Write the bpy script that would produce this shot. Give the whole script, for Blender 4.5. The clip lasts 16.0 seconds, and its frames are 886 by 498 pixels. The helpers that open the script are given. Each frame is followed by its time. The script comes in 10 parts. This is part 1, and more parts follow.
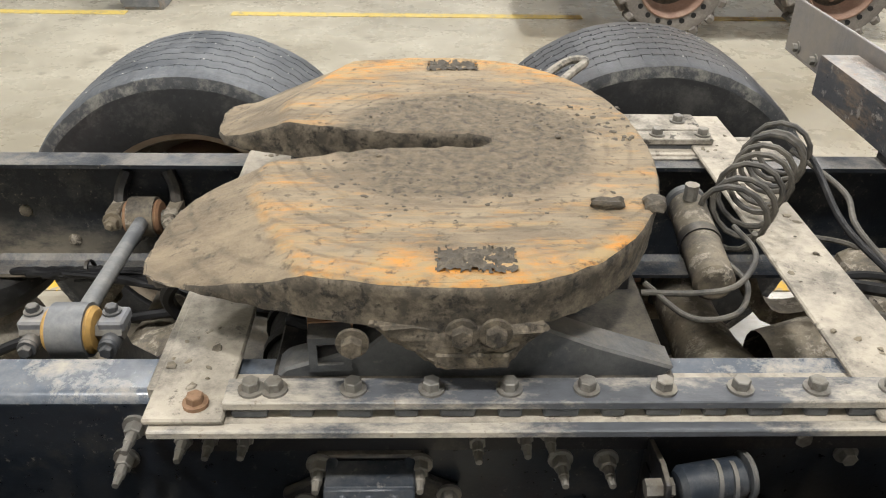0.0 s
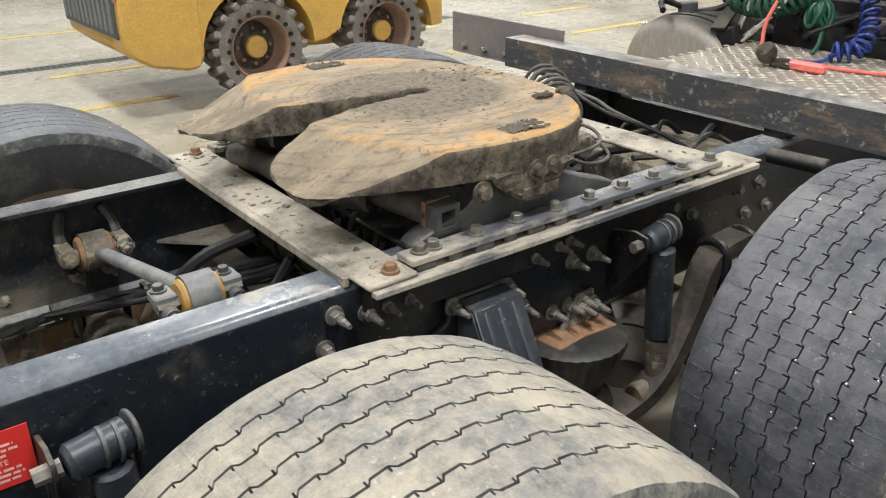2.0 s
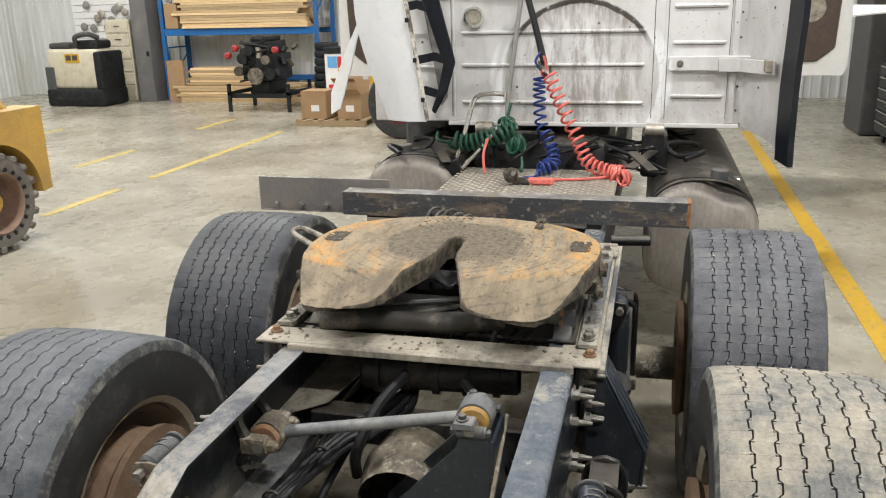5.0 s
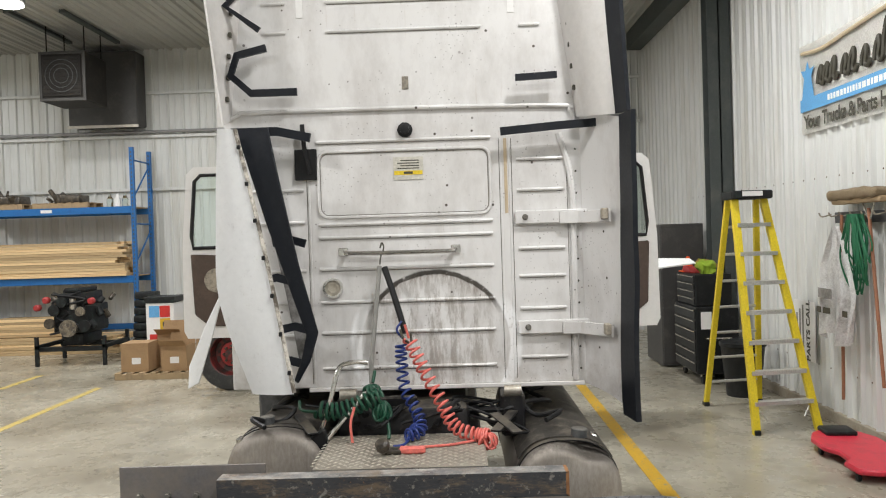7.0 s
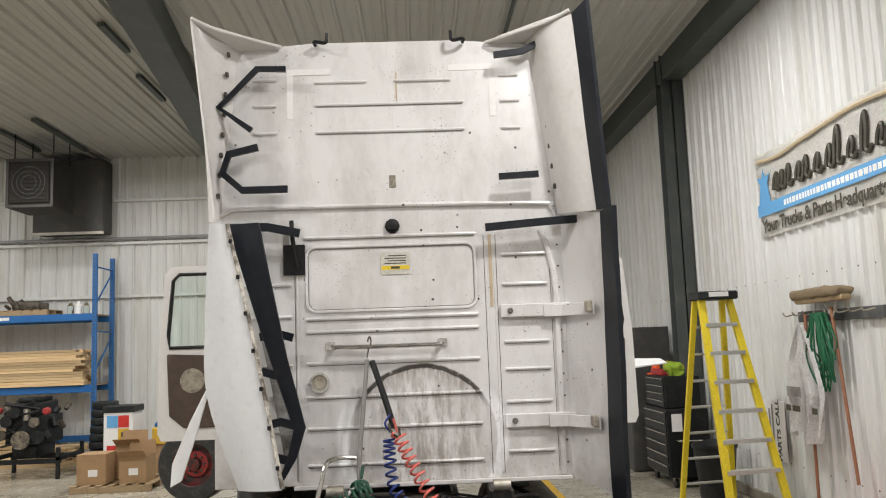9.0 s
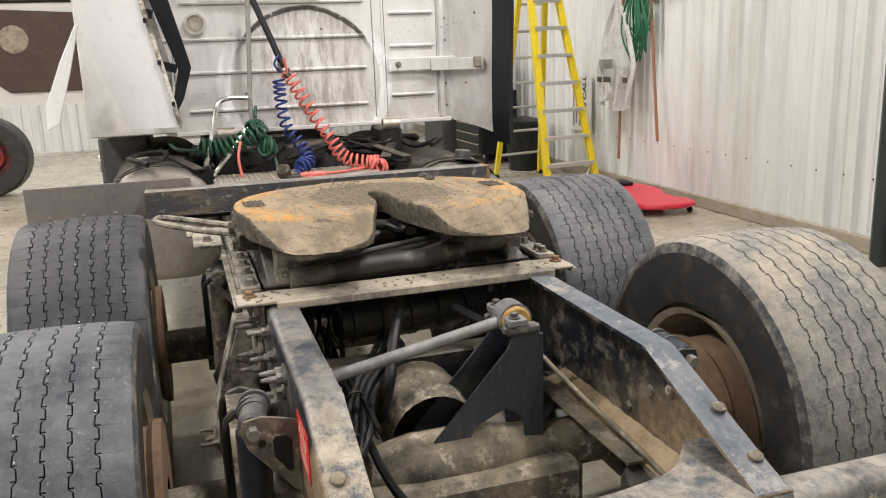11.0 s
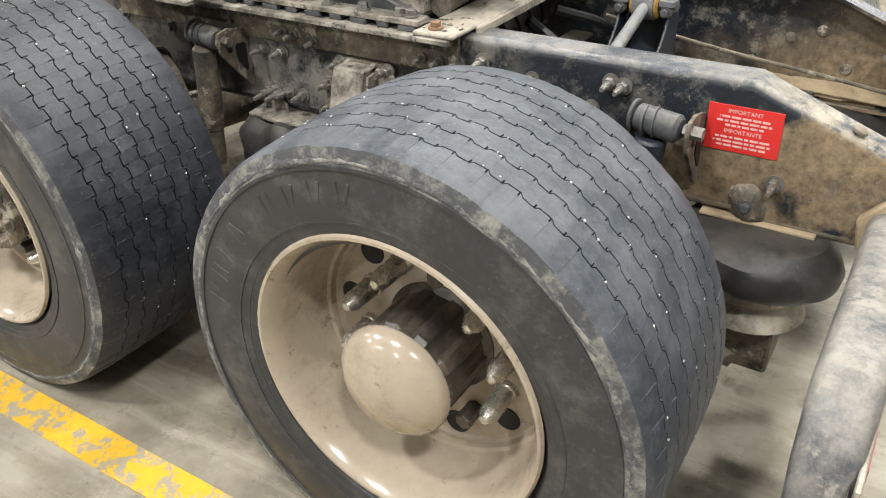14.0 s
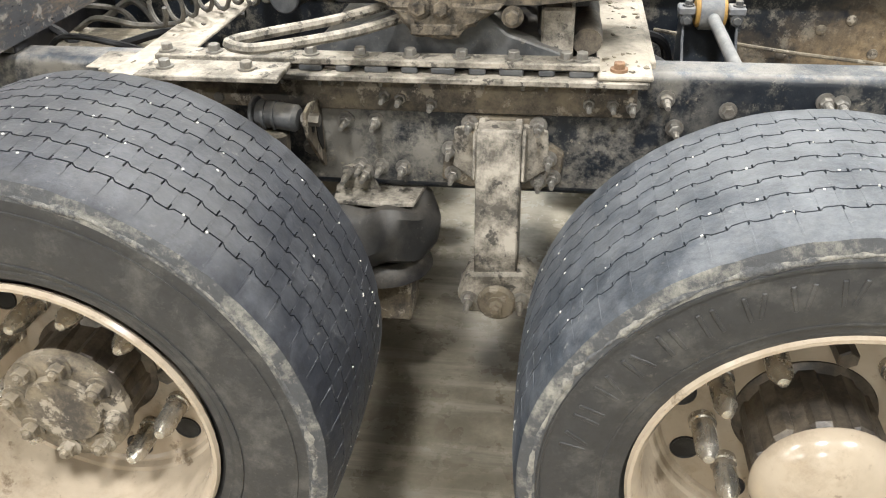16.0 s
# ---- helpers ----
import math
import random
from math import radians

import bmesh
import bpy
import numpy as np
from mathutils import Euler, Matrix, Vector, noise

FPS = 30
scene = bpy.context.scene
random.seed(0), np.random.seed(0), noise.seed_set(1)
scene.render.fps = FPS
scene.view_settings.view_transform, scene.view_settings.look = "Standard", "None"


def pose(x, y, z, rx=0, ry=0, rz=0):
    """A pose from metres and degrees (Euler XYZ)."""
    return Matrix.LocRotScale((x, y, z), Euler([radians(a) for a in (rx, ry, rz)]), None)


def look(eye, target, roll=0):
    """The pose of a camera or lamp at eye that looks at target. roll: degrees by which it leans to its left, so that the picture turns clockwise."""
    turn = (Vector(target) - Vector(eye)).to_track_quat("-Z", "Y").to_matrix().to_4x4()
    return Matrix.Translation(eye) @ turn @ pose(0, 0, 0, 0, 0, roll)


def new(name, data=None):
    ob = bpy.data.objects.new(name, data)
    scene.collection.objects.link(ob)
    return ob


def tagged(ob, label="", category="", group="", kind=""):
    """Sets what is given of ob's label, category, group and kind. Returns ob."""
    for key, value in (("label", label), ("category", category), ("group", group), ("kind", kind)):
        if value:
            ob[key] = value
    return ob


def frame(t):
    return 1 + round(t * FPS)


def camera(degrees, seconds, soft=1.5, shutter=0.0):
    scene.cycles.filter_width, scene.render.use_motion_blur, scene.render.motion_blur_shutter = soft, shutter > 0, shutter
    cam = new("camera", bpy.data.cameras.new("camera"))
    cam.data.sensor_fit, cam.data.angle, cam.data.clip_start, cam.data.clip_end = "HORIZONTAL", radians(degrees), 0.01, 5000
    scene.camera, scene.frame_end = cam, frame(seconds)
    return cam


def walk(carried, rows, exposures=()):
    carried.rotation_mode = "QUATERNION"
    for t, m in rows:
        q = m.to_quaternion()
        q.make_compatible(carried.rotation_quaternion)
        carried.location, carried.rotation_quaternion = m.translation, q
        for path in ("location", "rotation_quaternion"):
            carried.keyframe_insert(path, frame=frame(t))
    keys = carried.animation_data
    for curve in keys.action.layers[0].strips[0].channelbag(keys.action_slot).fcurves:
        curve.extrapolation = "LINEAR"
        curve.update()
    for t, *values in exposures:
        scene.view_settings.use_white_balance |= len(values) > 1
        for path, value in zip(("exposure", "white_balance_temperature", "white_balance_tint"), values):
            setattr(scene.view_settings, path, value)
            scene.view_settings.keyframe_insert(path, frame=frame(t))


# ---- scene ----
from mathutils.geometry import delaunay_2d_cdt

cam = camera(56.7, 16.0, soft=1.1)
PATH = [
    (0, (0.044, -1.341, 1.707), (0.101, 0.375, 0.682), 1.1),
    (0.1, (0.002, -1.361, 1.711), (0.134, 0.365, 0.71), 2.5),
    (0.5, (-0.216, -1.446, 1.719), (0.096, 0.286, 0.768), 0.9),
    (1, (-0.516, -1.563, 1.698), (0.059, 0.133, 0.808), 0.2),
    (1.5, (-0.784, -1.629, 1.634), (0.078, -0.032, 0.793), -0.2),
    (2, (-1.021, -1.629, 1.602), (0.081, -0.175, 0.781), -0.6),
    (2.5, (-1.33, -1.622, 1.629), (-0.043, -0.324, 0.817), -1.1),
    (3, (-1.601, -1.467, 1.628), (-0.153, -0.348, 0.821), -1.3),
    (3.2, (-1.714, -1.387, 1.651), (-0.212, -0.339, 0.848), -1.3),
    (5.3, (-2.442, -0.536, 1.893), (-0.547, -0.149, 1.387), -1.2),
    (5.5, (-2.469, -0.505, 1.908), (-0.549, -0.172, 1.457), -1.3),
    (6, (-2.458, -0.369, 1.986), (-0.496, -0.17, 1.652), -1.5),
    (6.5, (-2.448, -0.343, 2.041), (-0.459, -0.243, 1.851), -1.7),
    (7, (-2.468, -0.325, 2.099), (-0.469, -0.288, 2.064), -1.8),
    (7.5, (-2.534, -0.325, 2.13), (-0.539, -0.318, 2.265), -1.9),
    (8, (-2.535, -0.305, 2.123), (-0.553, -0.313, 2.388), -2.0),
    (8.2, (-2.527, -0.287, 2.112), (-0.55, -0.302, 2.414), -2.0),
    (10.3, (-2.6, 0.306, 1.705), (-0.639, -0.058, 1.555), -2.0),
    (10.5, (-2.586, 0.392, 1.668), (-0.645, -0.028, 1.432), -1.9),
    (11, (-2.526, 0.605, 1.578), (-0.67, 0.024, 1.113), -2.1),
    (11.5, (-2.465, 0.84, 1.505), (-0.731, 0.111, 0.825), -2.2),
    (12, (-2.353, 1.113, 1.468), (-0.762, 0.242, 0.626), -2.3),
    (12.5, (-2.12, 1.382, 1.47), (-0.7, 0.336, 0.528), -1.9),
    (13, (-1.912, 1.657, 1.479), (-0.637, 0.479, 0.486), -2.1),
    (13.5, (-1.654, 1.872, 1.478), (-0.544, 0.566, 0.448), -2.1),
    (14, (-1.297, 2.065, 1.499), (-0.373, 0.633, 0.452), -1.7),
    (14.5, (-1.024, 2.261, 1.527), (-0.25, 0.745, 0.476), -1.9),
    (14.9, (-0.795, 2.34, 1.54), (-0.162, 0.757, 0.494), -1.5),
    (15, (-0.752, 2.318, 1.542), (-0.137, 0.731, 0.49), -2.0),
    (15.5, (-0.438, 2.186, 1.53), (-0.002, 0.547, 0.471), -1.8),
    (16, (-0.153, 2.121, 1.522), (0.114, 0.445, 0.465), -1.6),
]
walk(cam, [(t, look(eye, target, roll)) for t, eye, target, roll in PATH],
     [(0.0, 0.03, 6500, 10), (0.6, -0.05, 6480, 10), (1.2, -0.02, 6450, 9), (2.0, 0.04, 6350, 9), (3.0, 0.16, 6200, 9), (5.5, -0.24, 6450, 9), (6.5, -0.4, 6450, 9), (7.0, -0.45, 6450, 9), (8.0, -0.55, 6550, 10), (10.5, -0.31, 6650, 12), (11.0, -0.1, 6750, 13), (11.6, 0.28, 6900, 15), (12.0, 0.4, 6750, 13), (12.5, 0.37, 6600, 11), (14.0, 0.42, 6380, 9), (15.0, 0.5, 6350, 9), (16.0, 0.78, 6400, 9)])

# ---------------------------------------------------------------- light
world = bpy.data.worlds.new("shop_air")
scene.world = world
world.use_nodes = True
world.node_tree.nodes["Background"].inputs[0].default_value = (0.9, 0.95, 1.0, 1)
world.node_tree.nodes["Background"].inputs[1].default_value = 0.05

CEIL = 6.15                     # height of the ceiling
WALL_S, WALL_N = -4.25, 14.0    # side walls of the shop
WALL_W, WALL_E = -8.0, 14.6     # end walls
# Only those at x 5.15, 5.3 and 9.9 are known; the rest are added.
LAMPS = [(-3.3, -1.9), (-3.3, 3.7), (0.4, -1.9), (0.4, 3.7), (0.4, 9.3), (5.8, 9.3), (11.0, 2.4), (5.15, 3.4), (5.3, -1.9), (9.9, 6.4), (11.0, 11.4)]
LAMP_WATTS = 218.0


def ceiling_lamp_light(x, y):
    data = bpy.data.lights.new("high_bay_light", "AREA")
    data.shape, data.size, data.energy, data.color = "DISK", 0.55, LAMP_WATTS, (1.0, 0.985, 0.965)
    ob = new("high_bay_light", data)
    ob.location = (x, y, CEIL - 0.42)
    return ob


# ---------------------------------------------------------------- mesh tools
def join(bm, other, m=None):
    """Adds the geometry of other to bm."""
    made = []
    for v in other.verts:
        made.append(bm.verts.new(m @ v.co if m else v.co))
    other.verts.index_update()
    for f in other.faces:
        try:
            g = bm.faces.new([made[v.index] for v in f.verts])
            g.smooth = f.smooth
        except ValueError:
            pass
    return bm


def box(x0, x1, y0, y1, z0, z1, bevel=0.003, bm=None, m=None, segs=1):
    b = bmesh.new()
    bmesh.ops.create_cube(b, size=1)
    sx, sy, sz = x1 - x0, y1 - y0, z1 - z0
    for v in b.verts:
        v.co = Vector(((v.co.x + 0.5) * sx + x0, (v.co.y + 0.5) * sy + y0, (v.co.z + 0.5) * sz + z0))
    w = min(bevel, 0.4 * min(abs(sx), abs(sy), abs(sz)))
    if w > 0:
        bmesh.ops.bevel(b, geom=b.edges[:], offset=w, segments=segs, affect="EDGES", profile=0.5)
    if bm is None and m is None:
        return b
    out = bm if bm is not None else bmesh.new()
    join(out, b, m)
    b.free()
    return out


def frame_of(d):
    d = Vector(d).normalized()
    up = Vector((0, 0, 1)) if abs(d.z) < 0.95 else Vector((1, 0, 0))
    u = d.cross(up).normalized()
    return u, d.cross(u).normalized()


def lathe(profile, origin, axis, segs=32, bm=None, closed=False, phase=0.0):
    """Spins (distance along the axis, radius) pairs round an axis."""
    bm = bm if bm is not None else bmesh.new()
    o, d = Vector(origin), Vector(axis).normalized()
    u, w = frame_of(d)
    rings = []
    for a, r in profile:
        if r < 1e-6:
            rings.append([bm.verts.new(o + d * a)])
        else:
            rings.append([bm.verts.new(o + d * a + (u * math.cos(t) + w * math.sin(t)) * r)
                          for t in (phase + 2 * math.pi * k / segs for k in range(segs))])
    pairs = list(zip(rings, rings[1:])) + ([(rings[-1], rings[0])] if closed else [])
    for p, q in pairs:
        for k in range(segs):
            j = (k + 1) % segs
            if len(p) == 1 and len(q) == 1:
                continue
            if len(p) == 1:
                bm.faces.new((p[0], q[j], q[k]))
            elif len(q) == 1:
                bm.faces.new((p[k], p[j], q[0]))
            else:
                bm.faces.new((p[k], p[j], q[j], q[k]))
    return bm


def rod(p, q, r, segs=12, bm=None, r2=None, chamfer=0.0):
    p, q = Vector(p), Vector(q)
    n = (q - p).length
    r2 = r if r2 is None else r2
    c = min(chamfer, 0.4 * n, 0.6 * r)
    prof = [(0, 0), (0, r - c)] + ([(c, r)] if c else []) + ([(n - c, r2)] if c else []) + [(n, r2 - c), (n, 0)]
    return lathe(prof, p, q - p, segs, bm)


def ring(p, q, r0, r1, segs=24, bm=None):
    """A hollow cylinder."""
    p, q = Vector(p), Vector(q)
    n = (q - p).length
    return lathe([(0, r0), (0, r1), (n, r1), (n, r0)], p, q - p, segs, bm, closed=True)


def prism(points, axis, a0, a1, bm=None, bevel=0.0):
    """A polygon in the plane across axis ('x': y,z  'y': x,z  'z': x,y) drawn out from a0 to a1."""
    b = bmesh.new()

    def at(p, a):
        return {"x": (a, p[0], p[1]), "y": (p[0], a, p[1]), "z": (p[0], p[1], a)}[axis]
    lo = [b.verts.new(at(p, a0)) for p in points]
    hi = [b.verts.new(at(p, a1)) for p in points]
    b.faces.new(lo), b.faces.new(hi)
    for k in range(len(points)):
        j = (k + 1) % len(points)
        b.faces.new((lo[k], lo[j], hi[j], hi[k]))
    bmesh.ops.recalc_face_normals(b, faces=b.faces[:])
    if bevel:
        bmesh.ops.bevel(b, geom=b.edges[:], offset=bevel, segments=1, affect="EDGES", profile=0.5)
    if bm is None:
        return b
    join(bm, b)
    b.free()
    return bm


def smooth_path(points, per=6):
    """Catmull-Rom through the points."""
    P = [Vector(p) for p in points]
    P = [P[0] * 2 - P[1]] + P + [P[-1] * 2 - P[-2]]
    out = []
    for a, b, c, d in zip(P, P[1:], P[2:], P[3:]):
        for k in range(per):
            t = k / per
            out.append(0.5 * ((2 * b) + (c - a) * t + (2 * a - 5 * b + 4 * c - d) * t * t + (3 * b - a - 3 * c + d) * t ** 3))
    out.append(P[-2])
    return out


def hose(points, r, segs=8, bm=None, per=6, curved=True):
    pts = smooth_path(points, per) if curved else [Vector(p) for p in points]
    bm = bm if bm is not None else bmesh.new()
    rings, u = [], None
    for k, p in enumerate(pts):
        d = (pts[min(k + 1, len(pts) - 1)] - pts[max(k - 1, 0)]).normalized()
        if u is None:
            u = frame_of(d)[0]
        u = (u - d * u.dot(d))
        u = u.normalized() if u.length > 1e-6 else frame_of(d)[0]
        w = d.cross(u)
        rings.append([bm.verts.new(p + (u * math.cos(t) + w * math.sin(t)) * r) for t in (2 * math.pi * i / segs for i in range(segs))])
    for p, q in zip(rings, rings[1:]):
        for k in range(segs):
            j = (k + 1) % segs
            bm.faces.new((p[k], p[j], q[j], q[k]))
    bm.faces.new(rings[0][::-1]), bm.faces.new(rings[-1])
    return bm


def coil(points, radius, turns, r, per_turn=14, segs=7, bm=None, wobble=0.0):
    """A helix of wire along a path."""
    pts = smooth_path(points, 10)
    n = int(turns * per_turn)
    path, u = [], None
    for k in range(n + 1):
        s = k / n * (len(pts) - 1)
        i = min(int(s), len(pts) - 2)
        p = pts[i].lerp(pts[i + 1], s - i)
        d = (pts[i + 1] - pts[i]).normalized()
        if u is None:
            u = frame_of(d)[0]
        u = (u - d * u.dot(d)).normalized()
        w = d.cross(u)
        a = 2 * math.pi * k / per_turn
        rr = radius * (1 + wobble * math.sin(0.37 * k) * math.cos(0.11 * k + 1))
        path.append(p + (u * math.cos(a) + w * math.sin(a)) * rr)
    return hose(path, r, segs, bm, curved=False)


def rough_up(bm, amount, scale, seed=0):
    off = Vector((seed * 7.1, seed * 3.3, seed))
    for v in bm.verts:
        v.co += noise.noise_vector((v.co + off) * scale) * amount
    return bm


def mesh_of(name, bm, material, sharp=35):
    bmesh.ops.recalc_face_normals(bm, faces=bm.faces[:])
    me = bpy.data.meshes.new(name)
    bm.to_mesh(me)
    bm.free()
    me.shade_smooth()
    me.set_sharp_from_angle(angle=radians(sharp))
    me.materials.append(material)
    return me


def part(name, bm, material, parent, label="", sharp=35):
    """One mesh object under a thing or a part."""
    ob = new(name, mesh_of(name, bm, material, sharp))
    ob.parent = parent
    if label:
        ob["label"] = label
    return ob


def piece(name, me, parent, m):
    """One more object on a mesh that is already there."""
    ob = new(name, me)
    ob.parent = parent
    ob.matrix_basis = m
    return ob


def empty(name, label="", category="", group="", kind="", m=None):
    ob = new(name)
    ob.empty_display_size = 0.1
    if m is not None:
        ob.matrix_basis = m
    return tagged(ob, label, category, group, kind)


def whole(name, bm, material, label, category, group="", kind="", sharp=35):
    """A thing of one mesh."""
    return tagged(new(name, mesh_of(name, bm, material, sharp)), label, category, group, kind)


# ---------------------------------------------------------------- materials
def shader(name):
    m = bpy.data.materials.new(name)
    m.use_nodes = True
    nt = m.node_tree
    return m, nt, nt.nodes["Principled BSDF"]


def node(nt, kind, **values):
    n = nt.nodes.new(kind)
    for key, value in values.items():
        if key == "blend":
            n.blend_type = value
        elif key == "data":
            n.data_type = value
        elif key == "op":
            n.operation = value
        else:
            n.inputs[key].default_value = value
    return n


def noise_of(nt, scale, detail=6.0, rough=0.6, stretch=None, coord="Position"):
    if coord == "Position":
        src = nt.nodes.new("ShaderNodeNewGeometry").outputs["Position"]
    else:
        src = nt.nodes.new("ShaderNodeTexCoord").outputs[coord]
    if stretch:
        mp = nt.nodes.new("ShaderNodeMapping")
        mp.inputs["Scale"].default_value = stretch
        nt.links.new(src, mp.inputs["Vector"])
        src = mp.outputs["Vector"]
    n = node(nt, "ShaderNodeTexNoise", Scale=scale, Detail=detail, Roughness=rough)
    nt.links.new(src, n.inputs["Vector"])
    return n.outputs["Fac"]


def ramp(nt, fac, lo, hi):
    n = node(nt, "ShaderNodeMapRange")
    n.inputs["From Min"].default_value, n.inputs["From Max"].default_value = lo, hi
    nt.links.new(fac, n.inputs["Value"])
    return n.outputs["Result"]


def mixed(nt, fac, a, b):
    n = nt.nodes.new("ShaderNodeMix")
    n.data_type = "RGBA"
    for sock, v in ((n.inputs[6], a), (n.inputs[7], b)):
        if isinstance(v, tuple):
            sock.default_value = (*v[:3], 1)
        else:
            nt.links.new(v, sock)
    if isinstance(fac, float):
        n.inputs[0].default_value = fac
    else:
        nt.links.new(fac, n.inputs[0])
    return n.outputs[2]


def times(nt, a, b):
    n = nt.nodes.new("ShaderNodeMath")
    n.operation = "MULTIPLY"
    for sock, v in zip(n.inputs, (a, b)):
        if isinstance(v, (int, float)):
            sock.default_value = v
        else:
            nt.links.new(v, sock)
    return n.outputs[0]


def relief(nt, bsdf, height, strength=0.3, distance=0.004):
    b = node(nt, "ShaderNodeBump", Strength=strength, Distance=distance)
    nt.links.new(height, b.inputs["Height"])
    nt.links.new(b.outputs["Normal"], bsdf.inputs["Normal"])


def mixed_value(nt, a, b):
    """The mean of two heights."""
    n = node(nt, "ShaderNodeMath", op="ADD")
    nt.links.new(a, n.inputs[0])
    nt.links.new(b, n.inputs[1])
    return times(nt, n.outputs[0], 0.5)


def surface(name, base, rough=0.5, metal=0.0, second=None, second_at=(0.5, 0.7), second_scale=3.0, dust=None, dust_amount=0.0,
            grain=60.0, grain_amount=0.18, bump=0.15, bump_scale=120.0, stretch=None, spec=0.5, coord="Position", dust_scale=5.0, second_rough=None, spatter=None, spatter_amount=0.6, dust_at=(0.42, 0.60), chips=None, chips_at=(0.53, 0.57), chip_scale=20.0):
    """Paint, rubber, metal or wood: a base colour with fine grain, patches of a second colour, and dust lying on what faces up."""
    m, nt, p = shader(name)
    p.inputs["Metallic"].default_value = metal
    p.inputs["Specular IOR Level"].default_value = spec
    fine = noise_of(nt, grain, 4, 0.65, stretch, coord)
    dark = tuple(c * (1 - grain_amount) for c in base)
    light = tuple(min(1, c * (1 + grain_amount)) for c in base)
    col = mixed(nt, ramp(nt, fine, 0.3, 0.7), dark, light)
    r = node(nt, "ShaderNodeMapRange")
    nt.links.new(fine, r.inputs["Value"])
    r.inputs["To Min"].default_value, r.inputs["To Max"].default_value = max(0.05, rough - 0.1), min(1, rough + 0.12)
    rough_out = r.outputs["Result"]
    if second:
        patch = ramp(nt, noise_of(nt, second_scale, 10, 0.76, stretch, coord), *second_at)
        col = mixed(nt, patch, col, second)
        if second_rough is not None:
            mr = nt.nodes.new("ShaderNodeMix")
            nt.links.new(patch, mr.inputs[0])
            nt.links.new(rough_out, mr.inputs[2])
            mr.inputs[3].default_value = second_rough
            rough_out = mr.outputs[0]
    if dust:
        geo = nt.nodes.new("ShaderNodeNewGeometry")
        sep = nt.nodes.new("ShaderNodeSeparateXYZ")
        nt.links.new(geo.outputs["Normal"], sep.inputs[0])
        up = ramp(nt, sep.outputs["Z"], 0.15, 0.95)
        fac = times(nt, times(nt, up, ramp(nt, noise_of(nt, dust_scale, 11, 0.8), *dust_at)), dust_amount)
        col = mixed(nt, fac, col, dust)
        mr = nt.nodes.new("ShaderNodeMix")
        nt.links.new(fac, mr.inputs[0])
        nt.links.new(rough_out, mr.inputs[2])
        mr.inputs[3].default_value = 0.9
        rough_out = mr.outputs[0]
    flakes = None
    if chips:      # hard-edged flakes of dirt, or bare spots in it
        flakes = ramp(nt, noise_of(nt, chip_scale, 9, 0.72), *chips_at)
        col = mixed(nt, times(nt, flakes, 0.85), col, chips)
    if spatter:
        dots = times(nt, ramp(nt, noise_of(nt, 75.0, 6, 0.7), 0.60, 0.68), ramp(nt, noise_of(nt, 6.0, 4, 0.6), 0.42, 0.62))
        col = mixed(nt, times(nt, dots, spatter_amount), col, spatter)
    nt.links.new(col, p.inputs["Base Color"])
    nt.links.new(rough_out, p.inputs["Roughness"])
    if bump:
        height = noise_of(nt, bump_scale, 5, 0.6, stretch, coord)
        if flakes is not None:
            height = mixed_value(nt, height, flakes)
        relief(nt, p, height, bump, 0.003)
    return m


DUST = (0.36, 0.31, 0.23)
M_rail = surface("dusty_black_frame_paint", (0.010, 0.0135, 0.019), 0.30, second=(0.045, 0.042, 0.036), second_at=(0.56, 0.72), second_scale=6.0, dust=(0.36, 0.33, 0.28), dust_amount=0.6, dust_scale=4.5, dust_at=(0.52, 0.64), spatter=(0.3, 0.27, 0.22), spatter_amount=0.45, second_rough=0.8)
M_black = surface("dirty_black_steel", (0.009, 0.009, 0.011), 0.42, second=(0.055, 0.046, 0.036), second_at=(0.52, 0.7), second_scale=9.0, dust=DUST, dust_amount=0.35, spatter=(0.22, 0.19, 0.15), spatter_amount=0.5)
M_mudsteel = surface("mud_caked_steel", (0.05, 0.043, 0.036), 0.7, second=(0.20, 0.165, 0.115), second_at=(0.42, 0.60), second_scale=8.0, chips=(0.34, 0.30, 0.24), chips_at=(0.55, 0.60), dust=(0.30, 0.26, 0.19), dust_amount=0.6, bump=0.6, spatter=(0.02, 0.018, 0.015))
M_dusty = surface("dust_covered_grey_steel", (0.15, 0.135, 0.112), 0.65, second=(0.40, 0.355, 0.285), second_at=(0.40, 0.58), second_scale=9.0, dust=(0.44, 0.395, 0.325), dust_amount=0.6, bump=0.4, chips=(0.09, 0.078, 0.062), chips_at=(0.60, 0.65), chip_scale=16.0, spatter=(0.05, 0.043, 0.035), spatter_amount=0.8)
M_bolt = surface("grey_zinc_bolt", (0.23, 0.22, 0.2), 0.45, 0.55, second=(0.12, 0.1, 0.08), second_scale=25.0, dust=DUST, dust_amount=0.4)
M_rustbolt = surface("rusty_bolt", (0.24, 0.145, 0.085), 0.8, 0.1, second=(0.12, 0.06, 0.03), second_scale=40.0, bump=0.5)
M_rust = surface("rusty_brown_steel", (0.24, 0.13, 0.07), 0.85, 0.0, second=(0.32, 0.24, 0.15), second_scale=8.0, bump=0.4)
M_tyre = surface("worn_tyre_rubber", (0.031, 0.037, 0.046), 0.45, second=(0.09, 0.098, 0.112), second_at=(0.46, 0.70), second_scale=13.0, grain=70, grain_amount=0.3, bump=0.3, dust=(0.20, 0.205, 0.21), dust_amount=0.4, spec=0.45, spatter=(0.35, 0.34, 0.31), spatter_amount=0.45)
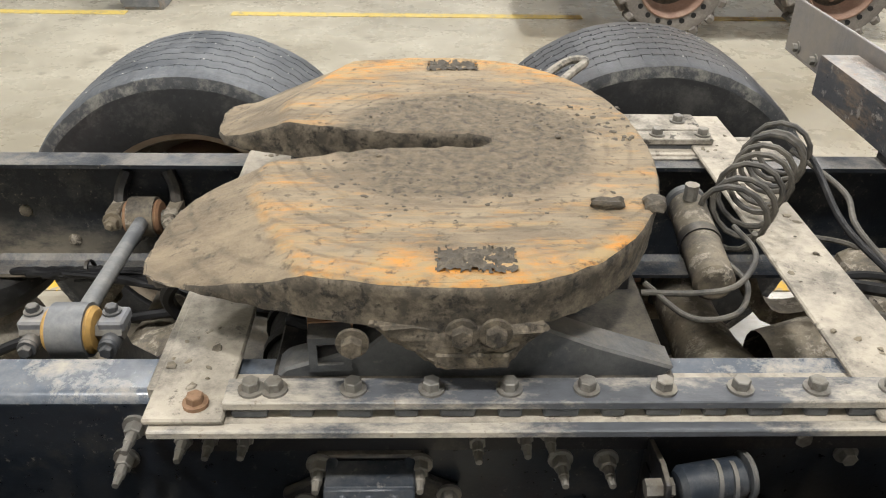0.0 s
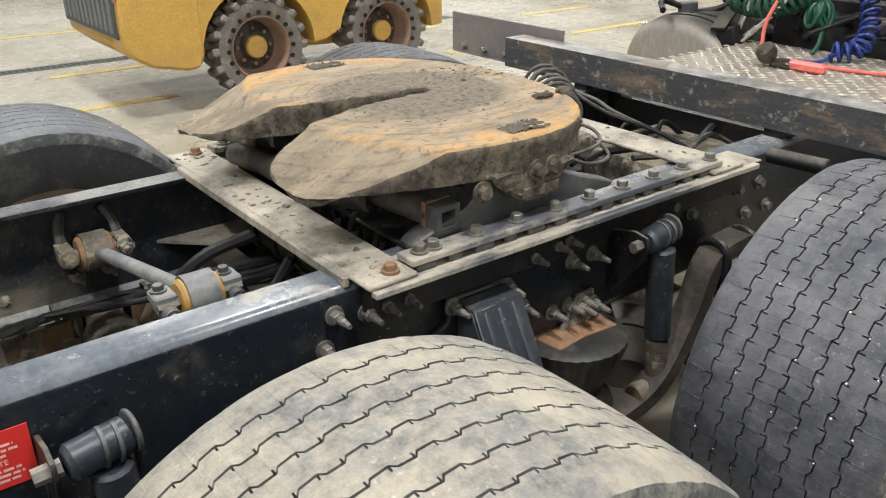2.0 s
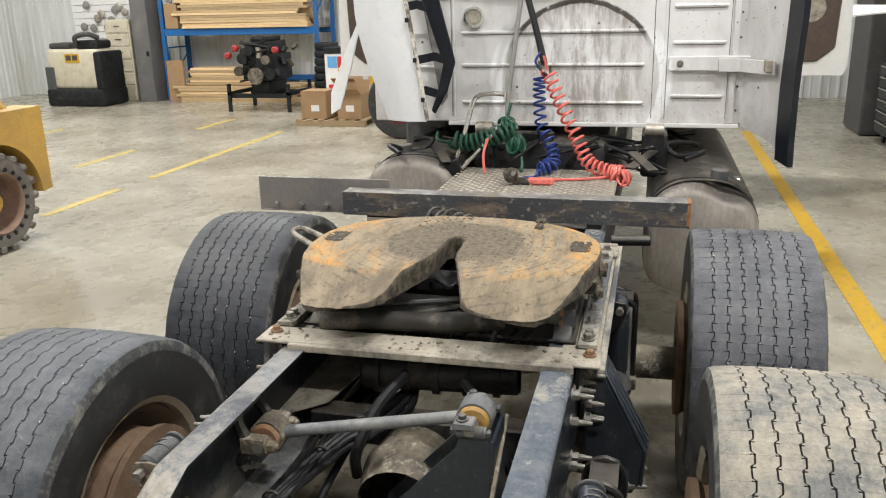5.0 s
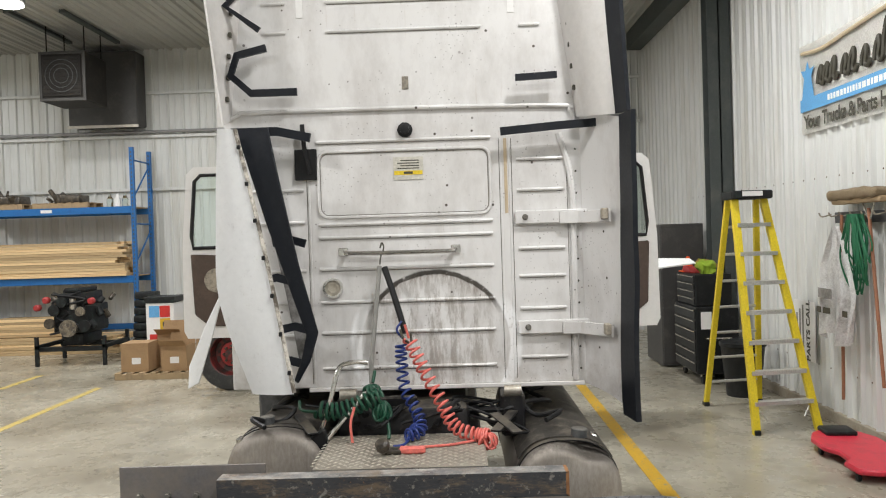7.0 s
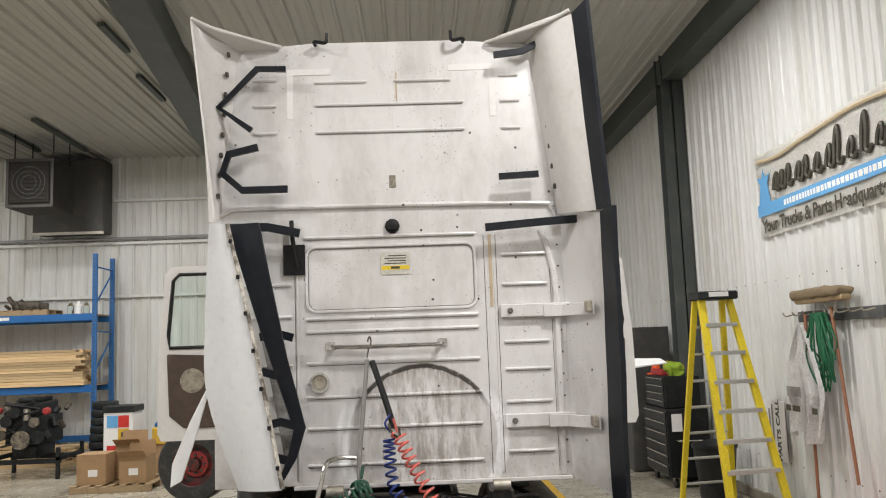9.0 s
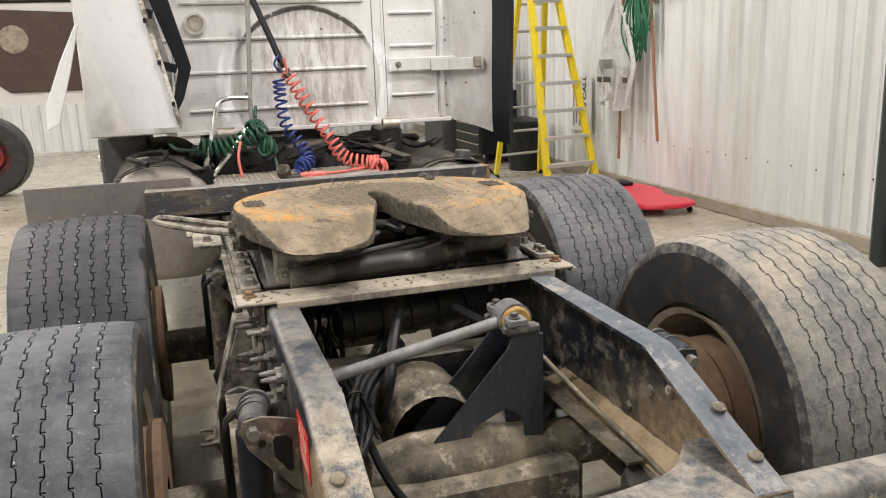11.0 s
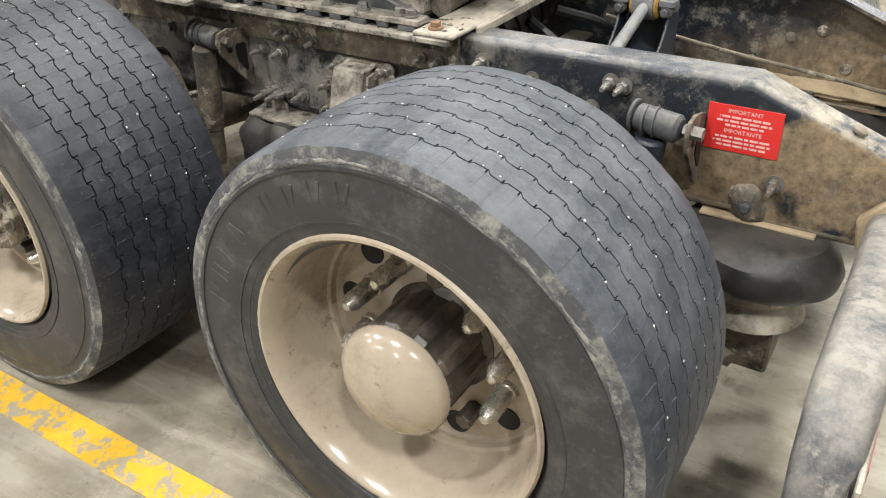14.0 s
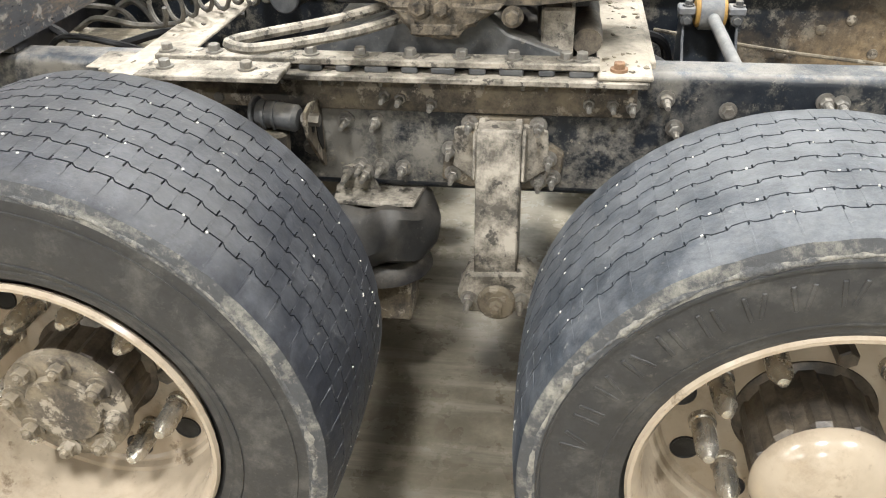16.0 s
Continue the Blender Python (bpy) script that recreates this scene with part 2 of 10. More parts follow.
M_tyre_dark = surface("dark_worn_tyre_rubber", (0.018, 0.020, 0.026), 0.45, second=(0.052, 0.056, 0.066), second_at=(0.48, 0.72), second_scale=13.0, grain=70, grain_amount=0.3, bump=0.3, dust=(0.13, 0.13, 0.13), dust_amount=0.35, spec=0.45, spatter=(0.3, 0.29, 0.26), spatter_amount=0.4)
M_tyre_pale = surface("pale_worn_tyre_rubber", (0.047, 0.050, 0.060), 0.48, second=(0.108, 0.11, 0.123), second_at=(0.42, 0.68), second_scale=12.0, grain=70, grain_amount=0.3, bump=0.4, dust=(0.24, 0.235, 0.235), dust_amount=0.5, spec=0.4, spatter=(0.4, 0.37, 0.3), spatter_amount=0.5)
M_tyre_dusty = surface("clay_dusted_tyre_rubber", (0.10, 0.102, 0.102), 0.75, second=(0.20, 0.195, 0.18), second_at=(0.38, 0.64), second_scale=26.0, grain=90, grain_amount=0.4, bump=0.6, dust=(0.43, 0.375, 0.285), dust_amount=0.65, dust_scale=3.4, dust_at=(0.44, 0.60), spec=0.35, spatter=(0.5, 0.47, 0.4), spatter_amount=0.6)
M_side = surface("tyre_sidewall_rubber", (0.030, 0.0302, 0.031), 0.44, second=(0.092, 0.089, 0.082), second_at=(0.50, 0.72), second_scale=11.0, spec=0.4, spatter=(0.2, 0.19, 0.16), spatter_amount=0.3)
M_rim = surface("tan_painted_wheel", (0.355, 0.297, 0.225), 0.19, second=(0.20, 0.152, 0.102), second_at=(0.50, 0.74), second_scale=5.0, grain=30, grain_amount=0.06, bump=0.03, chips=(0.13, 0.095, 0.062), chips_at=(0.60, 0.68), chip_scale=14.0, spatter=(0.12, 0.09, 0.06), spatter_amount=0.5)
M_hub = surface("oily_dark_hub", (0.035, 0.03, 0.025), 0.38, 0.2, second=(0.14, 0.115, 0.085), second_at=(0.42, 0.66), second_scale=14.0, bump=0.3)
M_nut = surface("steel_nut_cover", (0.52, 0.49, 0.43), 0.25, 0.8, second=(0.22, 0.18, 0.13), second_at=(0.55, 0.75), second_scale=30.0)
M_white = surface("scuffed_white_cab_paint", (0.67, 0.65, 0.635), 0.38, second=(0.5, 0.46, 0.42), second_at=(0.52, 0.85), second_scale=3.5, grain=25, grain_amount=0.05, bump=0.03, dust=(0.4, 0.35, 0.28), dust_amount=0.3)
M_whitetrim = surface("clean_white_paint", (0.78, 0.77, 0.76), 0.35, second=(0.6, 0.57, 0.53), second_at=(0.6, 0.9), second_scale=4.0, grain=25, grain_amount=0.04, bump=0.02)
M_rubber = surface("black_rubber", (0.011, 0.011, 0.012), 0.5, spec=0.3, grain=40, second=(0.05, 0.048, 0.045), second_at=(0.54, 0.74), second_scale=8.0, bump=0.12)
M_alu = surface("dull_aluminium", (0.52, 0.49, 0.44), 0.42, 0.75, second=(0.33, 0.29, 0.23), second_at=(0.42, 0.75), second_scale=5.0, dust=(0.36, 0.31, 0.24), dust_amount=0.7, bump=0.05)
M_tread = surface("worn_aluminium_tread_plate", (0.34, 0.31, 0.26), 0.45, 0.3, second=(0.17, 0.14, 0.11), second_at=(0.45, 0.7), second_scale=8.0)
M_chrome = surface("chromed_tube", (0.75, 0.74, 0.72), 0.16, 1.0, second=(0.4, 0.38, 0.34), second_scale=12.0)
M_yellow = surface("yellow_machine_paint", (0.55, 0.335, 0.075), 0.42, second=(0.38, 0.235, 0.08), second_at=(0.44, 0.72), second_scale=3.0, dust=DUST, dust_amount=0.4, bump=0.03, spatter=(0.16, 0.11, 0.06), spatter_amount=0.6)
M_red = surface("red_paint", (0.55, 0.03, 0.025), 0.45, second=(0.3, 0.03, 0.02), second_scale=5.0)
M_hose_red = surface("red_coiled_hose", (0.72, 0.17, 0.14), 0.36, second=(0.55, 0.11, 0.09), second_scale=20.0)
M_hose_blue = surface("blue_coiled_hose", (0.02, 0.045, 0.22), 0.4, second=(0.03, 0.04, 0.16), second_scale=20.0)
M_hose_green = surface("green_coiled_hose", (0.008, 0.065, 0.035), 0.45, second=(0.02, 0.05, 0.03), second_scale=20.0)
M_lens_red = surface("faded_red_lens", (0.42, 0.07, 0.065), 0.35, second=(0.42, 0.27, 0.23), second_at=(0.36, 0.72), second_scale=22.0)
M_lens_clear = surface("dusty_clear_lens", (0.42, 0.38, 0.31), 0.35, second=(0.5, 0.48, 0.43), second_scale=20.0)
M_sticker = surface("red_sticker", (0.62, 0.03, 0.025), 0.45, grain=30, grain_amount=0.06, second=(0.45, 0.1, 0.07), second_at=(0.62, 0.8), second_scale=18.0, bump=0.0)
M_print = surface("pale_print", (0.72, 0.45, 0.41), 0.5, bump=0.0)
M_flap = surface("grey_mud_flap", (0.22, 0.215, 0.2), 0.75, second=(0.32, 0.3, 0.26), second_scale=10.0, stretch=(1, 1, 0.2))


def muddy_paint(name, mud_from, mud_to, low_dust=0.0, haze=0.25, sink=0.0, front_haze=0.0, top_dust=0.8):
    """Blue-black frame paint: brown mud caked on towards the tail, pale dust lying in patches on top, haze and flecks elsewhere."""
    m, nt, p = shader(name)
    geo = nt.nodes.new("ShaderNodeNewGeometry")
    pos = nt.nodes.new("ShaderNodeSeparateXYZ")
    nor = nt.nodes.new("ShaderNodeSeparateXYZ")
    nt.links.new(geo.outputs["Position"], pos.inputs[0])
    nt.links.new(geo.outputs["Normal"], nor.inputs[0])
    col = mixed(nt, ramp(nt, noise_of(nt, 40, 5, 0.65), 0.3, 0.7), (0.006, 0.009, 0.014), (0.014, 0.018, 0.024))
    col = mixed(nt, times(nt, ramp(nt, noise_of(nt, 7, 11, 0.78), 0.51, 0.585), haze), col, (0.20, 0.185, 0.155))
    if front_haze:
        dry = times(nt, ramp(nt, pos.outputs["X"], -0.55, -0.30), ramp(nt, noise_of(nt, 6, 11, 0.8), 0.44, 0.56))
        col = mixed(nt, times(nt, dry, front_haze), col, (0.24, 0.225, 0.195))
    if low_dust:
        low = times(nt, times(nt, ramp(nt, pos.outputs["Z"], 0.76, 0.65), ramp(nt, pos.outputs["X"], -0.55, -0.85)), ramp(nt, noise_of(nt, 9, 9, 0.75, (0.5, 1, 1)), 0.40, 0.58))
        col = mixed(nt, times(nt, low, low_dust), col, (0.24, 0.21, 0.16))
    # mud: its edge wanders with the noise
    edge = nt.nodes.new("ShaderNodeMath")
    edge.operation = "MULTIPLY_ADD"
    nt.links.new(noise_of(nt, 6.5, 9, 0.72), edge.inputs[0])
    edge.inputs[1].default_value = 0.75
    nt.links.new(pos.outputs["X"], edge.inputs[2])
    along = edge.outputs[0]
    if sink:      # the mud lies deeper towards the lower flange
        low_edge = nt.nodes.new("ShaderNodeMath")
        low_edge.operation = "MULTIPLY_ADD"
        nt.links.new(pos.outputs["Z"], low_edge.inputs[0])
        low_edge.inputs[1].default_value = sink
        nt.links.new(along, low_edge.inputs[2])
        shift = node(nt, "ShaderNodeMath", op="SUBTRACT")
        nt.links.new(low_edge.outputs[0], shift.inputs[0])
        shift.inputs[1].default_value = 0.74 * sink
        along = shift.outputs[0]
    zone = ramp(nt, along, mud_from + 0.375, mud_to + 0.375)
    caked = mixed(nt, ramp(nt, noise_of(nt, 38, 8, 0.75), 0.34, 0.62), (0.10, 0.072, 0.043), (0.28, 0.205, 0.12))
    bare = ramp(nt, noise_of(nt, 4.2, 8, 0.7), 0.36, 0.44)
    mud = times(nt, times(nt, zone, bare), 0.93)
    col = mixed(nt, mud, col, caked)
    up = ramp(nt, nor.outputs["Z"], 0.45, 0.8)
    clean = mixed(nt, ramp(nt, noise_of(nt, 4.5, 7, 0.7), 0.35, 0.7), (0.018, 0.024, 0.034), (0.10, 0.112, 0.13))
    pale = mixed(nt, ramp(nt, noise_of(nt, 30, 7, 0.7), 0.35, 0.65), (0.29, 0.245, 0.18), (0.50, 0.44, 0.35))
    spread = node(nt, "ShaderNodeMapRange")
    spread.inputs["From Min"].default_value, spread.inputs["From Max"].default_value = -0.92, -1.12
    spread.inputs["To Min"].default_value, spread.inputs["To Max"].default_value = 0.32, top_dust
    nt.links.new(pos.outputs["X"], spread.inputs["Value"])
    lying = times(nt, times(nt, ramp(nt, noise_of(nt, 17.0, 12, 0.82), 0.41, 0.53), ramp(nt, noise_of(nt, 4.5, 7, 0.7), 0.38, 0.50)), spread.outputs["Result"])
    top = mixed(nt, lying, clean, pale)
    col = mixed(nt, up, col, top)
    fleck = times(nt, ramp(nt, noise_of(nt, 85.0, 6, 0.7), 0.60, 0.68), ramp(nt, noise_of(nt, 7.0, 4, 0.6), 0.40, 0.6))
    col = mixed(nt, times(nt, fleck, 0.7), col, (0.33, 0.29, 0.22))
    nt.links.new(col, p.inputs["Base Color"])
    r = nt.nodes.new("ShaderNodeMix")
    nt.links.new(mud, r.inputs[0])
    r.inputs[2].default_value, r.inputs[3].default_value = 0.38, 0.92
    nt.links.new(r.outputs[0], p.inputs["Roughness"])
    relief(nt, p, noise_of(nt, 42, 9, 0.75), 0.5, 0.004)
    return m


M_mudrail = muddy_paint("mud_stained_black_frame_paint", -0.80, -0.90, haze=0.4, sink=1.8, front_haze=0.7)
M_tailplate = muddy_paint("dust_streaked_tail_plate", -0.80, -0.90, haze=0.4, top_dust=0.5)
M_mudinner = muddy_paint("mud_caked_rail_web", -0.62, -1.12, haze=0.75, sink=2.2)
M_dustinner = muddy_paint("black_rail_web_with_dust", -1.05, -1.3, low_dust=0.9, haze=0.16)
M_bellows = surface("dusty_bellows_rubber", (0.017, 0.017, 0.017), 0.45, second=(0.05, 0.047, 0.042), second_at=(0.48, 0.72), second_scale=7.0, grain=40, bump=0.3, chips=(0.10, 0.092, 0.078), chips_at=(0.62, 0.70), chip_scale=10.0, dust=(0.12, 0.105, 0.085), dust_amount=0.4, spatter=(0.3, 0.27, 0.22), spatter_amount=0.3)
M_castgrey = surface("dark_grey_casting", (0.055, 0.058, 0.062), 0.5, second=(0.12, 0.12, 0.118), second_at=(0.45, 0.7), second_scale=9.0, bump=0.3, dust=DUST, dust_amount=0.3, spatter=(0.3, 0.27, 0.22), spatter_amount=0.4)
M_dustrubber = surface("dusty_black_rubber", (0.05, 0.047, 0.042), 0.6, second=(0.14, 0.125, 0.1), second_at=(0.42, 0.66), second_scale=14.0, bump=0.1)
M_face = surface("splashed_black_steel_face", (0.03, 0.033, 0.038), 0.42, second=(0.19, 0.17, 0.14), second_at=(0.49, 0.62), second_scale=7.0, bump=0.4, chips=(0.30, 0.27, 0.22), chips_at=(0.58, 0.62), stretch=(1, 1, 0.6), dust=DUST, dust_amount=0.6, spatter=(0.34, 0.3, 0.24), spatter_amount=0.7)
M_mudledge = surface("thick_tan_mud", (0.25, 0.185, 0.11), 0.95, second=(0.42, 0.33, 0.21), second_at=(0.38, 0.6), second_scale=9.0, bump=1.0, bump_scale=50.0, grain=40, grain_amount=0.35)
M_navy = surface("blue_black_plastic", (0.006, 0.008, 0.013), 0.45, second=(0.02, 0.022, 0.027), second_at=(0.5, 0.8), second_scale=8.0, spec=0.3, bump=0.05)
M_crumb = surface("torn_dusty_rubber", (0.075, 0.077, 0.08), 0.85, second=(0.25, 0.24, 0.21), second_at=(0.46, 0.60), second_scale=15.0, bump=0.9, bump_scale=160.0, grain=120, grain_amount=0.4)
M_mudplate = surface("grimy_plate_steel", (0.075, 0.067, 0.054), 0.6, second=(0.36, 0.325, 0.27), second_at=(0.41, 0.60), second_scale=13.0, dust=(0.38, 0.34, 0.275), dust_amount=0.5, dust_scale=12.0, bump=0.7, chips=(0.035, 0.032, 0.028), chips_at=(0.56, 0.60), chip_scale=24.0, spatter=(0.03, 0.027, 0.022), spatter_amount=0.8)
M_drum = surface("brown_rusted_drum", (0.15, 0.095, 0.06), 0.8, second=(0.24, 0.16, 0.1), second_at=(0.42, 0.68), second_scale=10.0, bump=0.4)
# the flange's ceiling sheen is put into this pale base; the dust is separate
M_railtop = surface("blue_black_flange_painted_sheen", (0.10, 0.115, 0.138), 0.22, second=(0.19, 0.195, 0.205), second_at=(0.45, 0.68), second_scale=7.0, dust=(0.44, 0.39, 0.31), dust_amount=0.75, dust_scale=3.2, dust_at=(0.52, 0.62), bump=0.1, spatter=(0.33, 0.3, 0.25), spatter_amount=0.5)
M_pebble = surface("pale_stone", (0.62, 0.6, 0.55), 0.8, bump=0.0)
M_scuff = surface("scuffed_tyre_shoulder", (0.055, 0.057, 0.06), 0.8, second=(0.27, 0.26, 0.225), second_at=(0.47, 0.66), second_scale=13.0, bump=0.9, bump_scale=70.0, spatter=(0.34, 0.32, 0.28))
M_bush = surface("yellow_rubber_bush", (0.42, 0.25, 0.07), 0.6, second=(0.2, 0.13, 0.06), second_scale=30.0)

# ---------------------------------------------------------------- the shop
def floor_material():
    m, nt, p = shader("sealed_concrete")
    big = noise_of(nt, 0.55, 8, 0.65)
    mid = noise_of(nt, 3.2, 8, 0.7)
    fine = noise_of(nt, 55, 4, 0.6)
    c = mixed(nt, ramp(nt, big, 0.38, 0.62), (0.262, 0.236, 0.182), (0.445, 0.415, 0.338))
    c = mixed(nt, times(nt, ramp(nt, mid, 0.54, 0.72), 0.6), c, (0.24, 0.215, 0.17))
    c = mixed(nt, times(nt, ramp(nt, noise_of(nt, 1.3, 9, 0.75), 0.6, 0.68), 0.5), c, (0.55, 0.52, 0.45))
    c = mixed(nt, times(nt, ramp(nt, fine, 0.5, 0.75), 0.25), c, (0.2, 0.17, 0.13))
    # oil and tracked-in mud, in blots and drips
    blot = times(nt, ramp(nt, noise_of(nt, 2.1, 10, 0.74), 0.57, 0.66), 0.6)
    c = mixed(nt, blot, c, (0.17, 0.15, 0.115))
    # oval below the truck: dropped dirt, with the shade there put into the colour
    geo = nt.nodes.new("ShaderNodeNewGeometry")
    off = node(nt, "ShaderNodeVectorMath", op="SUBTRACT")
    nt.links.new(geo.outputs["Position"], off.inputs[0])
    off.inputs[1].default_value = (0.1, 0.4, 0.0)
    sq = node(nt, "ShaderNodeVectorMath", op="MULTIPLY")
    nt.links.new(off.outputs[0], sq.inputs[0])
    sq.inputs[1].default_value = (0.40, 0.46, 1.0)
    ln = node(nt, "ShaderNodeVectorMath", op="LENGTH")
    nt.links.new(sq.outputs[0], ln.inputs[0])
    dirt_and_shade = times(nt, ramp(nt, ln.outputs["Value"], 1.05, 0.6), ramp(nt, noise_of(nt, 3.7, 10, 0.75), 0.27, 0.56))
    c = mixed(nt, times(nt, dirt_and_shade, 0.72), c, (0.165, 0.138, 0.10))
    # darker middle of that painted shade, broken up by noise
    shade_core = times(nt, ramp(nt, ln.outputs["Value"], 0.46, 0.22), ramp(nt, noise_of(nt, 5.0, 9, 0.75), 0.36, 0.54))
    c = mixed(nt, times(nt, shade_core, 0.6), c, (0.09, 0.075, 0.053))
    wiped = times(nt, times(nt, ramp(nt, ln.outputs["Value"], 1.0, 0.7), ramp(nt, noise_of(nt, 3.0, 7, 0.65, (0.35, 3.2, 1)), 0.50, 0.60)), 0.4)
    c = mixed(nt, wiped, c, (0.40, 0.365, 0.30))
    drop = node(nt, "ShaderNodeTexVoronoi", Scale=7.0)
    nt.links.new(nt.nodes.new("ShaderNodeNewGeometry").outputs["Position"], drop.inputs["Vector"])
    spots = times(nt, ramp(nt, drop.outputs["Distance"], 0.24, 0.17), ramp(nt, noise_of(nt, 0.9, 5, 0.65), 0.55, 0.61))
    c = mixed(nt, times(nt, spots, 0.75), c, (0.09, 0.075, 0.055))
    nt.links.new(c, p.inputs["Base Color"])
    r = node(nt, "ShaderNodeMapRange")
    nt.links.new(mid, r.inputs["Value"])
    r.inputs["To Min"].default_value, r.inputs["To Max"].default_value = 0.14, 0.42
    nt.links.new(r.outputs["Result"], p.inputs["Roughness"])
    relief(nt, p, fine, 0.06, 0.002)
    return m


def worn_paint(name, colour, wear):
    """Line paint that is rubbed through to the concrete."""
    m, nt, p = shader(name)
    w = ramp(nt, noise_of(nt, 16, 9, 0.78), *wear)
    c = mixed(nt, ramp(nt, noise_of(nt, 40, 4, 0.6), 0.3, 0.7), tuple(v * 0.85 for v in colour), colour)
    nt.links.new(mixed(nt, w, c, (0.3, 0.26, 0.19)), p.inputs["Base Color"])
    p.inputs["Roughness"].default_value = 0.5
    return m


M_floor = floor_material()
M_line = worn_paint("solid_yellow_line_paint", (0.64, 0.385, 0.022), (0.56, 0.60))
M_line_worn = worn_paint("worn_yellow_line_paint", (0.64, 0.385, 0.022), (0.51, 0.54))
M_line_faint = worn_paint("faint_yellow_line_paint", (0.62, 0.47, 0.12), (0.5, 0.62))
M_sheet = surface("white_ribbed_wall_sheet", (0.66, 0.67, 0.655), 0.34, second=(0.46, 0.44, 0.38), second_at=(0.48, 0.80), second_scale=2.2, grain=14, grain_amount=0.05, bump=0.03, stretch=(1, 1, 0.10))
M_ceil = surface("ceiling_sheet", (0.43, 0.43, 0.4), 0.5, second=(0.42, 0.42, 0.4), second_at=(0.4, 0.8), second_scale=0.5, grain=12, grain_amount=0.05, bump=0.02)
M_column = surface("grey_green_column_paint", (0.06, 0.07, 0.068), 0.5, second=(0.095, 0.1, 0.095), second_scale=3.0)
M_base = surface("concrete_kerb", (0.34, 0.3, 0.24), 0.8, second=(0.22, 0.18, 0.13), second_scale=4.0, bump=0.4)
M_glow = bpy.data.materials.new("lamp_lens")
M_glow.use_nodes = True
M_glow.node_tree.nodes["Principled BSDF"].inputs["Emission Color"].default_value = (1.0, 0.97, 0.9, 1)
M_glow.node_tree.nodes["Principled BSDF"].inputs["Emission Strength"].default_value = 9.0
M_housing = surface("grey_lamp_housing", (0.35, 0.35, 0.36), 0.4, 0.5)

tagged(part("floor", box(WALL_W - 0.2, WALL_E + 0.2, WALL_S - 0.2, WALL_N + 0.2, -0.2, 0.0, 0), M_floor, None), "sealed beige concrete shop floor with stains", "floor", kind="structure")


def rib_profile(a0, a1, pitch, depth):
    """The line of a ribbed sheet: broad flats with narrow standing ribs."""
    out, a = [], a0
    while a < a1 - 1e-6:
        out += [(a, 0.0), (a + pitch * 0.34, 0.0), (a + pitch * 0.38, depth * 0.3), (a + pitch * 0.44, depth * 0.3), (a + pitch * 0.48, 0.0), (a + pitch * 0.78, 0.0), (a + pitch * 0.85, depth), (a + pitch * 0.93, depth)]
        a += pitch
    return [(min(x, a1), d) for x, d in out] + [(a1, 0.0)]


def ribbed_wall(name, along, a0, a1, face, sign, z0, z1, pitch=0.29, depth=0.036):
    """A wall of ribbed sheet along 'x' or 'y'; face is its inner plane, sign points into the room."""
    bm = bmesh.new()
    line = rib_profile(a0, a1, pitch, depth)
    rows = []
    for z in (z0, z1):
        rows.append([bm.verts.new((a, face + sign * d, z) if along == "x" else (face + sign * d, a, z)) for a, d in line])
        rows.append([bm.verts.new((a, face - sign * 0.15, z) if along == "x" else (face - sign * 0.15, a, z)) for a, d in line])
    lo, lob, hi, hib = rows
    for k in range(len(line) - 1):
        bm.faces.new((lo[k], lo[k + 1], hi[k + 1], hi[k]))
        bm.faces.new((lob[k], lob[k + 1], hib[k + 1], hib[k]))
        bm.faces.new((hi[k], hi[k + 1], hib[k + 1], hib[k]))
        bm.faces.new((lo[k], lo[k + 1], lob[k + 1], lob[k]))
    return tagged(part(name, bm, M_sheet, None, sharp=20), "white ribbed metal sheet wall", "wall", kind="structure")


ribbed_wall("wall_south", "x", WALL_W, WALL_E, WALL_S, 1, 0.12, CEIL + 0.75)
ribbed_wall("wall_north", "x", WALL_W, WALL_E, WALL_N, -1, 0.0, CEIL + 0.75)
ribbed_wall("wall_east", "y", WALL_S, WALL_N, WALL_E, -1, 0.0, CEIL + 0.75, 0.32)
ribbed_wall("wall_west", "y", WALL_S, WALL_N, WALL_W, 1, 0.0, CEIL + 0.75, 0.32)
tagged(part("wall_base_kerb", box(WALL_W, WALL_E, WALL_S - 0.12, WALL_S + 0.05, 0.0, 0.12, 0.008), M_base, None), "low concrete kerb under the sheet wall", "kerb", kind="structure")


ME_screw = mesh_of("screw", lathe([(0, 0.011), (0.004, 0.010), (0.007, 0.0)], (0, 0, 0), (0, 0, 1), 6), surface("rusty_screw_head", (0.10, 0.06, 0.04), 0.6, bump=0.0))
for z in (0.55, 2.58):
    for k in range(52):
        piece("screw", ME_screw, bpy.data.objects["wall_south"], pose(0.42 + 0.29 * k - 4.0 + 0.29 * 0.39 - 0.08, WALL_S + 0.0005, z, -90, 0, 0))


def ceiling():
    bm = bmesh.new()
    line = rib_profile(WALL_S - 0.1, WALL_N + 0.1, 0.3, 0.045)
    rows = [[bm.verts.new((x, y, CEIL - d)) for y, d in line] for x in (WALL_W - 0.1, WALL_E + 0.1)]
    tops = [[bm.verts.new((x, y, CEIL + 0.12)) for y, d in line] for x in (WALL_W - 0.1, WALL_E + 0.1)]
    for k in range(len(line) - 1):
        bm.faces.new((rows[0][k], rows[0][k + 1], rows[1][k + 1], rows[1][k]))
        bm.faces.new((tops[0][k], tops[0][k + 1], tops[1][k + 1], tops[1][k]))
    return tagged(part("ceiling", bm, M_ceil, None, sharp=20), "pale grey ribbed metal ceiling", "ceiling", kind="structure")


ceiling()


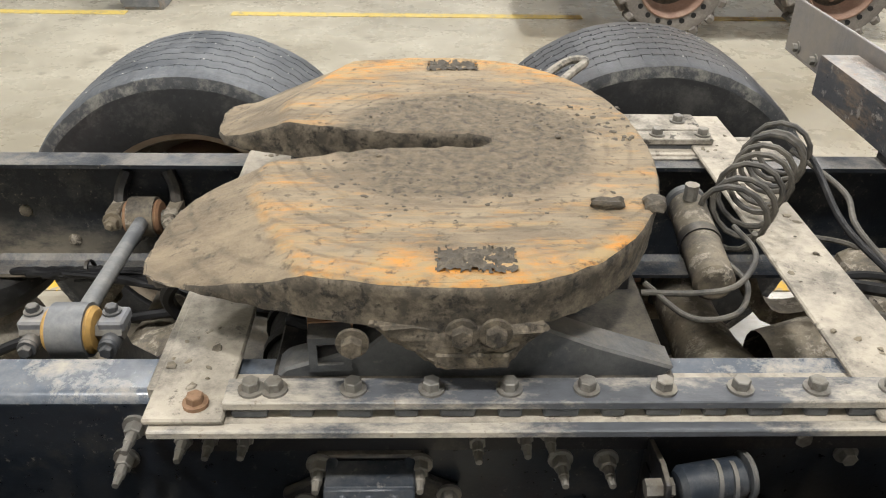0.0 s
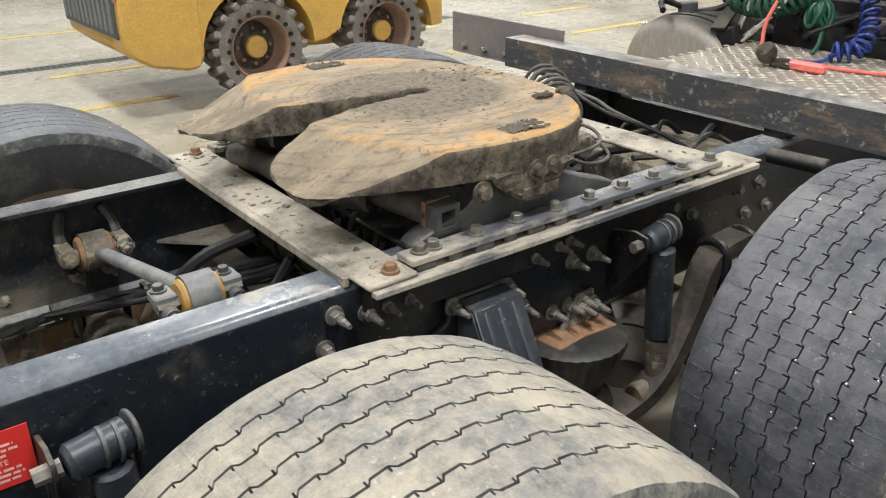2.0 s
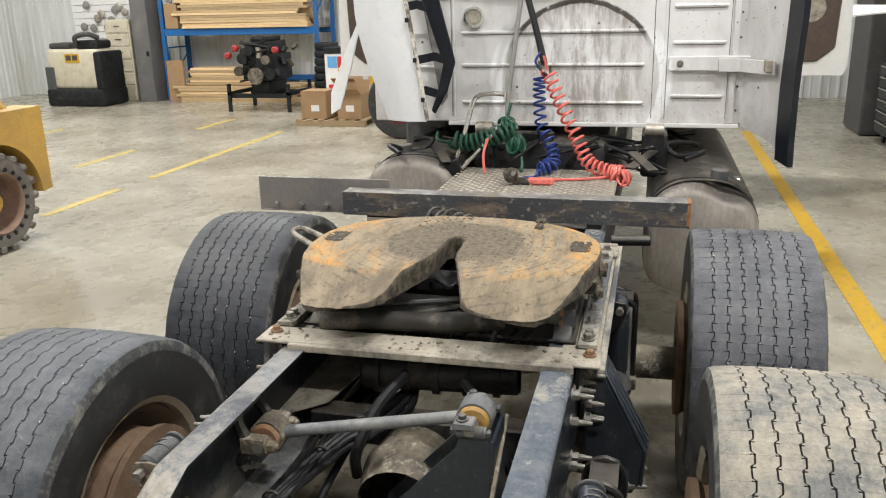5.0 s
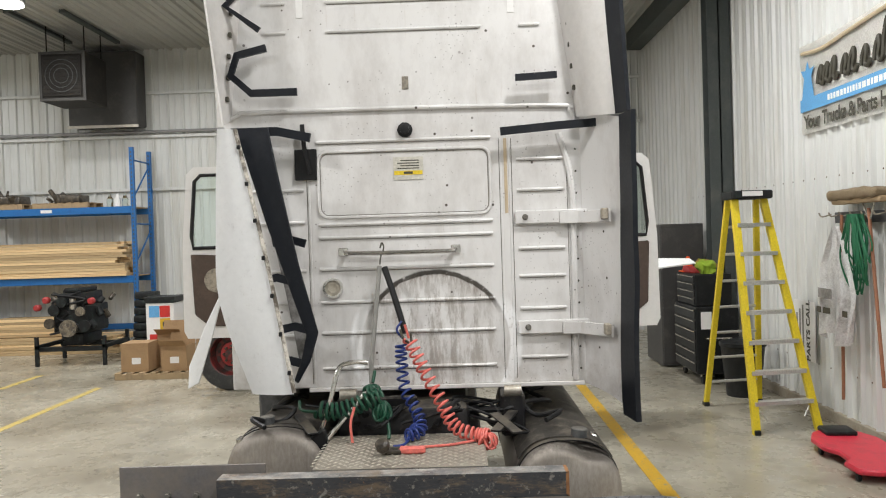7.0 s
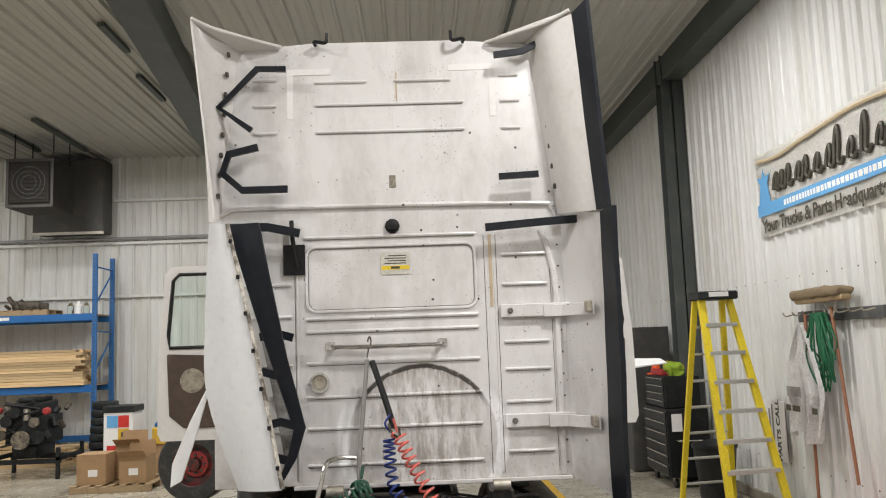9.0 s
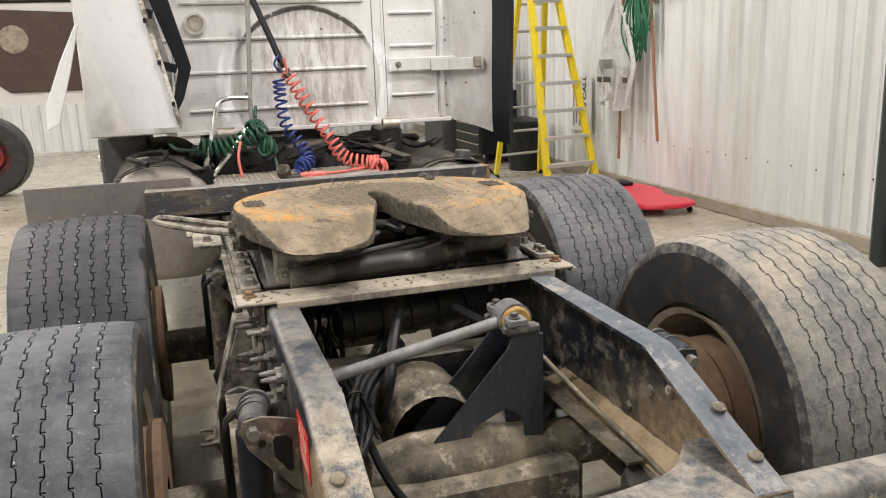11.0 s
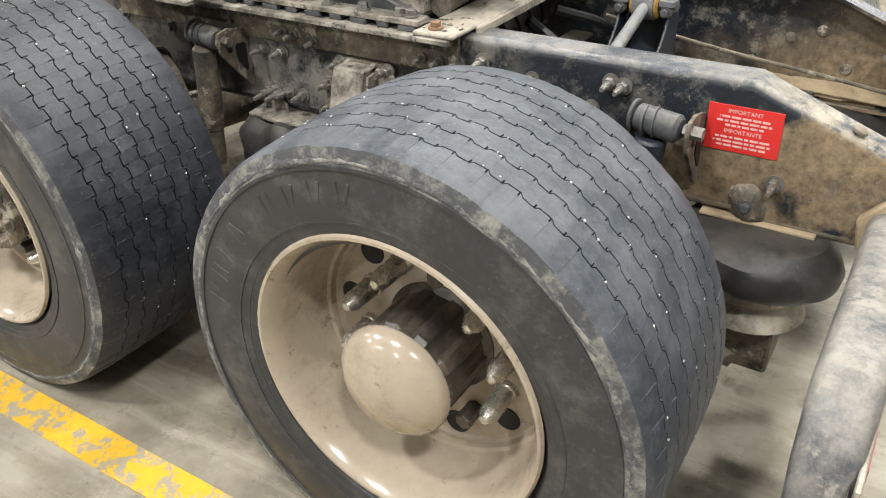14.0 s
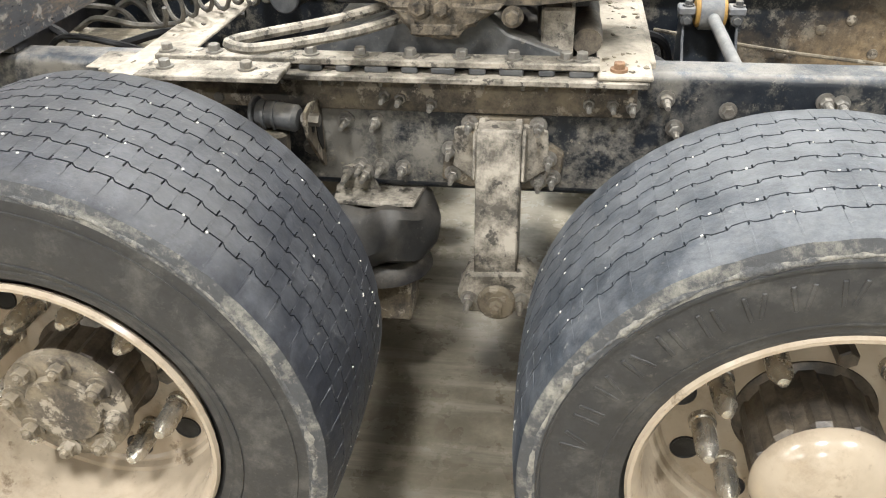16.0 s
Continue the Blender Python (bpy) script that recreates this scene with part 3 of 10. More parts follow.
def line_on_floor(x0, x1, y0, y1, material, label):
    tagged(part("floor_line", box(x0, x1, y0, y1, -0.02, 0.004, 0), material, None), label, "floor line", "lines on the floor", "structure")


line_on_floor(-6.0, 10.2, -1.99, -1.86, M_line, "solid yellow painted line on the concrete floor")
line_on_floor(-6.0, 9.5, 1.21, 1.315, M_line_worn, "worn yellow painted line on the concrete floor")
for x0, x1 in ((-3.6, -2.2), (-1.4, 1.3), (2.2, 3.4), (4.1, 5.3), (5.9, 9.5)):
    line_on_floor(x0, x1, 4.98, 5.08, M_line_faint, "faint yellow dashed line on the concrete floor")
for x0, x1 in ((-1.0, 0.2), (0.64, 1.5), (3.6, 5.0), (6.4, 7.6)):
    line_on_floor(x0, x1, 6.36, 6.46, M_line_faint, "faint yellow dashed line on the concrete floor")
line_on_floor(9.6, 10.8, 6.51, 6.61, M_line_faint, "faint yellow dashed line on the concrete floor")
for x0, x1 in ((-0.7, 1.6), (4.5, 6.0), (8.0, 9.4)):
    line_on_floor(x0, x1, 8.9, 9.0, M_line_faint, "faint yellow dashed line on the concrete floor")


def high_bay(x, y):
    lamp = empty("high_bay_lamp", "white high bay lamp under the ceiling, known at three spots, added at the rest", "ceiling lamp", "high bay lamps", m=pose(x, y, CEIL - 0.36))
    part("housing", lathe([(0, 0), (0, 0.2), (0.03, 0.27), (0.1, 0.27), (0.16, 0.12), (0.34, 0.1), (0.34, 0)], (0, 0, 0), (0, 0, 1), 24), M_housing, lamp)
    part("lens", lathe([(-0.012, 0), (-0.012, 0.25), (-0.001, 0.25), (-0.001, 0)], (0, 0, 0), (0, 0, 1), 24), M_glow, lamp)
    return lamp


# (5.8, 9.3) and both at x 11.0 are unseen, there to brighten dim walls
for x, y in LAMPS:
    high_bay(x, y)
    ceiling_lamp_light(x, y)

# ---------------------------------------------------------------- the truck
AX_REAR, AX_FRONT = -0.57, 0.735      # the two drive axles
HUB_Z, TYRE_R = 0.515, 0.515
RAIL_TOP, RAIL_LOW, RAIL_OUT = 0.916, 0.618, 0.43

truck = empty("semi_truck", "white highway tractor stripped to a dusty black frame behind the cab", "truck")


def bolt_mesh(name, r, h, material, washer=True, stud=0.0):
    """A hex bolt head on a washer, pointing along +z, with a threaded end where one shows."""
    bm = bmesh.new()
    if washer:
        rod((0, 0, -0.002), (0, 0, 0.004), r * 1.45, 14, bm)
    rod((0, 0, 0.0), (0, 0, 0.004 + h), r, 6, bm, chamfer=0.0015)
    if stud:
        rod((0, 0, h), (0, 0, h + stud * 0.55), r * 0.62, 10, bm, chamfer=0.001)
        rod((0, 0, h + stud * 0.5), (0, 0, h + stud), r * 0.55, 8, bm, r2=r * 0.38)
    return mesh_of(name, bm, material)


ME_bolt = bolt_mesh("bolt", 0.013, 0.014, M_bolt)
ME_bolt_dim = bolt_mesh("bolt", 0.011, 0.011, M_castgrey)
ME_bolt_rusty = bolt_mesh("rusty_bolt", 0.0125, 0.012, M_rustbolt)
ME_stud = bolt_mesh("stud", 0.0135, 0.017, M_bolt, stud=0.04)
ME_stud_low = bolt_mesh("stud", 0.009, 0.012, M_bolt, stud=0.018)
ME_rivet = mesh_of("rivet", lathe([(0, 0.016), (0.004, 0.015), (0.008, 0.008), (0.009, 0)], (0, 0, 0), (0, 0, 1), 10), M_mudsteel)

OUT_L, OUT_R, UP = (-90, 0, 0), (90, 0, 0), (0, 0, 0)   # which way a bolt points


def bolts(parent, me, places, turn=UP):
    for k, p in enumerate(places):
        spin = pose(0, 0, 0, 0, 0, (k * 37) % 60)
        piece(me.name.split(".")[0], me, parent, pose(*p, *turn) @ spin)


# frame rails: a C channel whose top drops towards the tail
def rail(side):
    s = side
    bm = bmesh.new()
    t = 0.009
    top = [(-1.385, 0.757), (-1.03, 0.897), (-0.985, RAIL_TOP), (1.55, RAIL_TOP), (5.4, RAIL_TOP)]
    low = [(-1.385, 0.603), (-1.12, 0.603), (-1.0, RAIL_LOW), (1.55, RAIL_LOW), (5.4, RAIL_LOW)]
    r = 0.022
    arc = [(math.sin(radians(q)), 1 - math.cos(radians(q))) for q in (0, 18, 36, 54, 72, 90)]
    # cross-section from the inner tip of the top flange round to the inner tip of the lower one
    sect_out = [(0.345, 0, 0)] + [(RAIL_OUT - r + r * a, 0, -r * b) for a, b in arc] + [(RAIL_OUT - r + r * a, 1, r * b) for a, b in reversed(arc)] + [(0.345, 1, 0)]
    sect_in = [(0.345, 1, t), (RAIL_OUT - r, 1, t), (RAIL_OUT - t, 1, r), (RAIL_OUT - t, 0, -r), (RAIL_OUT - r, 0, -t), (0.345, 0, -t)]
    rings = []
    for (x, zt), (_, zl) in zip(top, low):
        rings.append([bm.verts.new((x, s * y, (zl if k else zt) + dz)) for y, k, dz in sect_out + sect_in])
    n = len(rings[0])
    for a, b in zip(rings, rings[1:]):
        for k in range(n):
            bm.faces.new((a[k], a[(k + 1) % n], b[(k + 1) % n], b[k]))
    bm.faces.new(rings[0]), bm.faces.new(rings[-1])
    ob = part("frame_rail", bm, M_rail, truck, "long black channel rail, dusty on top and mud-stained towards the tail")
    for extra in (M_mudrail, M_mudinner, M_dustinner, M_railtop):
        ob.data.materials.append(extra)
    for poly in ob.data.polygons:      # mud on the left rail's outer face and the right rail's inner one
        inner = poly.normal.y * s < -0.5
        if poly.center.x < 2.0:
            if inner or abs(poly.center.y) < 0.4295 and poly.center.z < 0.65:
                poly.material_index = 2 if s < 0 else 3
            elif s > 0:
                poly.material_index = 1
            # the right rail's top takes the tone with the sheen painted in
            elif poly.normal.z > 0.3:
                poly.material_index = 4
    return ob


RAILS = {1: rail(1), -1: rail(-1)}
for s in (1, -1):
    turn = OUT_L if s > 0 else OUT_R
    y = s * (RAIL_OUT + 0.001)
    bolts(RAILS[s], ME_stud, [(-0.37, y, 0.862), (-0.395, y, 0.797), (-0.355, y, 0.67), (-0.40, y, 0.668)] + [(-0.69, y, 0.866), (-0.72, y, 0.862)] * (s > 0), turn)
    bolts(RAILS[s], ME_stud, [(0.304, y, 0.677), (0.256, y, 0.677), (0.203, y, 0.675), (0.33, y, 0.79), (0.26, y, 0.79), (0.13, y, 0.84), (-0.26, y, 0.85), (-0.3, y, 0.845), (-0.21, y, 0.85),
                              (-1.06, y, 0.71), (0.2, y, 0.85), (0.235, y, 0.855)], turn)
    bolts(RAILS[s], ME_bolt, [(-0.65, y, 0.80), (-0.5, y, 0.84)] * (s > 0) + [(0.62, y, 0.84), (0.7, y, 0.8), (0.9, y, 0.82), (0.95, y, 0.74), (1.0, y, 0.82), (1.05, y, 0.74), (0.42, y, 0.72), (0.55, y, 0.72)], turn)
    bolts(RAILS[s], ME_rivet, [(-1.19, s * 0.40, 0.842), (-1.31, s * 0.40, 0.79)], (0, -21, 0))
    inner = OUT_R if s > 0 else OUT_L
    bolts(RAILS[s], ME_rivet, [(-1.2, s * 0.4205, 0.70), (-1.06, s * 0.4205, 0.69), (-0.9, s * 0.4205, 0.76), (-0.8, s * 0.4205, 0.68), (-0.98, s * 0.4205, 0.79)], inner)


# rear crossmember with its lamps
def tail_beam():
    edge = []
    for k in range(21):
        y = 0.345 - k / 20 * 0.69
        edge.append((-1.20 - 0.085 * (1 - (y / 0.345) ** 2) ** 0.8 + 0.055 * max(0, abs(y) - 0.26) / 0.085, y))
    outline = [(-1.392, 0.425), (-1.15, 0.425), *edge, (-1.15, -0.425), (-1.392, -0.425)]
    beam = part("tail_crossmember", prism(outline, "z", 0.748, 0.757, bevel=0.002), M_tailplate, truck, "black rear crossmember, its top plate scooped out and caked with dust")
    bm = box(-1.402, -1.39, -0.42, 0.42, 0.605, 0.752, 0.004)
    box(-1.40, -1.27, -0.415, 0.415, 0.605, 0.613, 0.003, bm)
    part("face_plate", bm, M_face, beam, "dusty grey-black face plate")
    for y, mat, what in ((0.205, M_lens_red, "faded red oval lamp"), (-0.03, M_lens_clear, "dusty clear oval lamp"), (-0.265, M_lens_red, "faded red oval lamp")):
        def oval(w, h, x0, x1, bm=None):
            pts = []
            for k in range(24):
                a = 2 * math.pi * k / 24
                c, q = math.cos(a), math.sin(a)
                pts.append((y + math.copysign(w - h, c) * (abs(c) > 0.05) + h * c, 0.664 + h * q))
            return prism(pts, "x", x0, x1, bm, bevel=0.0025)
        part("lamp_gasket", oval(0.095, 0.036, -1.409, -1.398), M_rubber, beam)
        part("lamp", oval(0.081, 0.026, -1.418, -1.404), mat, beam, what)
    for s in (1, -1):
        part("reflector", box(-1.4055, -1.399, s * 0.362 - 0.038, s * 0.362 + 0.036, 0.672, 0.742, 0.001), M_lens_red, beam, "red reflective tape")
        part("rail_end_gap", box(-1.4045, -1.398, *sorted((s * 0.405, s * 0.4195)), 0.618, 0.742, 0.001), M_rubber, beam, "open end of the channel rail")
        part("bolt_hole", rod((-1.398, s * 0.356, 0.648), (-1.404, s * 0.356, 0.648), 0.008, 12), M_rubber, beam)
    return beam


tail_beam()


M_bardirty = surface("half_scrubbed_dusty_bar", (0.085, 0.09, 0.10), 0.4, second=(0.42, 0.38, 0.315), second_at=(0.44, 0.56), second_scale=5.0, stretch=(0.5, 1, 1), bump=0.4, spatter=(0.04, 0.035, 0.03), chips=(0.16, 0.11, 0.06), chips_at=(0.62, 0.67))


# slider base: an angle along each rail, a notched bar on it and two cross plates
def slider():
    base = empty("slider_base")
    base.parent = truck
    for s in (1, -1):
        a, b = sorted((s * 0.385, s * 0.492))
        part("base_angle", box(-0.31, 0.90, a, b, RAIL_TOP + 0.001, 0.9205, 0.002), M_mudplate if s > 0 else M_dusty, base, "dusty steel angle bolted along the rail")
        a2, b2 = sorted((s * 0.432, s * 0.444))
        part("angle_leg", box(-0.31, 0.90, a2, b2, 0.82, RAIL_TOP + 0.001, 0.002), M_mudsteel if s > 0 else M_black, base)
        a3, b3 = sorted((s * 0.43, s * 0.484))
        bm = box(-0.225, 0.735, a3, b3, 0.936, 0.950, 0.002)
        part("notched_bar", bm, M_mudplate if s > 0 else M_bardirty, base, "long flat bar held by a row of bolts")
        bm = bmesh.new()
        x = -0.215
        k = 0
        while x < 0.70:
            w = 0.034 if k % 2 else 0.05
            box(x, x + w, *sorted((s * 0.434, s * 0.482)), 0.9205, 0.936, 0.003, bm)
            x += w + 0.030
            k += 1
        box(-0.225, 0.735, *sorted((s * 0.434, s * 0.448)), 0.9205, 0.936, 0.0, bm)
        part("bar_teeth", rough_up(bm, 0.002, 40), M_castgrey, base, "dark notched teeth under the bar")
        part("outer_strip", box(-0.325, 0.86, *sorted((s * 0.4925, s * 0.512)), 0.910, 0.923, 0.002), M_mudplate if s > 0 else M_bardirty, base)
        bolts(base, ME_bolt, [(-0.189, s * 0.457, 0.950)] + [(-0.157 + 0.109 * n, s * 0.457, 0.950) for n in range(9)])
        bolts(base, ME_bolt_rusty, [(-0.265, s * 0.468, 0.936)])
        bolts(base, ME_stud_low, [(-0.29 + 0.0735 * n + 0.012 * ((n * 7) % 3), s * 0.470, 0.916) for n in range(15)], (180, 0, 0))
    part("cross_plate", box(-0.333, -0.222, -0.50, 0.505, 0.924, 0.934, 0.003), M_dusty, base, "wide dusty steel cross plate")
    part("end_strip", box(-0.345, -0.330, -0.43, 0.40, 0.908, 0.931, 0.003), M_dusty, base)
    rg = random.Random(5)
    bm = bmesh.new()
    for k in range(110):      # flakes of dirt stuck to the plates
        y = rg.choice((rg.gauss(0.02, 0.07), rg.gauss(-0.36, 0.06), rg.gauss(0.42, 0.05), rg.uniform(-0.45, 0.45)))
        x = rg.uniform(-0.325, -0.23) if k % 4 else rg.uniform(0.70, 0.79)
        w = rg.uniform(0.002, 0.009)
        lathe([(0, 0), (0, w), (w * 0.25, w * 0.8), (w * 0.32, 0)], (x, max(-0.49, min(0.49, y)), 0.9338), (0, 0, 1), 6, bm)
    tagged(part("dirt_flakes", rough_up(bm, 0.006, 60), M_mudsteel, base), kind="stuff")
    part("cross_plate", box(0.685, 0.805, -0.50, 0.62, 0.924, 0.934, 0.003), M_dusty, base, "wide dusty steel cross plate")
    part("bolt_bar", box(0.42, 0.73, 0.50, 0.60, 0.934, 0.946, 0.002), M_mudplate, base, "bolted clamp bar with pale dust")
    bolts(base, ME_bolt, [(0.5, 0.55, 0.946), (0.68, 0.55, 0.946)])
    bm = box(0.30, 0.70, 0.40, 0.46, 0.914, 0.9245, 0.002)
    part("clip_plate", bm, M_dusty, base)


slider()


# the fifth wheel
def fifth_material():
    m, nt, p = shader("greasy_worn_coupling_plate")
    grease = mixed(nt, ramp(nt, noise_of(nt, 6, 9, 0.66, (1, 2.2, 1)), 0.36, 0.64), (0.17, 0.132, 0.088), (0.37, 0.292, 0.192))
    geo = nt.nodes.new("ShaderNodeNewGeometry")
    sep = nt.nodes.new("ShaderNodeSeparateXYZ")
    nt.links.new(geo.outputs["Position"], sep.inputs[0])
    # rings rubbed round the kingpin lock
    vec = node(nt, "ShaderNodeVectorMath", op="SUBTRACT")
    nt.links.new(geo.outputs["Position"], vec.inputs[0])
    vec.inputs[1].default_value = (0.12, 0.0, 1.13)
    ln = nt.nodes.new("ShaderNodeVectorMath")
    ln.operation = "LENGTH"
    nt.links.new(vec.outputs[0], ln.inputs[0])

    def wobbled(amount, scale):
        w = nt.nodes.new("ShaderNodeMath")
        w.operation = "MULTIPLY_ADD"
        nt.links.new(noise_of(nt, scale, 5, 0.6), w.inputs[0])
        w.inputs[1].default_value = amount
        nt.links.new(ln.outputs["Value"], w.inputs[2])
        return w.outputs[0]
    dist = wobbled(0.16, 6)
    streak = ramp(nt, noise_of(nt, 4.5, 9, 0.7, (1, 4.5, 1)), 0.50, 0.60)
    rim = times(nt, ramp(nt, dist, 0.45, 0.50), ramp(nt, noise_of(nt, 6, 8, 0.68), 0.42, 0.52))
    scr = nt.nodes.new("ShaderNodeMath")
    scr.operation = "MAXIMUM"
    nt.links.new(times(nt, times(nt, streak, ramp(nt, dist, 0.30, 0.38)), 0.7), scr.inputs[0])
    nt.links.new(rim, scr.inputs[1])
    flat = ramp(nt, sep.outputs["Z"], 1.118, 1.125)
    rust = mixed(nt, ramp(nt, noise_of(nt, 16, 8, 0.7, (1, 3, 1)), 0.36, 0.56), (0.72, 0.29, 0.025), (0.44, 0.31, 0.15))
    col = mixed(nt, times(nt, times(nt, scr.outputs[0], flat), 0.9), grease, rust)
    # fine turned arcs in the worn steel
    arc = nt.nodes.new("ShaderNodeMath")
    arc.operation = "SINE"
    turns = nt.nodes.new("ShaderNodeMath")
    turns.operation = "MULTIPLY"
    nt.links.new(wobbled(0.05, 4), turns.inputs[0])
    turns.inputs[1].default_value = 165.0
    nt.links.new(turns.outputs[0], arc.inputs[0])
    col = mixed(nt, times(nt, times(nt, ramp(nt, arc.outputs[0], 0.55, 1.0), ramp(nt, noise_of(nt, 5, 6, 0.7), 0.45, 0.62)), 0.55), col, (0.085, 0.068, 0.047))
    # the ring of stiff grease round the lock
    ringed = times(nt, ramp(nt, dist, 0.335, 0.30), ramp(nt, noise_of(nt, 11, 8, 0.72), 0.26, 0.42))
    col = mixed(nt, times(nt, ringed, 0.88), col, mixed(nt, ramp(nt, noise_of(nt, 60, 6, 0.7), 0.38, 0.62), (0.07, 0.055, 0.037), (0.205, 0.16, 0.105)))
    scratch = times(nt, ramp(nt, noise_of(nt, 9, 6, 0.6, (0.6, 26, 1)), 0.60, 0.66), 0.4)
    col = mixed(nt, scratch, col, (0.09, 0.075, 0.055))
    col = mixed(nt, times(nt, ramp(nt, noise_of(nt, 45, 8, 0.75), 0.55, 0.66), 0.8), col, (0.05, 0.042, 0.032))
    nt.links.new(col, p.inputs["Base Color"])
    p.inputs["Roughness"].default_value = 0.66
    relief(nt, p, noise_of(nt, 40, 9, 0.78, (1, 1.6, 1)), 1.0, 0.009)
    return m


M_fifth = fifth_material()
M_greasecrumb = surface("stiff_brown_grease", (0.085, 0.07, 0.05), 0.7, second=(0.17, 0.14, 0.10), second_scale=40.0, bump=0.6)
M_crust = surface("grease_and_dirt_crust", (0.060, 0.050, 0.037), 0.8, second=(0.165, 0.135, 0.096), second_at=(0.44, 0.62), second_scale=34.0, chips=(0.028, 0.024, 0.019), chips_at=(0.55, 0.62), chip_scale=46.0, bump=1.0, bump_scale=85.0, grain=60, grain_amount=0.4)


def fifth_wheel():
    fw = empty("fifth_wheel")
    fw.parent = truck
    fw["label"] = "greasy cast coupling plate with rust-orange worn edges and a V slot"
    half = [(0.10 + 0.345 * math.cos(math.pi / 2 * k / 14) ** 0.92, 0.468 * math.sin(math.pi / 2 * k / 14) ** 0.92) for k in range(1, 15)]
    half += [(0.02, 0.464), (-0.08, 0.445), (-0.17, 0.418), (-0.26, 0.383), (-0.335, 0.348), (-0.354, 0.330), (-0.362, 0.295), (-0.358, 0.215), (-0.350, 0.175), (-0.332, 0.138),
             (-0.295, 0.112), (-0.21, 0.088), (-0.12, 0.063), (-0.05, 0.043), (0.0, 0.033), (0.13, 0.030), (0.155, 0.022), (0.17, 0.010)]
    outline = [(0.445, 0.0)] + half + [(x, -y) for x, y in reversed(half)]
    pts = []
    for (ax, ay), (bx, by) in zip(outline, outline[1:] + outline[:1]):      # even steps round the rim
        n = max(1, round(math.hypot(bx - ax, by - ay) / 0.014))
        pts += [(ax + (bx - ax) * k / n, ay + (by - ay) * k / n) for k in range(n)]
    n = len(pts)

    def top_z(x, y):
        """Flat, then ramped down over each horn beyond a curved crease; caked with grease round the lock."""
        u = max(0.0, -0.205 + 0.42 * max(0.0, abs(y) - 0.20) - x) / 0.15
        z = 1.13 - 0.056 * u - 0.004 * min(1.0, u * 6)
        r = math.hypot(x - 0.12, y) + 0.03 * noise.noise(Vector((x * 9, y * 9, 0)))
        cake = max(0.0, min(1.0, (0.245 - r) / 0.02))
        z += cake * (0.0012 + 0.0055 * max(0.0, noise.noise(Vector((x * 38, y * 60, 3)))) + 0.003 * noise.noise(Vector((x * 110, y * 150, 5))))
        front = max(0.0, min(1.0, (x - 0.23) / 0.03, (0.20 - y) / 0.03, (y + 0.03) / 0.04))
        z += front * 0.006 * max(0.0, noise.noise(Vector((x * 60, y * 34, 7))) + 0.15)
        return z + 0.0012 * noise.noise(Vector((x * 25, y * 40, 1)))
    inward = []
    for k in range(n):
        (ax, ay), (bx, by) = pts[k - 1], pts[(k + 1) % n]
        d = math.hypot(bx - ax, by - ay)
        inward.append((-(by - ay) / d, (bx - ax) / d))
    bm = bmesh.new()
    rings = []
    for inset, drop, low in ((0.006, 0.0, None), (0.001, 0.003, None), (-0.002, 0.010, None), (-0.001, 0.022, None), (0.0, 0.034, None), (0.002, 0.046, None), (0.003, None, 1.058), (0.016, None, 1.056), (0.019, None, 1.075)):
        row = []
        for (x, y), (nx, ny) in zip(pts, inward):
            z = top_z(x, y)
            z = max(z - drop, 1.060) if low is None else min(low, z - 0.008)
            v = bm.verts.new((x + nx * inset, y + ny * inset, z))
            if drop != 0.0:
                v.co += noise.noise_vector(v.co * 48) * 0.0016 + noise.noise_vector(v.co * 120) * 0.0016
            row.append(v)
        rings.append(row)
    for a, b in zip(rings, rings[1:]):
        for k in range(n):
            bm.faces.new((a[k], a[(k + 1) % n], b[(k + 1) % n], b[k]))

    def lid(row, step):
        """Fills a ring of verts, with its slot left out, by small triangles."""
        flat = [Vector((v.co.x, v.co.y)) for v in row]
        inside = []
        for i in range(int(0.82 / step)) if step else ():
            for j in range(int(0.94 / step)):
                q = (-0.365 + (i + 0.5 * (j % 2)) * step, -0.47 + j * step)
                cross = 0
                for a, b in zip(flat, flat[1:] + flat[:1]):
                    if (a.y > q[1]) != (b.y > q[1]) and q[0] < a.x + (q[1] - a.y) * (b.x - a.x) / (b.y - a.y):
                        cross += 1
                if cross % 2 and min((a.x - q[0]) ** 2 + (a.y - q[1]) ** 2 for a in flat) > (0.6 * step) ** 2:
                    inside.append(Vector(q))
        co, _, faces, origin, _, _ = delaunay_2d_cdt(flat + inside, [(k, (k + 1) % n) for k in range(n)], [list(range(n))], 1, 1e-6)
        verts = []
        for c, src in zip(co, origin):
            k = min(src) if src else n
            verts.append(row[k] if k < n else bm.verts.new((c.x, c.y, top_z(c.x, c.y))))
        for q in faces:
            try:
                bm.faces.new([verts[k] for k in q])
            except ValueError:
                continue
    lid(rings[0], 0.011)
    lid(rings[-1], 0)
    bmesh.ops.recalc_face_normals(bm, faces=bm.faces[:])
    plate = part("coupling_plate", bm, M_fifth, fw, "greasy slotted top plate worn to orange rust", 40)
    plate.data.materials.append(M_crust)
    for poly in plate.data.polygons:
        if poly.normal.z < 0.6:
            poly.material_index = 1
    # webs below the plate
    bm = bmesh.new()
    for y in (0.30, -0.30, 0.13, -0.13):
        box(-0.20, 0.36, y - 0.012, y + 0.012, 1.02, 1.08, 0.002, bm)
    box(0.2, 0.225, -0.38, 0.38, 1.0, 1.08, 0.002, bm)
    part("web", bm, M_black, fw)
    # the lock jaw deep in the slot, with a torn rag of rubber in front of it
    bm = box(-0.02, 0.15, 0.045, 0.10, 1.0, 1.05, 0.01)
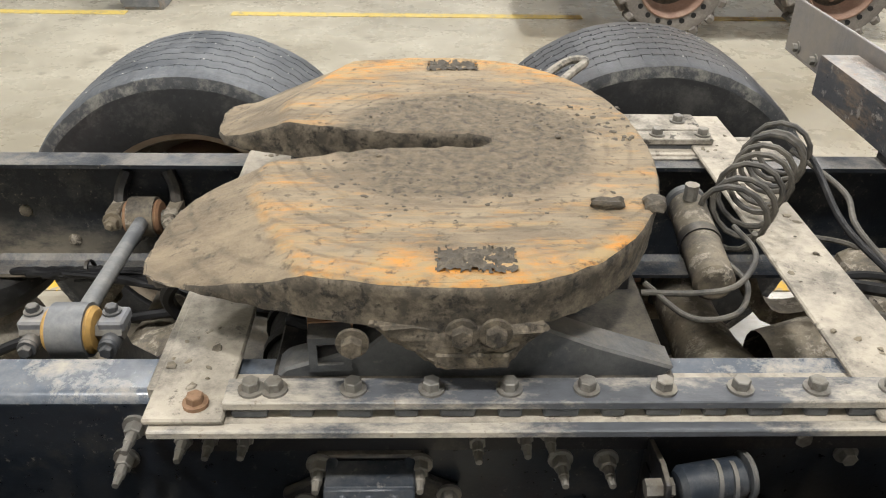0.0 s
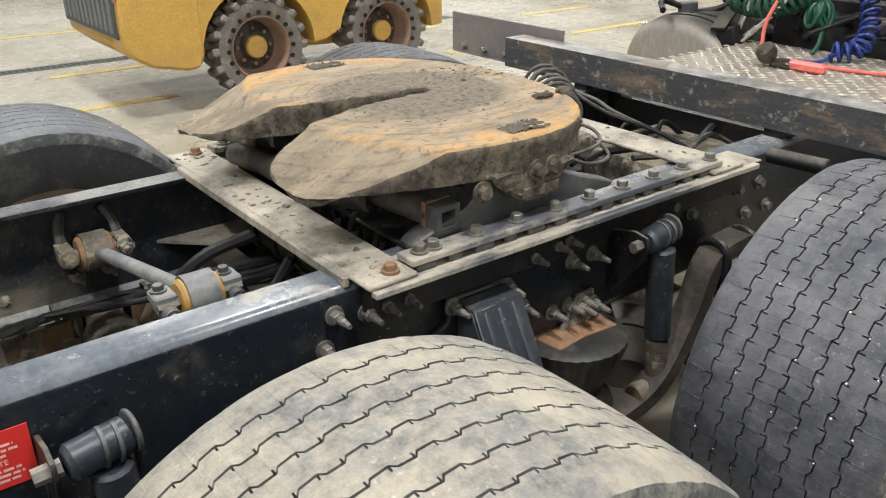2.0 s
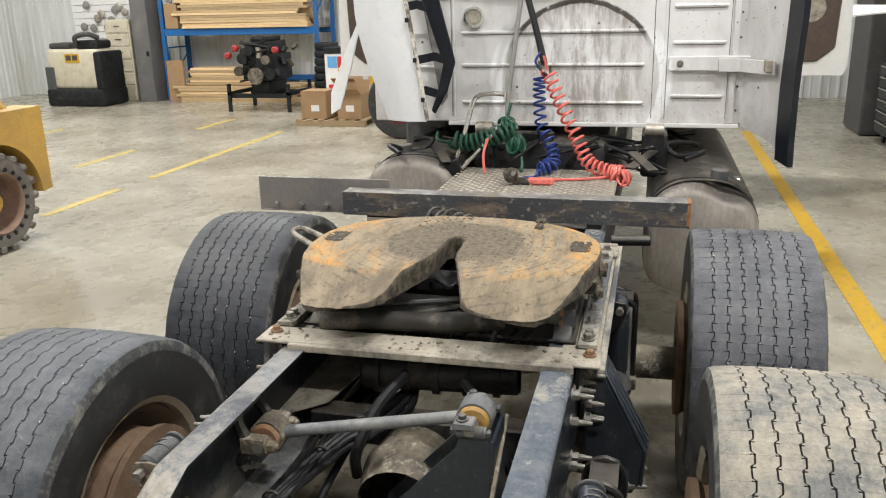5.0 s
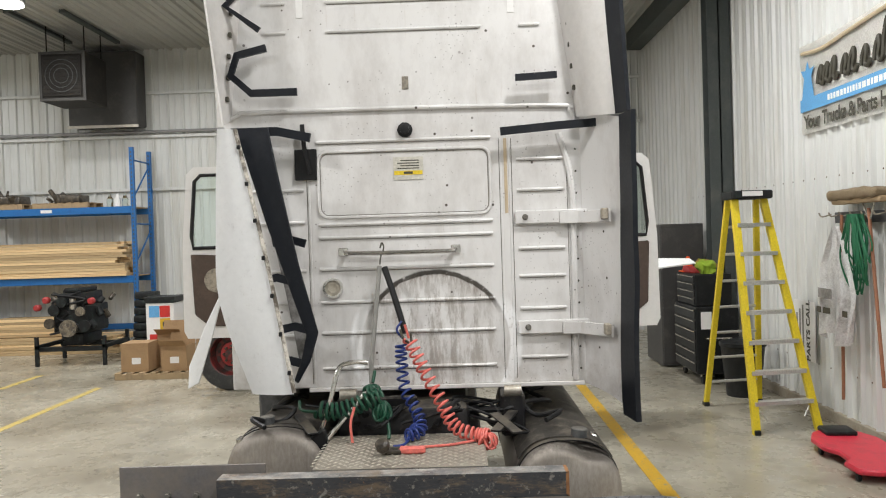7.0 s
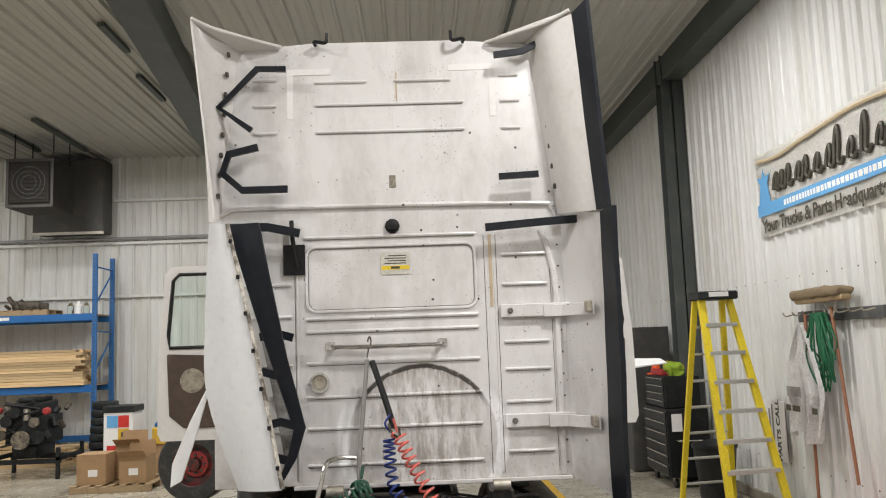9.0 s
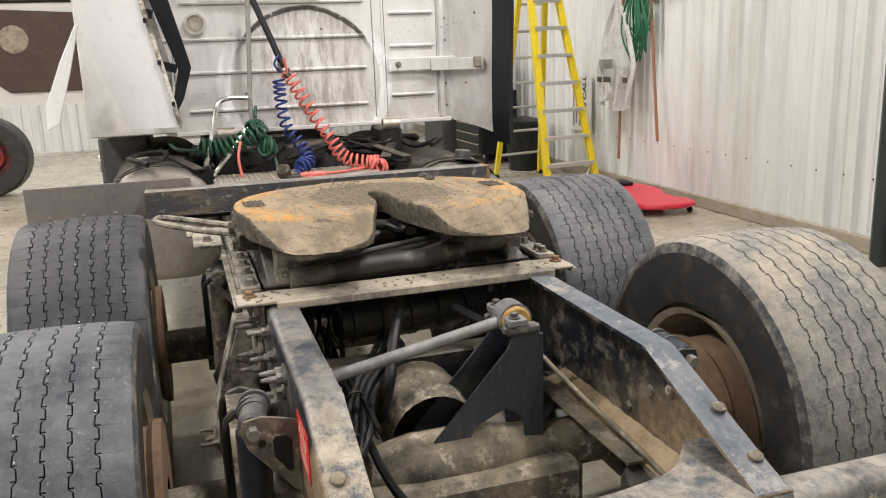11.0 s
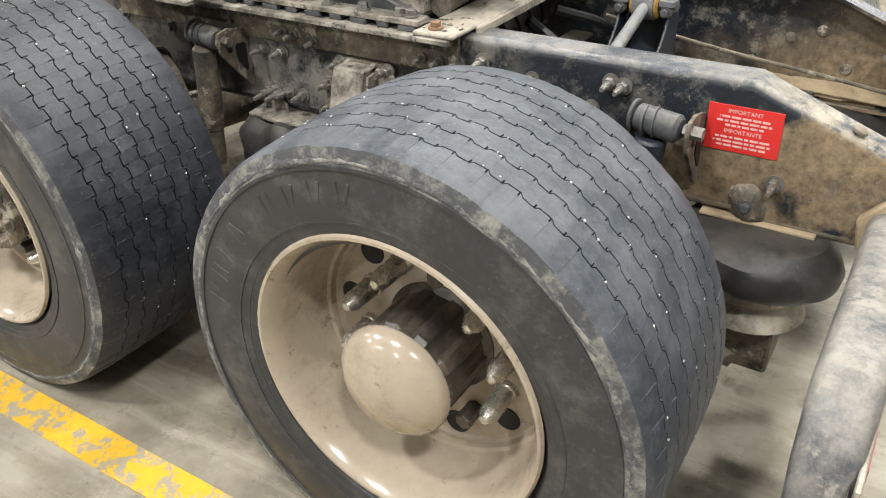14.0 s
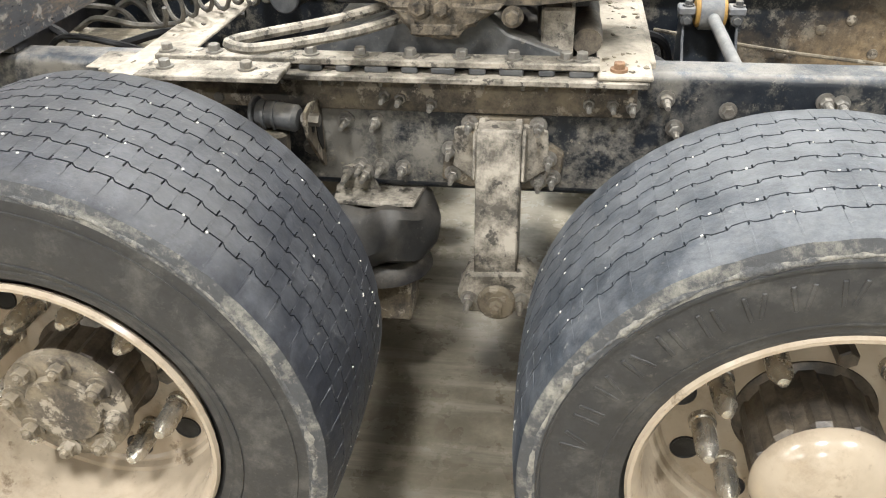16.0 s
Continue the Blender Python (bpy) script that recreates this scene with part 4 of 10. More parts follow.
    box(-0.02, 0.16, -0.10, -0.045, 1.0, 1.045, 0.01, bm)
    rod((0.08, -0.16, 0.985), (0.08, 0.16, 0.985), 0.03, 12, bm)
    part("lock_jaw", bm, M_black, fw)
    bm = box(-0.06, 0.03, -0.052, 0.058, 1.035, 1.055, 0.006)
    bmesh.ops.subdivide_edges(bm, edges=bm.edges[:], cuts=5, use_grid_fill=True)
    part("rubber_bumper", rough_up(rough_up(bm, 0.022, 14), 0.006, 50, 4), M_rubber, fw, "torn black rubber in the slot")
    # a bracket on each side, with its pin bolts and lift socket
    for s in (1, -1):
        pts2 = [(-0.17, 0.925), (0.40, 0.925), (0.42, 0.945), (0.30, 0.985), (0.19, 1.03), (0.02, 1.03), (-0.03, 0.985), (-0.15, 0.945)]
        part("side_bracket", prism(pts2, "y", s * 0.35, s * 0.405, bevel=0.004), M_castgrey, fw)
        bm = prism([(0.075, 0.988), (0.15, 0.988), (0.19, 1.03), (0.22, 1.066), (-0.03, 1.066), (0.03, 1.025)], "y", s * 0.40, s * 0.468, bevel=0.008)
        bmesh.ops.triangulate(bm, faces=bm.faces[:])
        bmesh.ops.subdivide_edges(bm, edges=bm.edges[:], cuts=4, use_grid_fill=True)
        part("saddle", rough_up(rough_up(bm, 0.007, 30), 0.004, 90, 3), M_crust, fw)
        turn = OUT_L if s > 0 else OUT_R
        for x, z in ((0.10, 1.058), (0.145, 1.058), (-0.045, 1.042)):
            bolts(fw, ME_crustbolt, [(x, s * 0.470, z)], turn)
        part("name_plate", box(0.065, 0.165, *sorted((s * 0.466, s * 0.474)), 1.000, 1.024, 0.003), M_crust, fw)
        if s > 0:
            part("socket_post", box(-0.17, -0.10, 0.30, 0.38, 0.93, 1.035, 0.006), M_mudplate, fw, "dusty square post under the coupling")
    # grease pockets, a wedge of crust and clumps on the plate
    rg = random.Random(2)
    for x, y in ((0.12, -0.405), (0.115, 0.405)):
        bm = bmesh.new()
        grid = [[bm.verts.new((x - 0.056 + 0.112 * i / 30, y - 0.033 + 0.066 * j / 17, 1.1315 + 0.006 * max(-0.1, noise.noise(Vector((i * 0.55, j * 0.9, x * 9 + y))))))
                 for j in range(18)] for i in range(31)]
        for i in range(30):
            for j in range(17):
                edge = min(i, 29 - i, j, 16 - j)
                if edge > 1 or rg.random() < 0.4 + 0.3 * edge:
                    bm.faces.new((grid[i][j], grid[i + 1][j], grid[i + 1][j + 1], grid[i][j + 1]))
        bmesh.ops.delete(bm, geom=[v for v in bm.verts if not v.link_faces], context="VERTS")
        part("grease_pocket", rough_up(bm, 0.003, 70), M_pocket, fw)
    for x0, x1, y0, y1 in ((0.305, 0.355, -0.262, -0.232), (0.385, 0.415, -0.262, -0.225)):
        bm = box(x0, x1, y0, y1, 1.126, 1.142, 0.005)
        bmesh.ops.subdivide_edges(bm, edges=bm.edges[:], cuts=4, use_grid_fill=True)
        part("crust_wedge", rough_up(rough_up(bm, 0.009, 45), 0.004, 120, 2), M_pocket, fw)
    rg = random.Random(9)
    bm = bmesh.new()
    for k in range(420):
        if k < 130:
            x, y = rg.uniform(0.24, 0.43), rg.uniform(0.0, 0.17)
        else:
            a = rg.uniform(0.3, 5.98)
            d = rg.gauss(0.19, 0.045)
            x, y = 0.10 + d * math.cos(a), d * 1.15 * math.sin(a)
        if (x > 0.19 or abs(y) > 0.05 - 0.3 * min(0, x)) and x > -0.2:
            w = rg.uniform(0.0015, 0.005) * (1.5 if k < 40 else 1)
            lathe([(0, 0), (0, w), (w * 0.3, w * 0.8), (w * 0.5, 0)], (x, y, top_z(x, y) - 0.001), (0, 0, 1), 5, bm)
    tagged(part("grease_crumb", rough_up(bm, 0.003, 90), M_greasecrumb, fw), kind="stuff")
    # a dented dark tube low across the mouth, and what lies behind it
    bm = hose([(-0.20, 0.345, 0.955), (-0.20, 0.20, 0.965), (-0.19, 0.0, 0.968), (-0.165, -0.12, 0.968), (-0.13, -0.20, 0.968)], 0.031, 14, per=8)
    part("cross_tube", rough_up(bm, 0.006, 12), M_tornbrown, fw, "dented brown-black tube below the coupling")
    part("socket_tube", rough_up(hose([(-0.12, -0.16, 0.985), (-0.10, -0.28, 0.982), (-0.088, -0.372, 0.978)], 0.032, 12, per=6), 0.003, 20), M_dustrubber, fw, "brown-grey tube ending in a square socket")
    tube = part("lift_socket", lathe([(0, 0.026), (0, 0.043), (0.05, 0.043), (0.05, 0.026)], (-0.083, -0.412, 0.976), (-0.08, 1, 0.02), 4, closed=True, phase=math.pi / 4), M_castgrey, fw, "square steel socket with a rusty edge")
    part("rusty_edge", lathe([(0, 0.038), (0, 0.046), (0.012, 0.046), (0.012, 0.038)], (-0.085, -0.376, 0.977), (-0.08, 1, 0.02), 4, closed=True, phase=math.pi / 4), M_rust, tube)
    for k in range(6):
        y = -0.04 - 0.045 * k
        part("air_fitting", hose([(-0.17 + 0.012 * (k % 3), y, 0.90), (-0.16, y - 0.01, 0.925 + 0.012 * (k % 2)), (-0.12, y - 0.02, 0.93)], 0.010, 8), M_rubber, fw)
    for y in (-0.17, 0.20):
        part("lock_lever", hose([(-0.14, y, 1.02), (-0.05, y + 0.03, 1.03), (0.10, y + 0.02, 1.03), (0.22, y - 0.02, 1.03)], 0.011, 8), M_crust, fw)
    for a, b in (((-0.10, 0.30, 0.96), (-0.02, -0.20, 1.0)), ((-0.12, 0.12, 0.95), (0.05, -0.30, 0.99))):
        part("release_rod", hose([a, ((a[0] + b[0]) / 2 - 0.02, (a[1] + b[1]) / 2, a[2] + 0.03), b], 0.009, 8), M_castgrey, fw)
    part("cradle_base", box(-0.17, 0.42, -0.42, 0.42, 0.922, 0.932, 0.003), M_black, fw)
    return fw


M_pocket = surface("black_grease_lump", (0.055, 0.045, 0.032), 0.75, second=(0.15, 0.122, 0.085), second_scale=45.0, bump=1.0, bump_scale=110.0)
M_tornbrown = surface("scuffed_brown_black_tube", (0.030, 0.026, 0.022), 0.55, second=(0.15, 0.125, 0.095), second_at=(0.50, 0.60), second_scale=4.0, bump=0.5, bump_scale=40.0)
ME_crustbolt = bolt_mesh("crusted_bolt", 0.0155, 0.014, M_crust)


fifth_wheel()


# ---------------------------------------------------------------- wheels
def tyre_bmesh(notch=0.012, R=TYRE_R, cut=0.0014, width=0.44, rim_r=0.292):
    """A wide single tyre about the y axis, outer side at +y: zigzag grooves cut into the tread."""
    bm = bmesh.new()
    waves = 52
    # one wave of the zigzag: place along it, sideways offset, notch cut left and right
    wave = [(0.0, 0.75, 0, 0), (0.33, 1, 0, 0), (0.334, 1, 1, 0), (0.378, 1, 1, 0), (0.382, 1, 0, 0), (0.47, -0.75, 0, 0), (0.83, -1, 0, 0), (0.834, -1, 0, 1), (0.878, -1, 0, 1), (0.882, -1, 0, 0)]
    per = len(wave)
    segs = waves * per
    hw = width / 2
    tread = 0.185                     # half width of the tread
    grooves = [0.0485 * k for k in range(-3, 4)]
    cross = []                         # (y, radius drop, follows the zigzag, groove edge sign)
    side = [(-hw * 0.80, R - rim_r, 0, 0), (-hw * 0.93, (R - rim_r) * 0.88, 0, 0), (-hw, (R - rim_r) * 0.6, 0, 0), (-hw * 0.99, (R - rim_r) * 0.36, 0, 0),
            (-0.2165, 0.056, 0, 0), (-0.217, 0.045, 0, 0), (-0.2145, 0.026, 0, 0), (-0.2095, 0.0145, 0, 0), (-0.197, 0.0088, 0, 0)]
    cross += side
    for g in grooves:
        crown = 0.0065 * (g / tread) ** 2
        for dy, dz in ((-1, 0.0), (-0.6, 0.012), (0.6, 0.012), (1, 0.0)):
            cross.append((g, crown + dz, 1, dy))
    cross += [(-y, d, 0, 0) for y, d, _, _ in reversed(side)]
    rings = []
    for k in range(segs):
        f, zig_y, nl, nr = wave[k % per]
        a = 2 * math.pi * (k // per + f) / waves
        c, s = math.cos(a), math.sin(a)
        row = []
        for i, (y, drop, zig, e) in enumerate(cross):
            yy = y
            if zig:
                yy += 0.0042 * zig_y + e * cut + math.copysign(notch if (e < 0 and nl) or (e > 0 and nr) else 0.0, e)
            r = R - drop
            if not zig and 0.008 < drop < 0.05:
                r -= 0.0018 * noise.noise(Vector((6 * c, 6 * s, y * 9))) + 0.0045 * max(0.0, noise.noise(Vector((26 * c, 26 * s, y * 4))) - 0.1) * (drop < 0.02)
            row.append(bm.verts.new((r * c, yy, r * s)))
        rings.append(row)
    n = len(cross)
    for k in range(segs):
        p, q = rings[k], rings[(k + 1) % segs]
        for i in range(n - 1):
            bm.faces.new((p[i], p[i + 1], q[i + 1], q[i]))
    return bm


def tyre_mesh(name, material, notch, R=TYRE_R, cut=0.0014):
    me = mesh_of(name, tyre_bmesh(notch, R, cut), material, 28)
    me.materials.append(M_side)
    me.materials.append(M_scuff)
    for poly in me.polygons:
        c = poly.center
        if math.hypot(c.x, c.z) < R - 0.048:
            poly.material_index = 1
        elif abs(c.y) > 0.2105:
            poly.material_index = 2
    return me


ME_tyre_worn = tyre_mesh("tyre_worn", M_tyre, 0.0085, TYRE_R - 0.018, 0.0016)
ME_tyre_drive = tyre_mesh("tyre_siped", M_tyre_dark, 0.013, cut=0.0018)
ME_tyre_blue = tyre_mesh("tyre_siped", M_tyre_pale, 0.013, cut=0.0018)
ME_tyre_dusty = tyre_mesh("tyre_dusty", M_tyre_dusty, 0.007, cut=0.0022)


def sidewall_band(r, w, y):
    """A raised ring moulded in the sidewall."""
    return lathe([(y - 0.004, r - w), (y + 0.0015, r - w * 0.6), (y + 0.0015, r + w * 0.6), (y - 0.004, r + w)], (0, 0, 0), (0, 1, 0), 72)


ME_bands = [mesh_of("sidewall_band", sidewall_band(*v), M_side) for v in ((0.335, 0.004, 0.208), (0.352, 0.003, 0.214), (0.448, 0.004, 0.2175))]


def shoulder_crumbs(R):
    """The torn, dusty ridge of rubber round the outer shoulder."""
    bm = bmesh.new()
    n, rows = 420, []
    for k in range(n):
        a = 2 * math.pi * k / n
        c, s = math.cos(a), math.sin(a)
        v = 0.5 + 0.8 * noise.noise(Vector((9 * c, 9 * s, 3))) + 0.9 * noise.noise(Vector((30 * c, 30 * s, 8)))
        w = 0.0025 + 0.0065 * max(0.0, v)
        h = 0.0004 + 0.0022 * max(0.0, v)
        drop = 0.037 + 0.004 * noise.noise(Vector((5 * c, 5 * s, 1)))
        rows.append([bm.verts.new(((R - drop + du) * c, y, (R - drop + du) * s)) for du, y in ((w, 0.2135), (w * 0.4, 0.2158 + h), (-w * 0.4, 0.2163 + h), (-w, 0.2145))])
    for k in range(n):
        p, q = rows[k], rows[(k + 1) % n]
        for i in range(3):
            bm.faces.new((p[i], p[i + 1], q[i + 1], q[i]))
    return bm


ME_crumbs = {R: mesh_of("shoulder_wear", shoulder_crumbs(R), M_crumb, 60) for R in (TYRE_R, TYRE_R - 0.018)}


def lodged_stones():
    """Small pale stones caught in the grooves."""
    bm = bmesh.new()
    rng = random.Random(6)
    for k in range(130):
        g = rng.choice([0.0485 * k for k in range(-3, 4)]) + rng.uniform(-0.004, 0.004)
        a = rng.uniform(0, 2 * math.pi)
        r = rng.uniform(0.0014, 0.0032)
        d = TYRE_R - 0.0042 - 0.0065 * (g / 0.185) ** 2
        c = Vector((d * math.cos(a), g, d * math.sin(a)))
        lathe([(0, 0), (0.001, r), (0.0045, r * 0.9), (0.006, 0)], c, (math.cos(a), 0, math.sin(a)), 5, bm)
    return bm


ME_stones = mesh_of("lodged_stones", lodged_stones(), M_pebble)


def letters_bars():
    """Worn raised maker's lettering as plain bars in an arc."""
    bm = bmesh.new()
    rng = random.Random(4)
    for k in range(9):
        a = radians(14 + 8.6 * k)
        m = pose(0, 0.2185, 0) @ Matrix.Rotation(-a, 4, "Y") @ pose(0.405, 0, 0)
        for z, tilt in ((-0.014, 0.0), (0.006, rng.choice((-22, 0, 18)))):
            box(-0.021, 0.021, -0.003, 0.0016, -0.0035, 0.0035, 0.0012, bm, m @ pose(0, 0, z, 0, tilt, 0))
    return bm


ME_letters = mesh_of("raised_lettering", letters_bars(), M_side)


def rim_profile():
    """Outset disc wheel, distances along +y from the tyre's middle plane."""
    return [(0.198, 0.306), (0.206, 0.310), (0.213, 0.306), (0.213, 0.300), (0.203, 0.292), (0.180, 0.284), (0.150, 0.279), (0.075, 0.273),
            (0.052, 0.264), (0.048, 0.257), (0.037, 0.252), (0.036, 0.246), (0.030, 0.240), (0.030, 0.12)]


def rim_bm():
    bm = lathe(rim_profile(), (0, 0, 0), (0, 1, 0), 64)
    lathe([(0.030, 0.12), (0.010, 0.12), (0.010, 0.240), (-0.03, 0.262), (-0.2, 0.285), (-0.213, 0.305)], (0, 0, 0), (0, 1, 0), 64, bm)
    return bm


ME_rim = mesh_of("rim", rim_bm(), M_rim, 30)
# black disc laid on the rim, for the dark behind an open hole
ME_hole = mesh_of("hand_hole", lathe([(0.0005, 0.0), (0.001, 0.0225), (0.0025, 0.0245), (0.0025, 0.0265), (0.0, 0.0275)], (0, 0, 0), (0, 0, 1), 18), M_rubber)
ME_nutcover = mesh_of("nut_cover", lathe([(0, 0.0), (0, 0.024), (0.014, 0.024), (0.016, 0.021), (0.075, 0.020), (0.079, 0.019), (0.098, 0.009), (0.102, 0.0)], (0, 0, 0), (0, 0, 1), 18), M_nut)
ME_nut = mesh_of("wheel_nut", rod((0, 0, 0), (0, 0, 0.055), 0.018, 6, chamfer=0.003), M_hub)


ME_hub_rib = mesh_of("hub_rib", box(0.088, 0.108, 0.0, 0.122, -0.020, 0.020, 0.008), M_hub)


def wheel(name, x, side, tyre, capped, covers, low=0.0):
    """A wheel on its axle; covers: which of the ten nuts still wear a cover."""
    w = empty(name)
    w.parent = truck
    w.matrix_basis = pose(x, side * 0.98 - (0.015 if low else 0.0), HUB_Z, 0, 0, 0 if side > 0 else 180)
    piece("tyre", tyre, w, pose(0, 0, -low, 0, 31 * (x > 0), 0))["label"] = "worn wide single tyre with zigzag grooves"
    for band in ME_bands:
        piece("sidewall_band", band, w, pose(0, 0, -low))
    piece("shoulder_wear", ME_crumbs[TYRE_R - low], w, pose(0, 0, -low, 0, 60 * (x > 0), 0))
    if side > 0 or x > 0:
        tagged(piece("lodged_stones", ME_stones, w, pose(0, 0, -low, 0, 40 * (x > 0) + 25, 0) @ Matrix.Scale(1 - low / TYRE_R, 4)), kind="stuff")
    if x < 0:
        tagged(piece("raised_lettering", ME_letters, w, pose(0, 0, -low)), kind="stuff")
    piece("rim", ME_rim, w, pose(0, 0, 0))["label"] = "cream painted dished wheel"
    for k in range(10):
        a = radians(36 * k - 10)
        piece("nut_cover" if k in covers else "wheel_nut", ME_nutcover if k in covers else ME_nut, w, pose(0.168 * math.cos(a), 0.029, 0.168 * math.sin(a), -90, 0, 0))
        b = radians(36 * k + 8)
        piece("hand_hole", ME_hole, w, pose(0.211 * math.cos(b), 0.0302, 0.211 * math.sin(b), -90, 0, 0))
    out = 0.182 if capped else 0.13
    hub = part("hub", lathe([(0.0, 0.119), (0.032, 0.119), (0.042, 0.104), (0.10, 0.102), (out, 0.100), (out, 0)], (0, 0, 0), (0, 1, 0), 32), M_hub, w, "dark ribbed oily hub")
    for k in range(10):
        piece("hub_rib", ME_hub_rib, hub, Matrix.Rotation(-radians(36 * k + 8), 4, "Y") @ Matrix.Diagonal((1, 1.4 if capped else 1, 1, 1)))
    if capped:
        part("hub_cap", lathe([(0.118, 0.108), (0.125, 0.115), (0.132, 0.116), (0.150, 0.109), (0.168, 0.087), (0.180, 0.052), (0.185, 0.0)], (0, 0.055, 0), (0, 1, 0), 40), M_rim, w, "domed cream hub cap")
    else:
        part("axle_flange", lathe([(0.128, 0.118), (0.146, 0.118), (0.150, 0.112), (0.150, 0.075), (0.160, 0.070), (0.162, 0.0)], (0, 0, 0), (0, 1, 0), 32), M_mudsteel, w, "grey oily axle flange")
        for k in range(8):
            a = radians(45 * k + 10)
            piece("bolt", ME_bolt_flange, w, pose(0.096 * math.cos(a), 0.150, 0.096 * math.sin(a), -90, 0, 0))
    part("brake_drum", lathe([(-0.02, 0.12), (-0.02, 0.205), (-0.03, 0.21), (-0.21, 0.21), (-0.225, 0.225), (-0.245, 0.225), (-0.245, 0.08)], (0, 0, 0), (0, 1, 0), 40), M_drum, w, "rusty brake drum")
    return w


ME_bolt_flange = bolt_mesh("bolt", 0.016, 0.018, M_mudsteel, stud=0.012)
wheel("wheel", AX_REAR - 0.025, 1, ME_tyre_worn, True, {0, 1, 2, 4, 5, 6, 8, 9}, 0.018)["label"] = "wide single wheel with a domed cream hub cap"
wheel("wheel", AX_FRONT - 0.035, 1, ME_tyre_drive, False, {0, 1, 2, 3, 4, 6, 7, 9})["label"] = "wide single wheel with an open bolted axle end"
wheel("wheel", AX_REAR, -1, ME_tyre_dusty, True, {0, 1, 2, 3, 5, 6, 8})["label"] = "wide single wheel, its tread coated in tan clay"
wheel("wheel", AX_FRONT, -1, ME_tyre_blue, False, {0, 1, 2, 3, 4, 6, 7, 9})["label"] = "wide single wheel with dark worn tread"


# ---------------------------------------------------------------- the cab
CAB_X = 2.60


def cab_material():
    """White paint, dusty and flecked, with the rubbed and grimy ring that a turning hose holder left."""
    m, nt, p = shader("scuffed_white_cab_sheet")
    col = mixed(nt, ramp(nt, noise_of(nt, 2.6, 9, 0.7, (1, 1, 0.5)), 0.44, 0.8), (0.735, 0.725, 0.72), (0.48, 0.455, 0.44))
    geo = nt.nodes.new("ShaderNodeNewGeometry")
    sep = nt.nodes.new("ShaderNodeSeparateXYZ")
    nt.links.new(geo.outputs["Position"], sep.inputs[0])
    off = node(nt, "ShaderNodeVectorMath", op="SUBTRACT")
    nt.links.new(geo.outputs["Position"], off.inputs[0])
    off.inputs[1].default_value = (CAB_X, -0.17, 1.42)
    ln = nt.nodes.new("ShaderNodeVectorMath")
    ln.operation = "LENGTH"
    nt.links.new(off.outputs[0], ln.inputs[0])
    wob = nt.nodes.new("ShaderNodeMath")
    wob.operation = "MULTIPLY_ADD"
    nt.links.new(noise_of(nt, 7, 6, 0.7), wob.inputs[0])
    wob.inputs[1].default_value = 0.03
    nt.links.new(ln.outputs["Value"], wob.inputs[2])
    w = wob.outputs[0]
    high = ramp(nt, sep.outputs["Z"], 1.60, 1.72)
    smear = times(nt, ramp(nt, w, 0.52, 0.30), ramp(nt, noise_of(nt, 7, 10, 0.78, (1, 2.2, 0.5)), 0.46, 0.58))
    col = mixed(nt, times(nt, smear, 0.75), col, (0.33, 0.30, 0.27))
    bright = times(nt, times(nt, ramp(nt, w, 0.47, 0.48), ramp(nt, w, 0.555, 0.535)), ramp(nt, noise_of(nt, 9, 9, 0.75), 0.36, 0.44))
    col = mixed(nt, times(nt, bright, ramp(nt, sep.outputs["Z"], 1.74, 1.62)), col, (0.90, 0.90, 0.91))
    hang = times(nt, times(nt, ramp(nt, w, 0.36, 0.455), ramp(nt, w, 0.475, 0.46)), times(nt, high, ramp(nt, noise_of(nt, 16, 8, 0.75, (1, 2.0, 0.5)), 0.38, 0.6)))
    col = mixed(nt, times(nt, hang, 0.85), col, (0.16, 0.12, 0.09))
    arc = times(nt, times(nt, ramp(nt, w, 0.446, 0.454), ramp(nt, w, 0.484, 0.474)), times(nt, high, ramp(nt, noise_of(nt, 12, 6, 0.7), 0.30, 0.46)))
    col = mixed(nt, times(nt, arc, 0.95), col, (0.05, 0.043, 0.036))
    for scale, lo, hi, where, amount in ((8.0, 0.055, 0.08, (0.45, 0.52), 0.95), (17.0, 0.07, 0.11, (0.50, 0.60), 0.7), (40.0, 0.10, 0.18, (0.48, 0.62), 0.55)):
        spots = nt.nodes.new("ShaderNodeTexVoronoi")
        spots.inputs["Scale"].default_value = scale
        nt.links.new(geo.outputs["Position"], spots.inputs["Vector"])
        dot = times(nt, ramp(nt, spots.outputs["Distance"], hi, lo), ramp(nt, noise_of(nt, 1.7 + scale * 0.05, 4, 0.6), *where))
        col = mixed(nt, times(nt, dot, amount), col, (0.07, 0.055, 0.045))
    col = mixed(nt, times(nt, ramp(nt, noise_of(nt, 14, 6, 0.7, (1, 3.0, 0.15)), 0.62, 0.78), 0.35), col, (0.4, 0.31, 0.24))
    grime = times(nt, ramp(nt, sep.outputs["Z"], 1.55, 1.18), ramp(nt, noise_of(nt, 5, 9, 0.75), 0.42, 0.62))
    col = mixed(nt, times(nt, grime, 0.45), col, (0.36, 0.31, 0.27))
    nt.links.new(col, p.inputs["Base Color"])
    p.inputs["Roughness"].default_value = 0.24
    relief(nt, p, noise_of(nt, 3.0, 3, 0.5), 0.15, 0.02)
    return m


M_cab = cab_material()
# grey for the shade painted along the pressed beads
M_beadshade = surface("bead_shade_grey", (0.20, 0.185, 0.165), 0.7, second=(0.4, 0.38, 0.36), second_at=(0.5, 0.7), second_scale=6.0, bump=0.0)
M_streak = surface("rusty_drip_stain", (0.5, 0.4, 0.27), 0.5, second=(0.62, 0.55, 0.46), second_scale=9.0, stretch=(1, 1, 0.2))
M_label = surface("pale_yellow_label", (0.56, 0.54, 0.48), 0.5, bump=0.0)
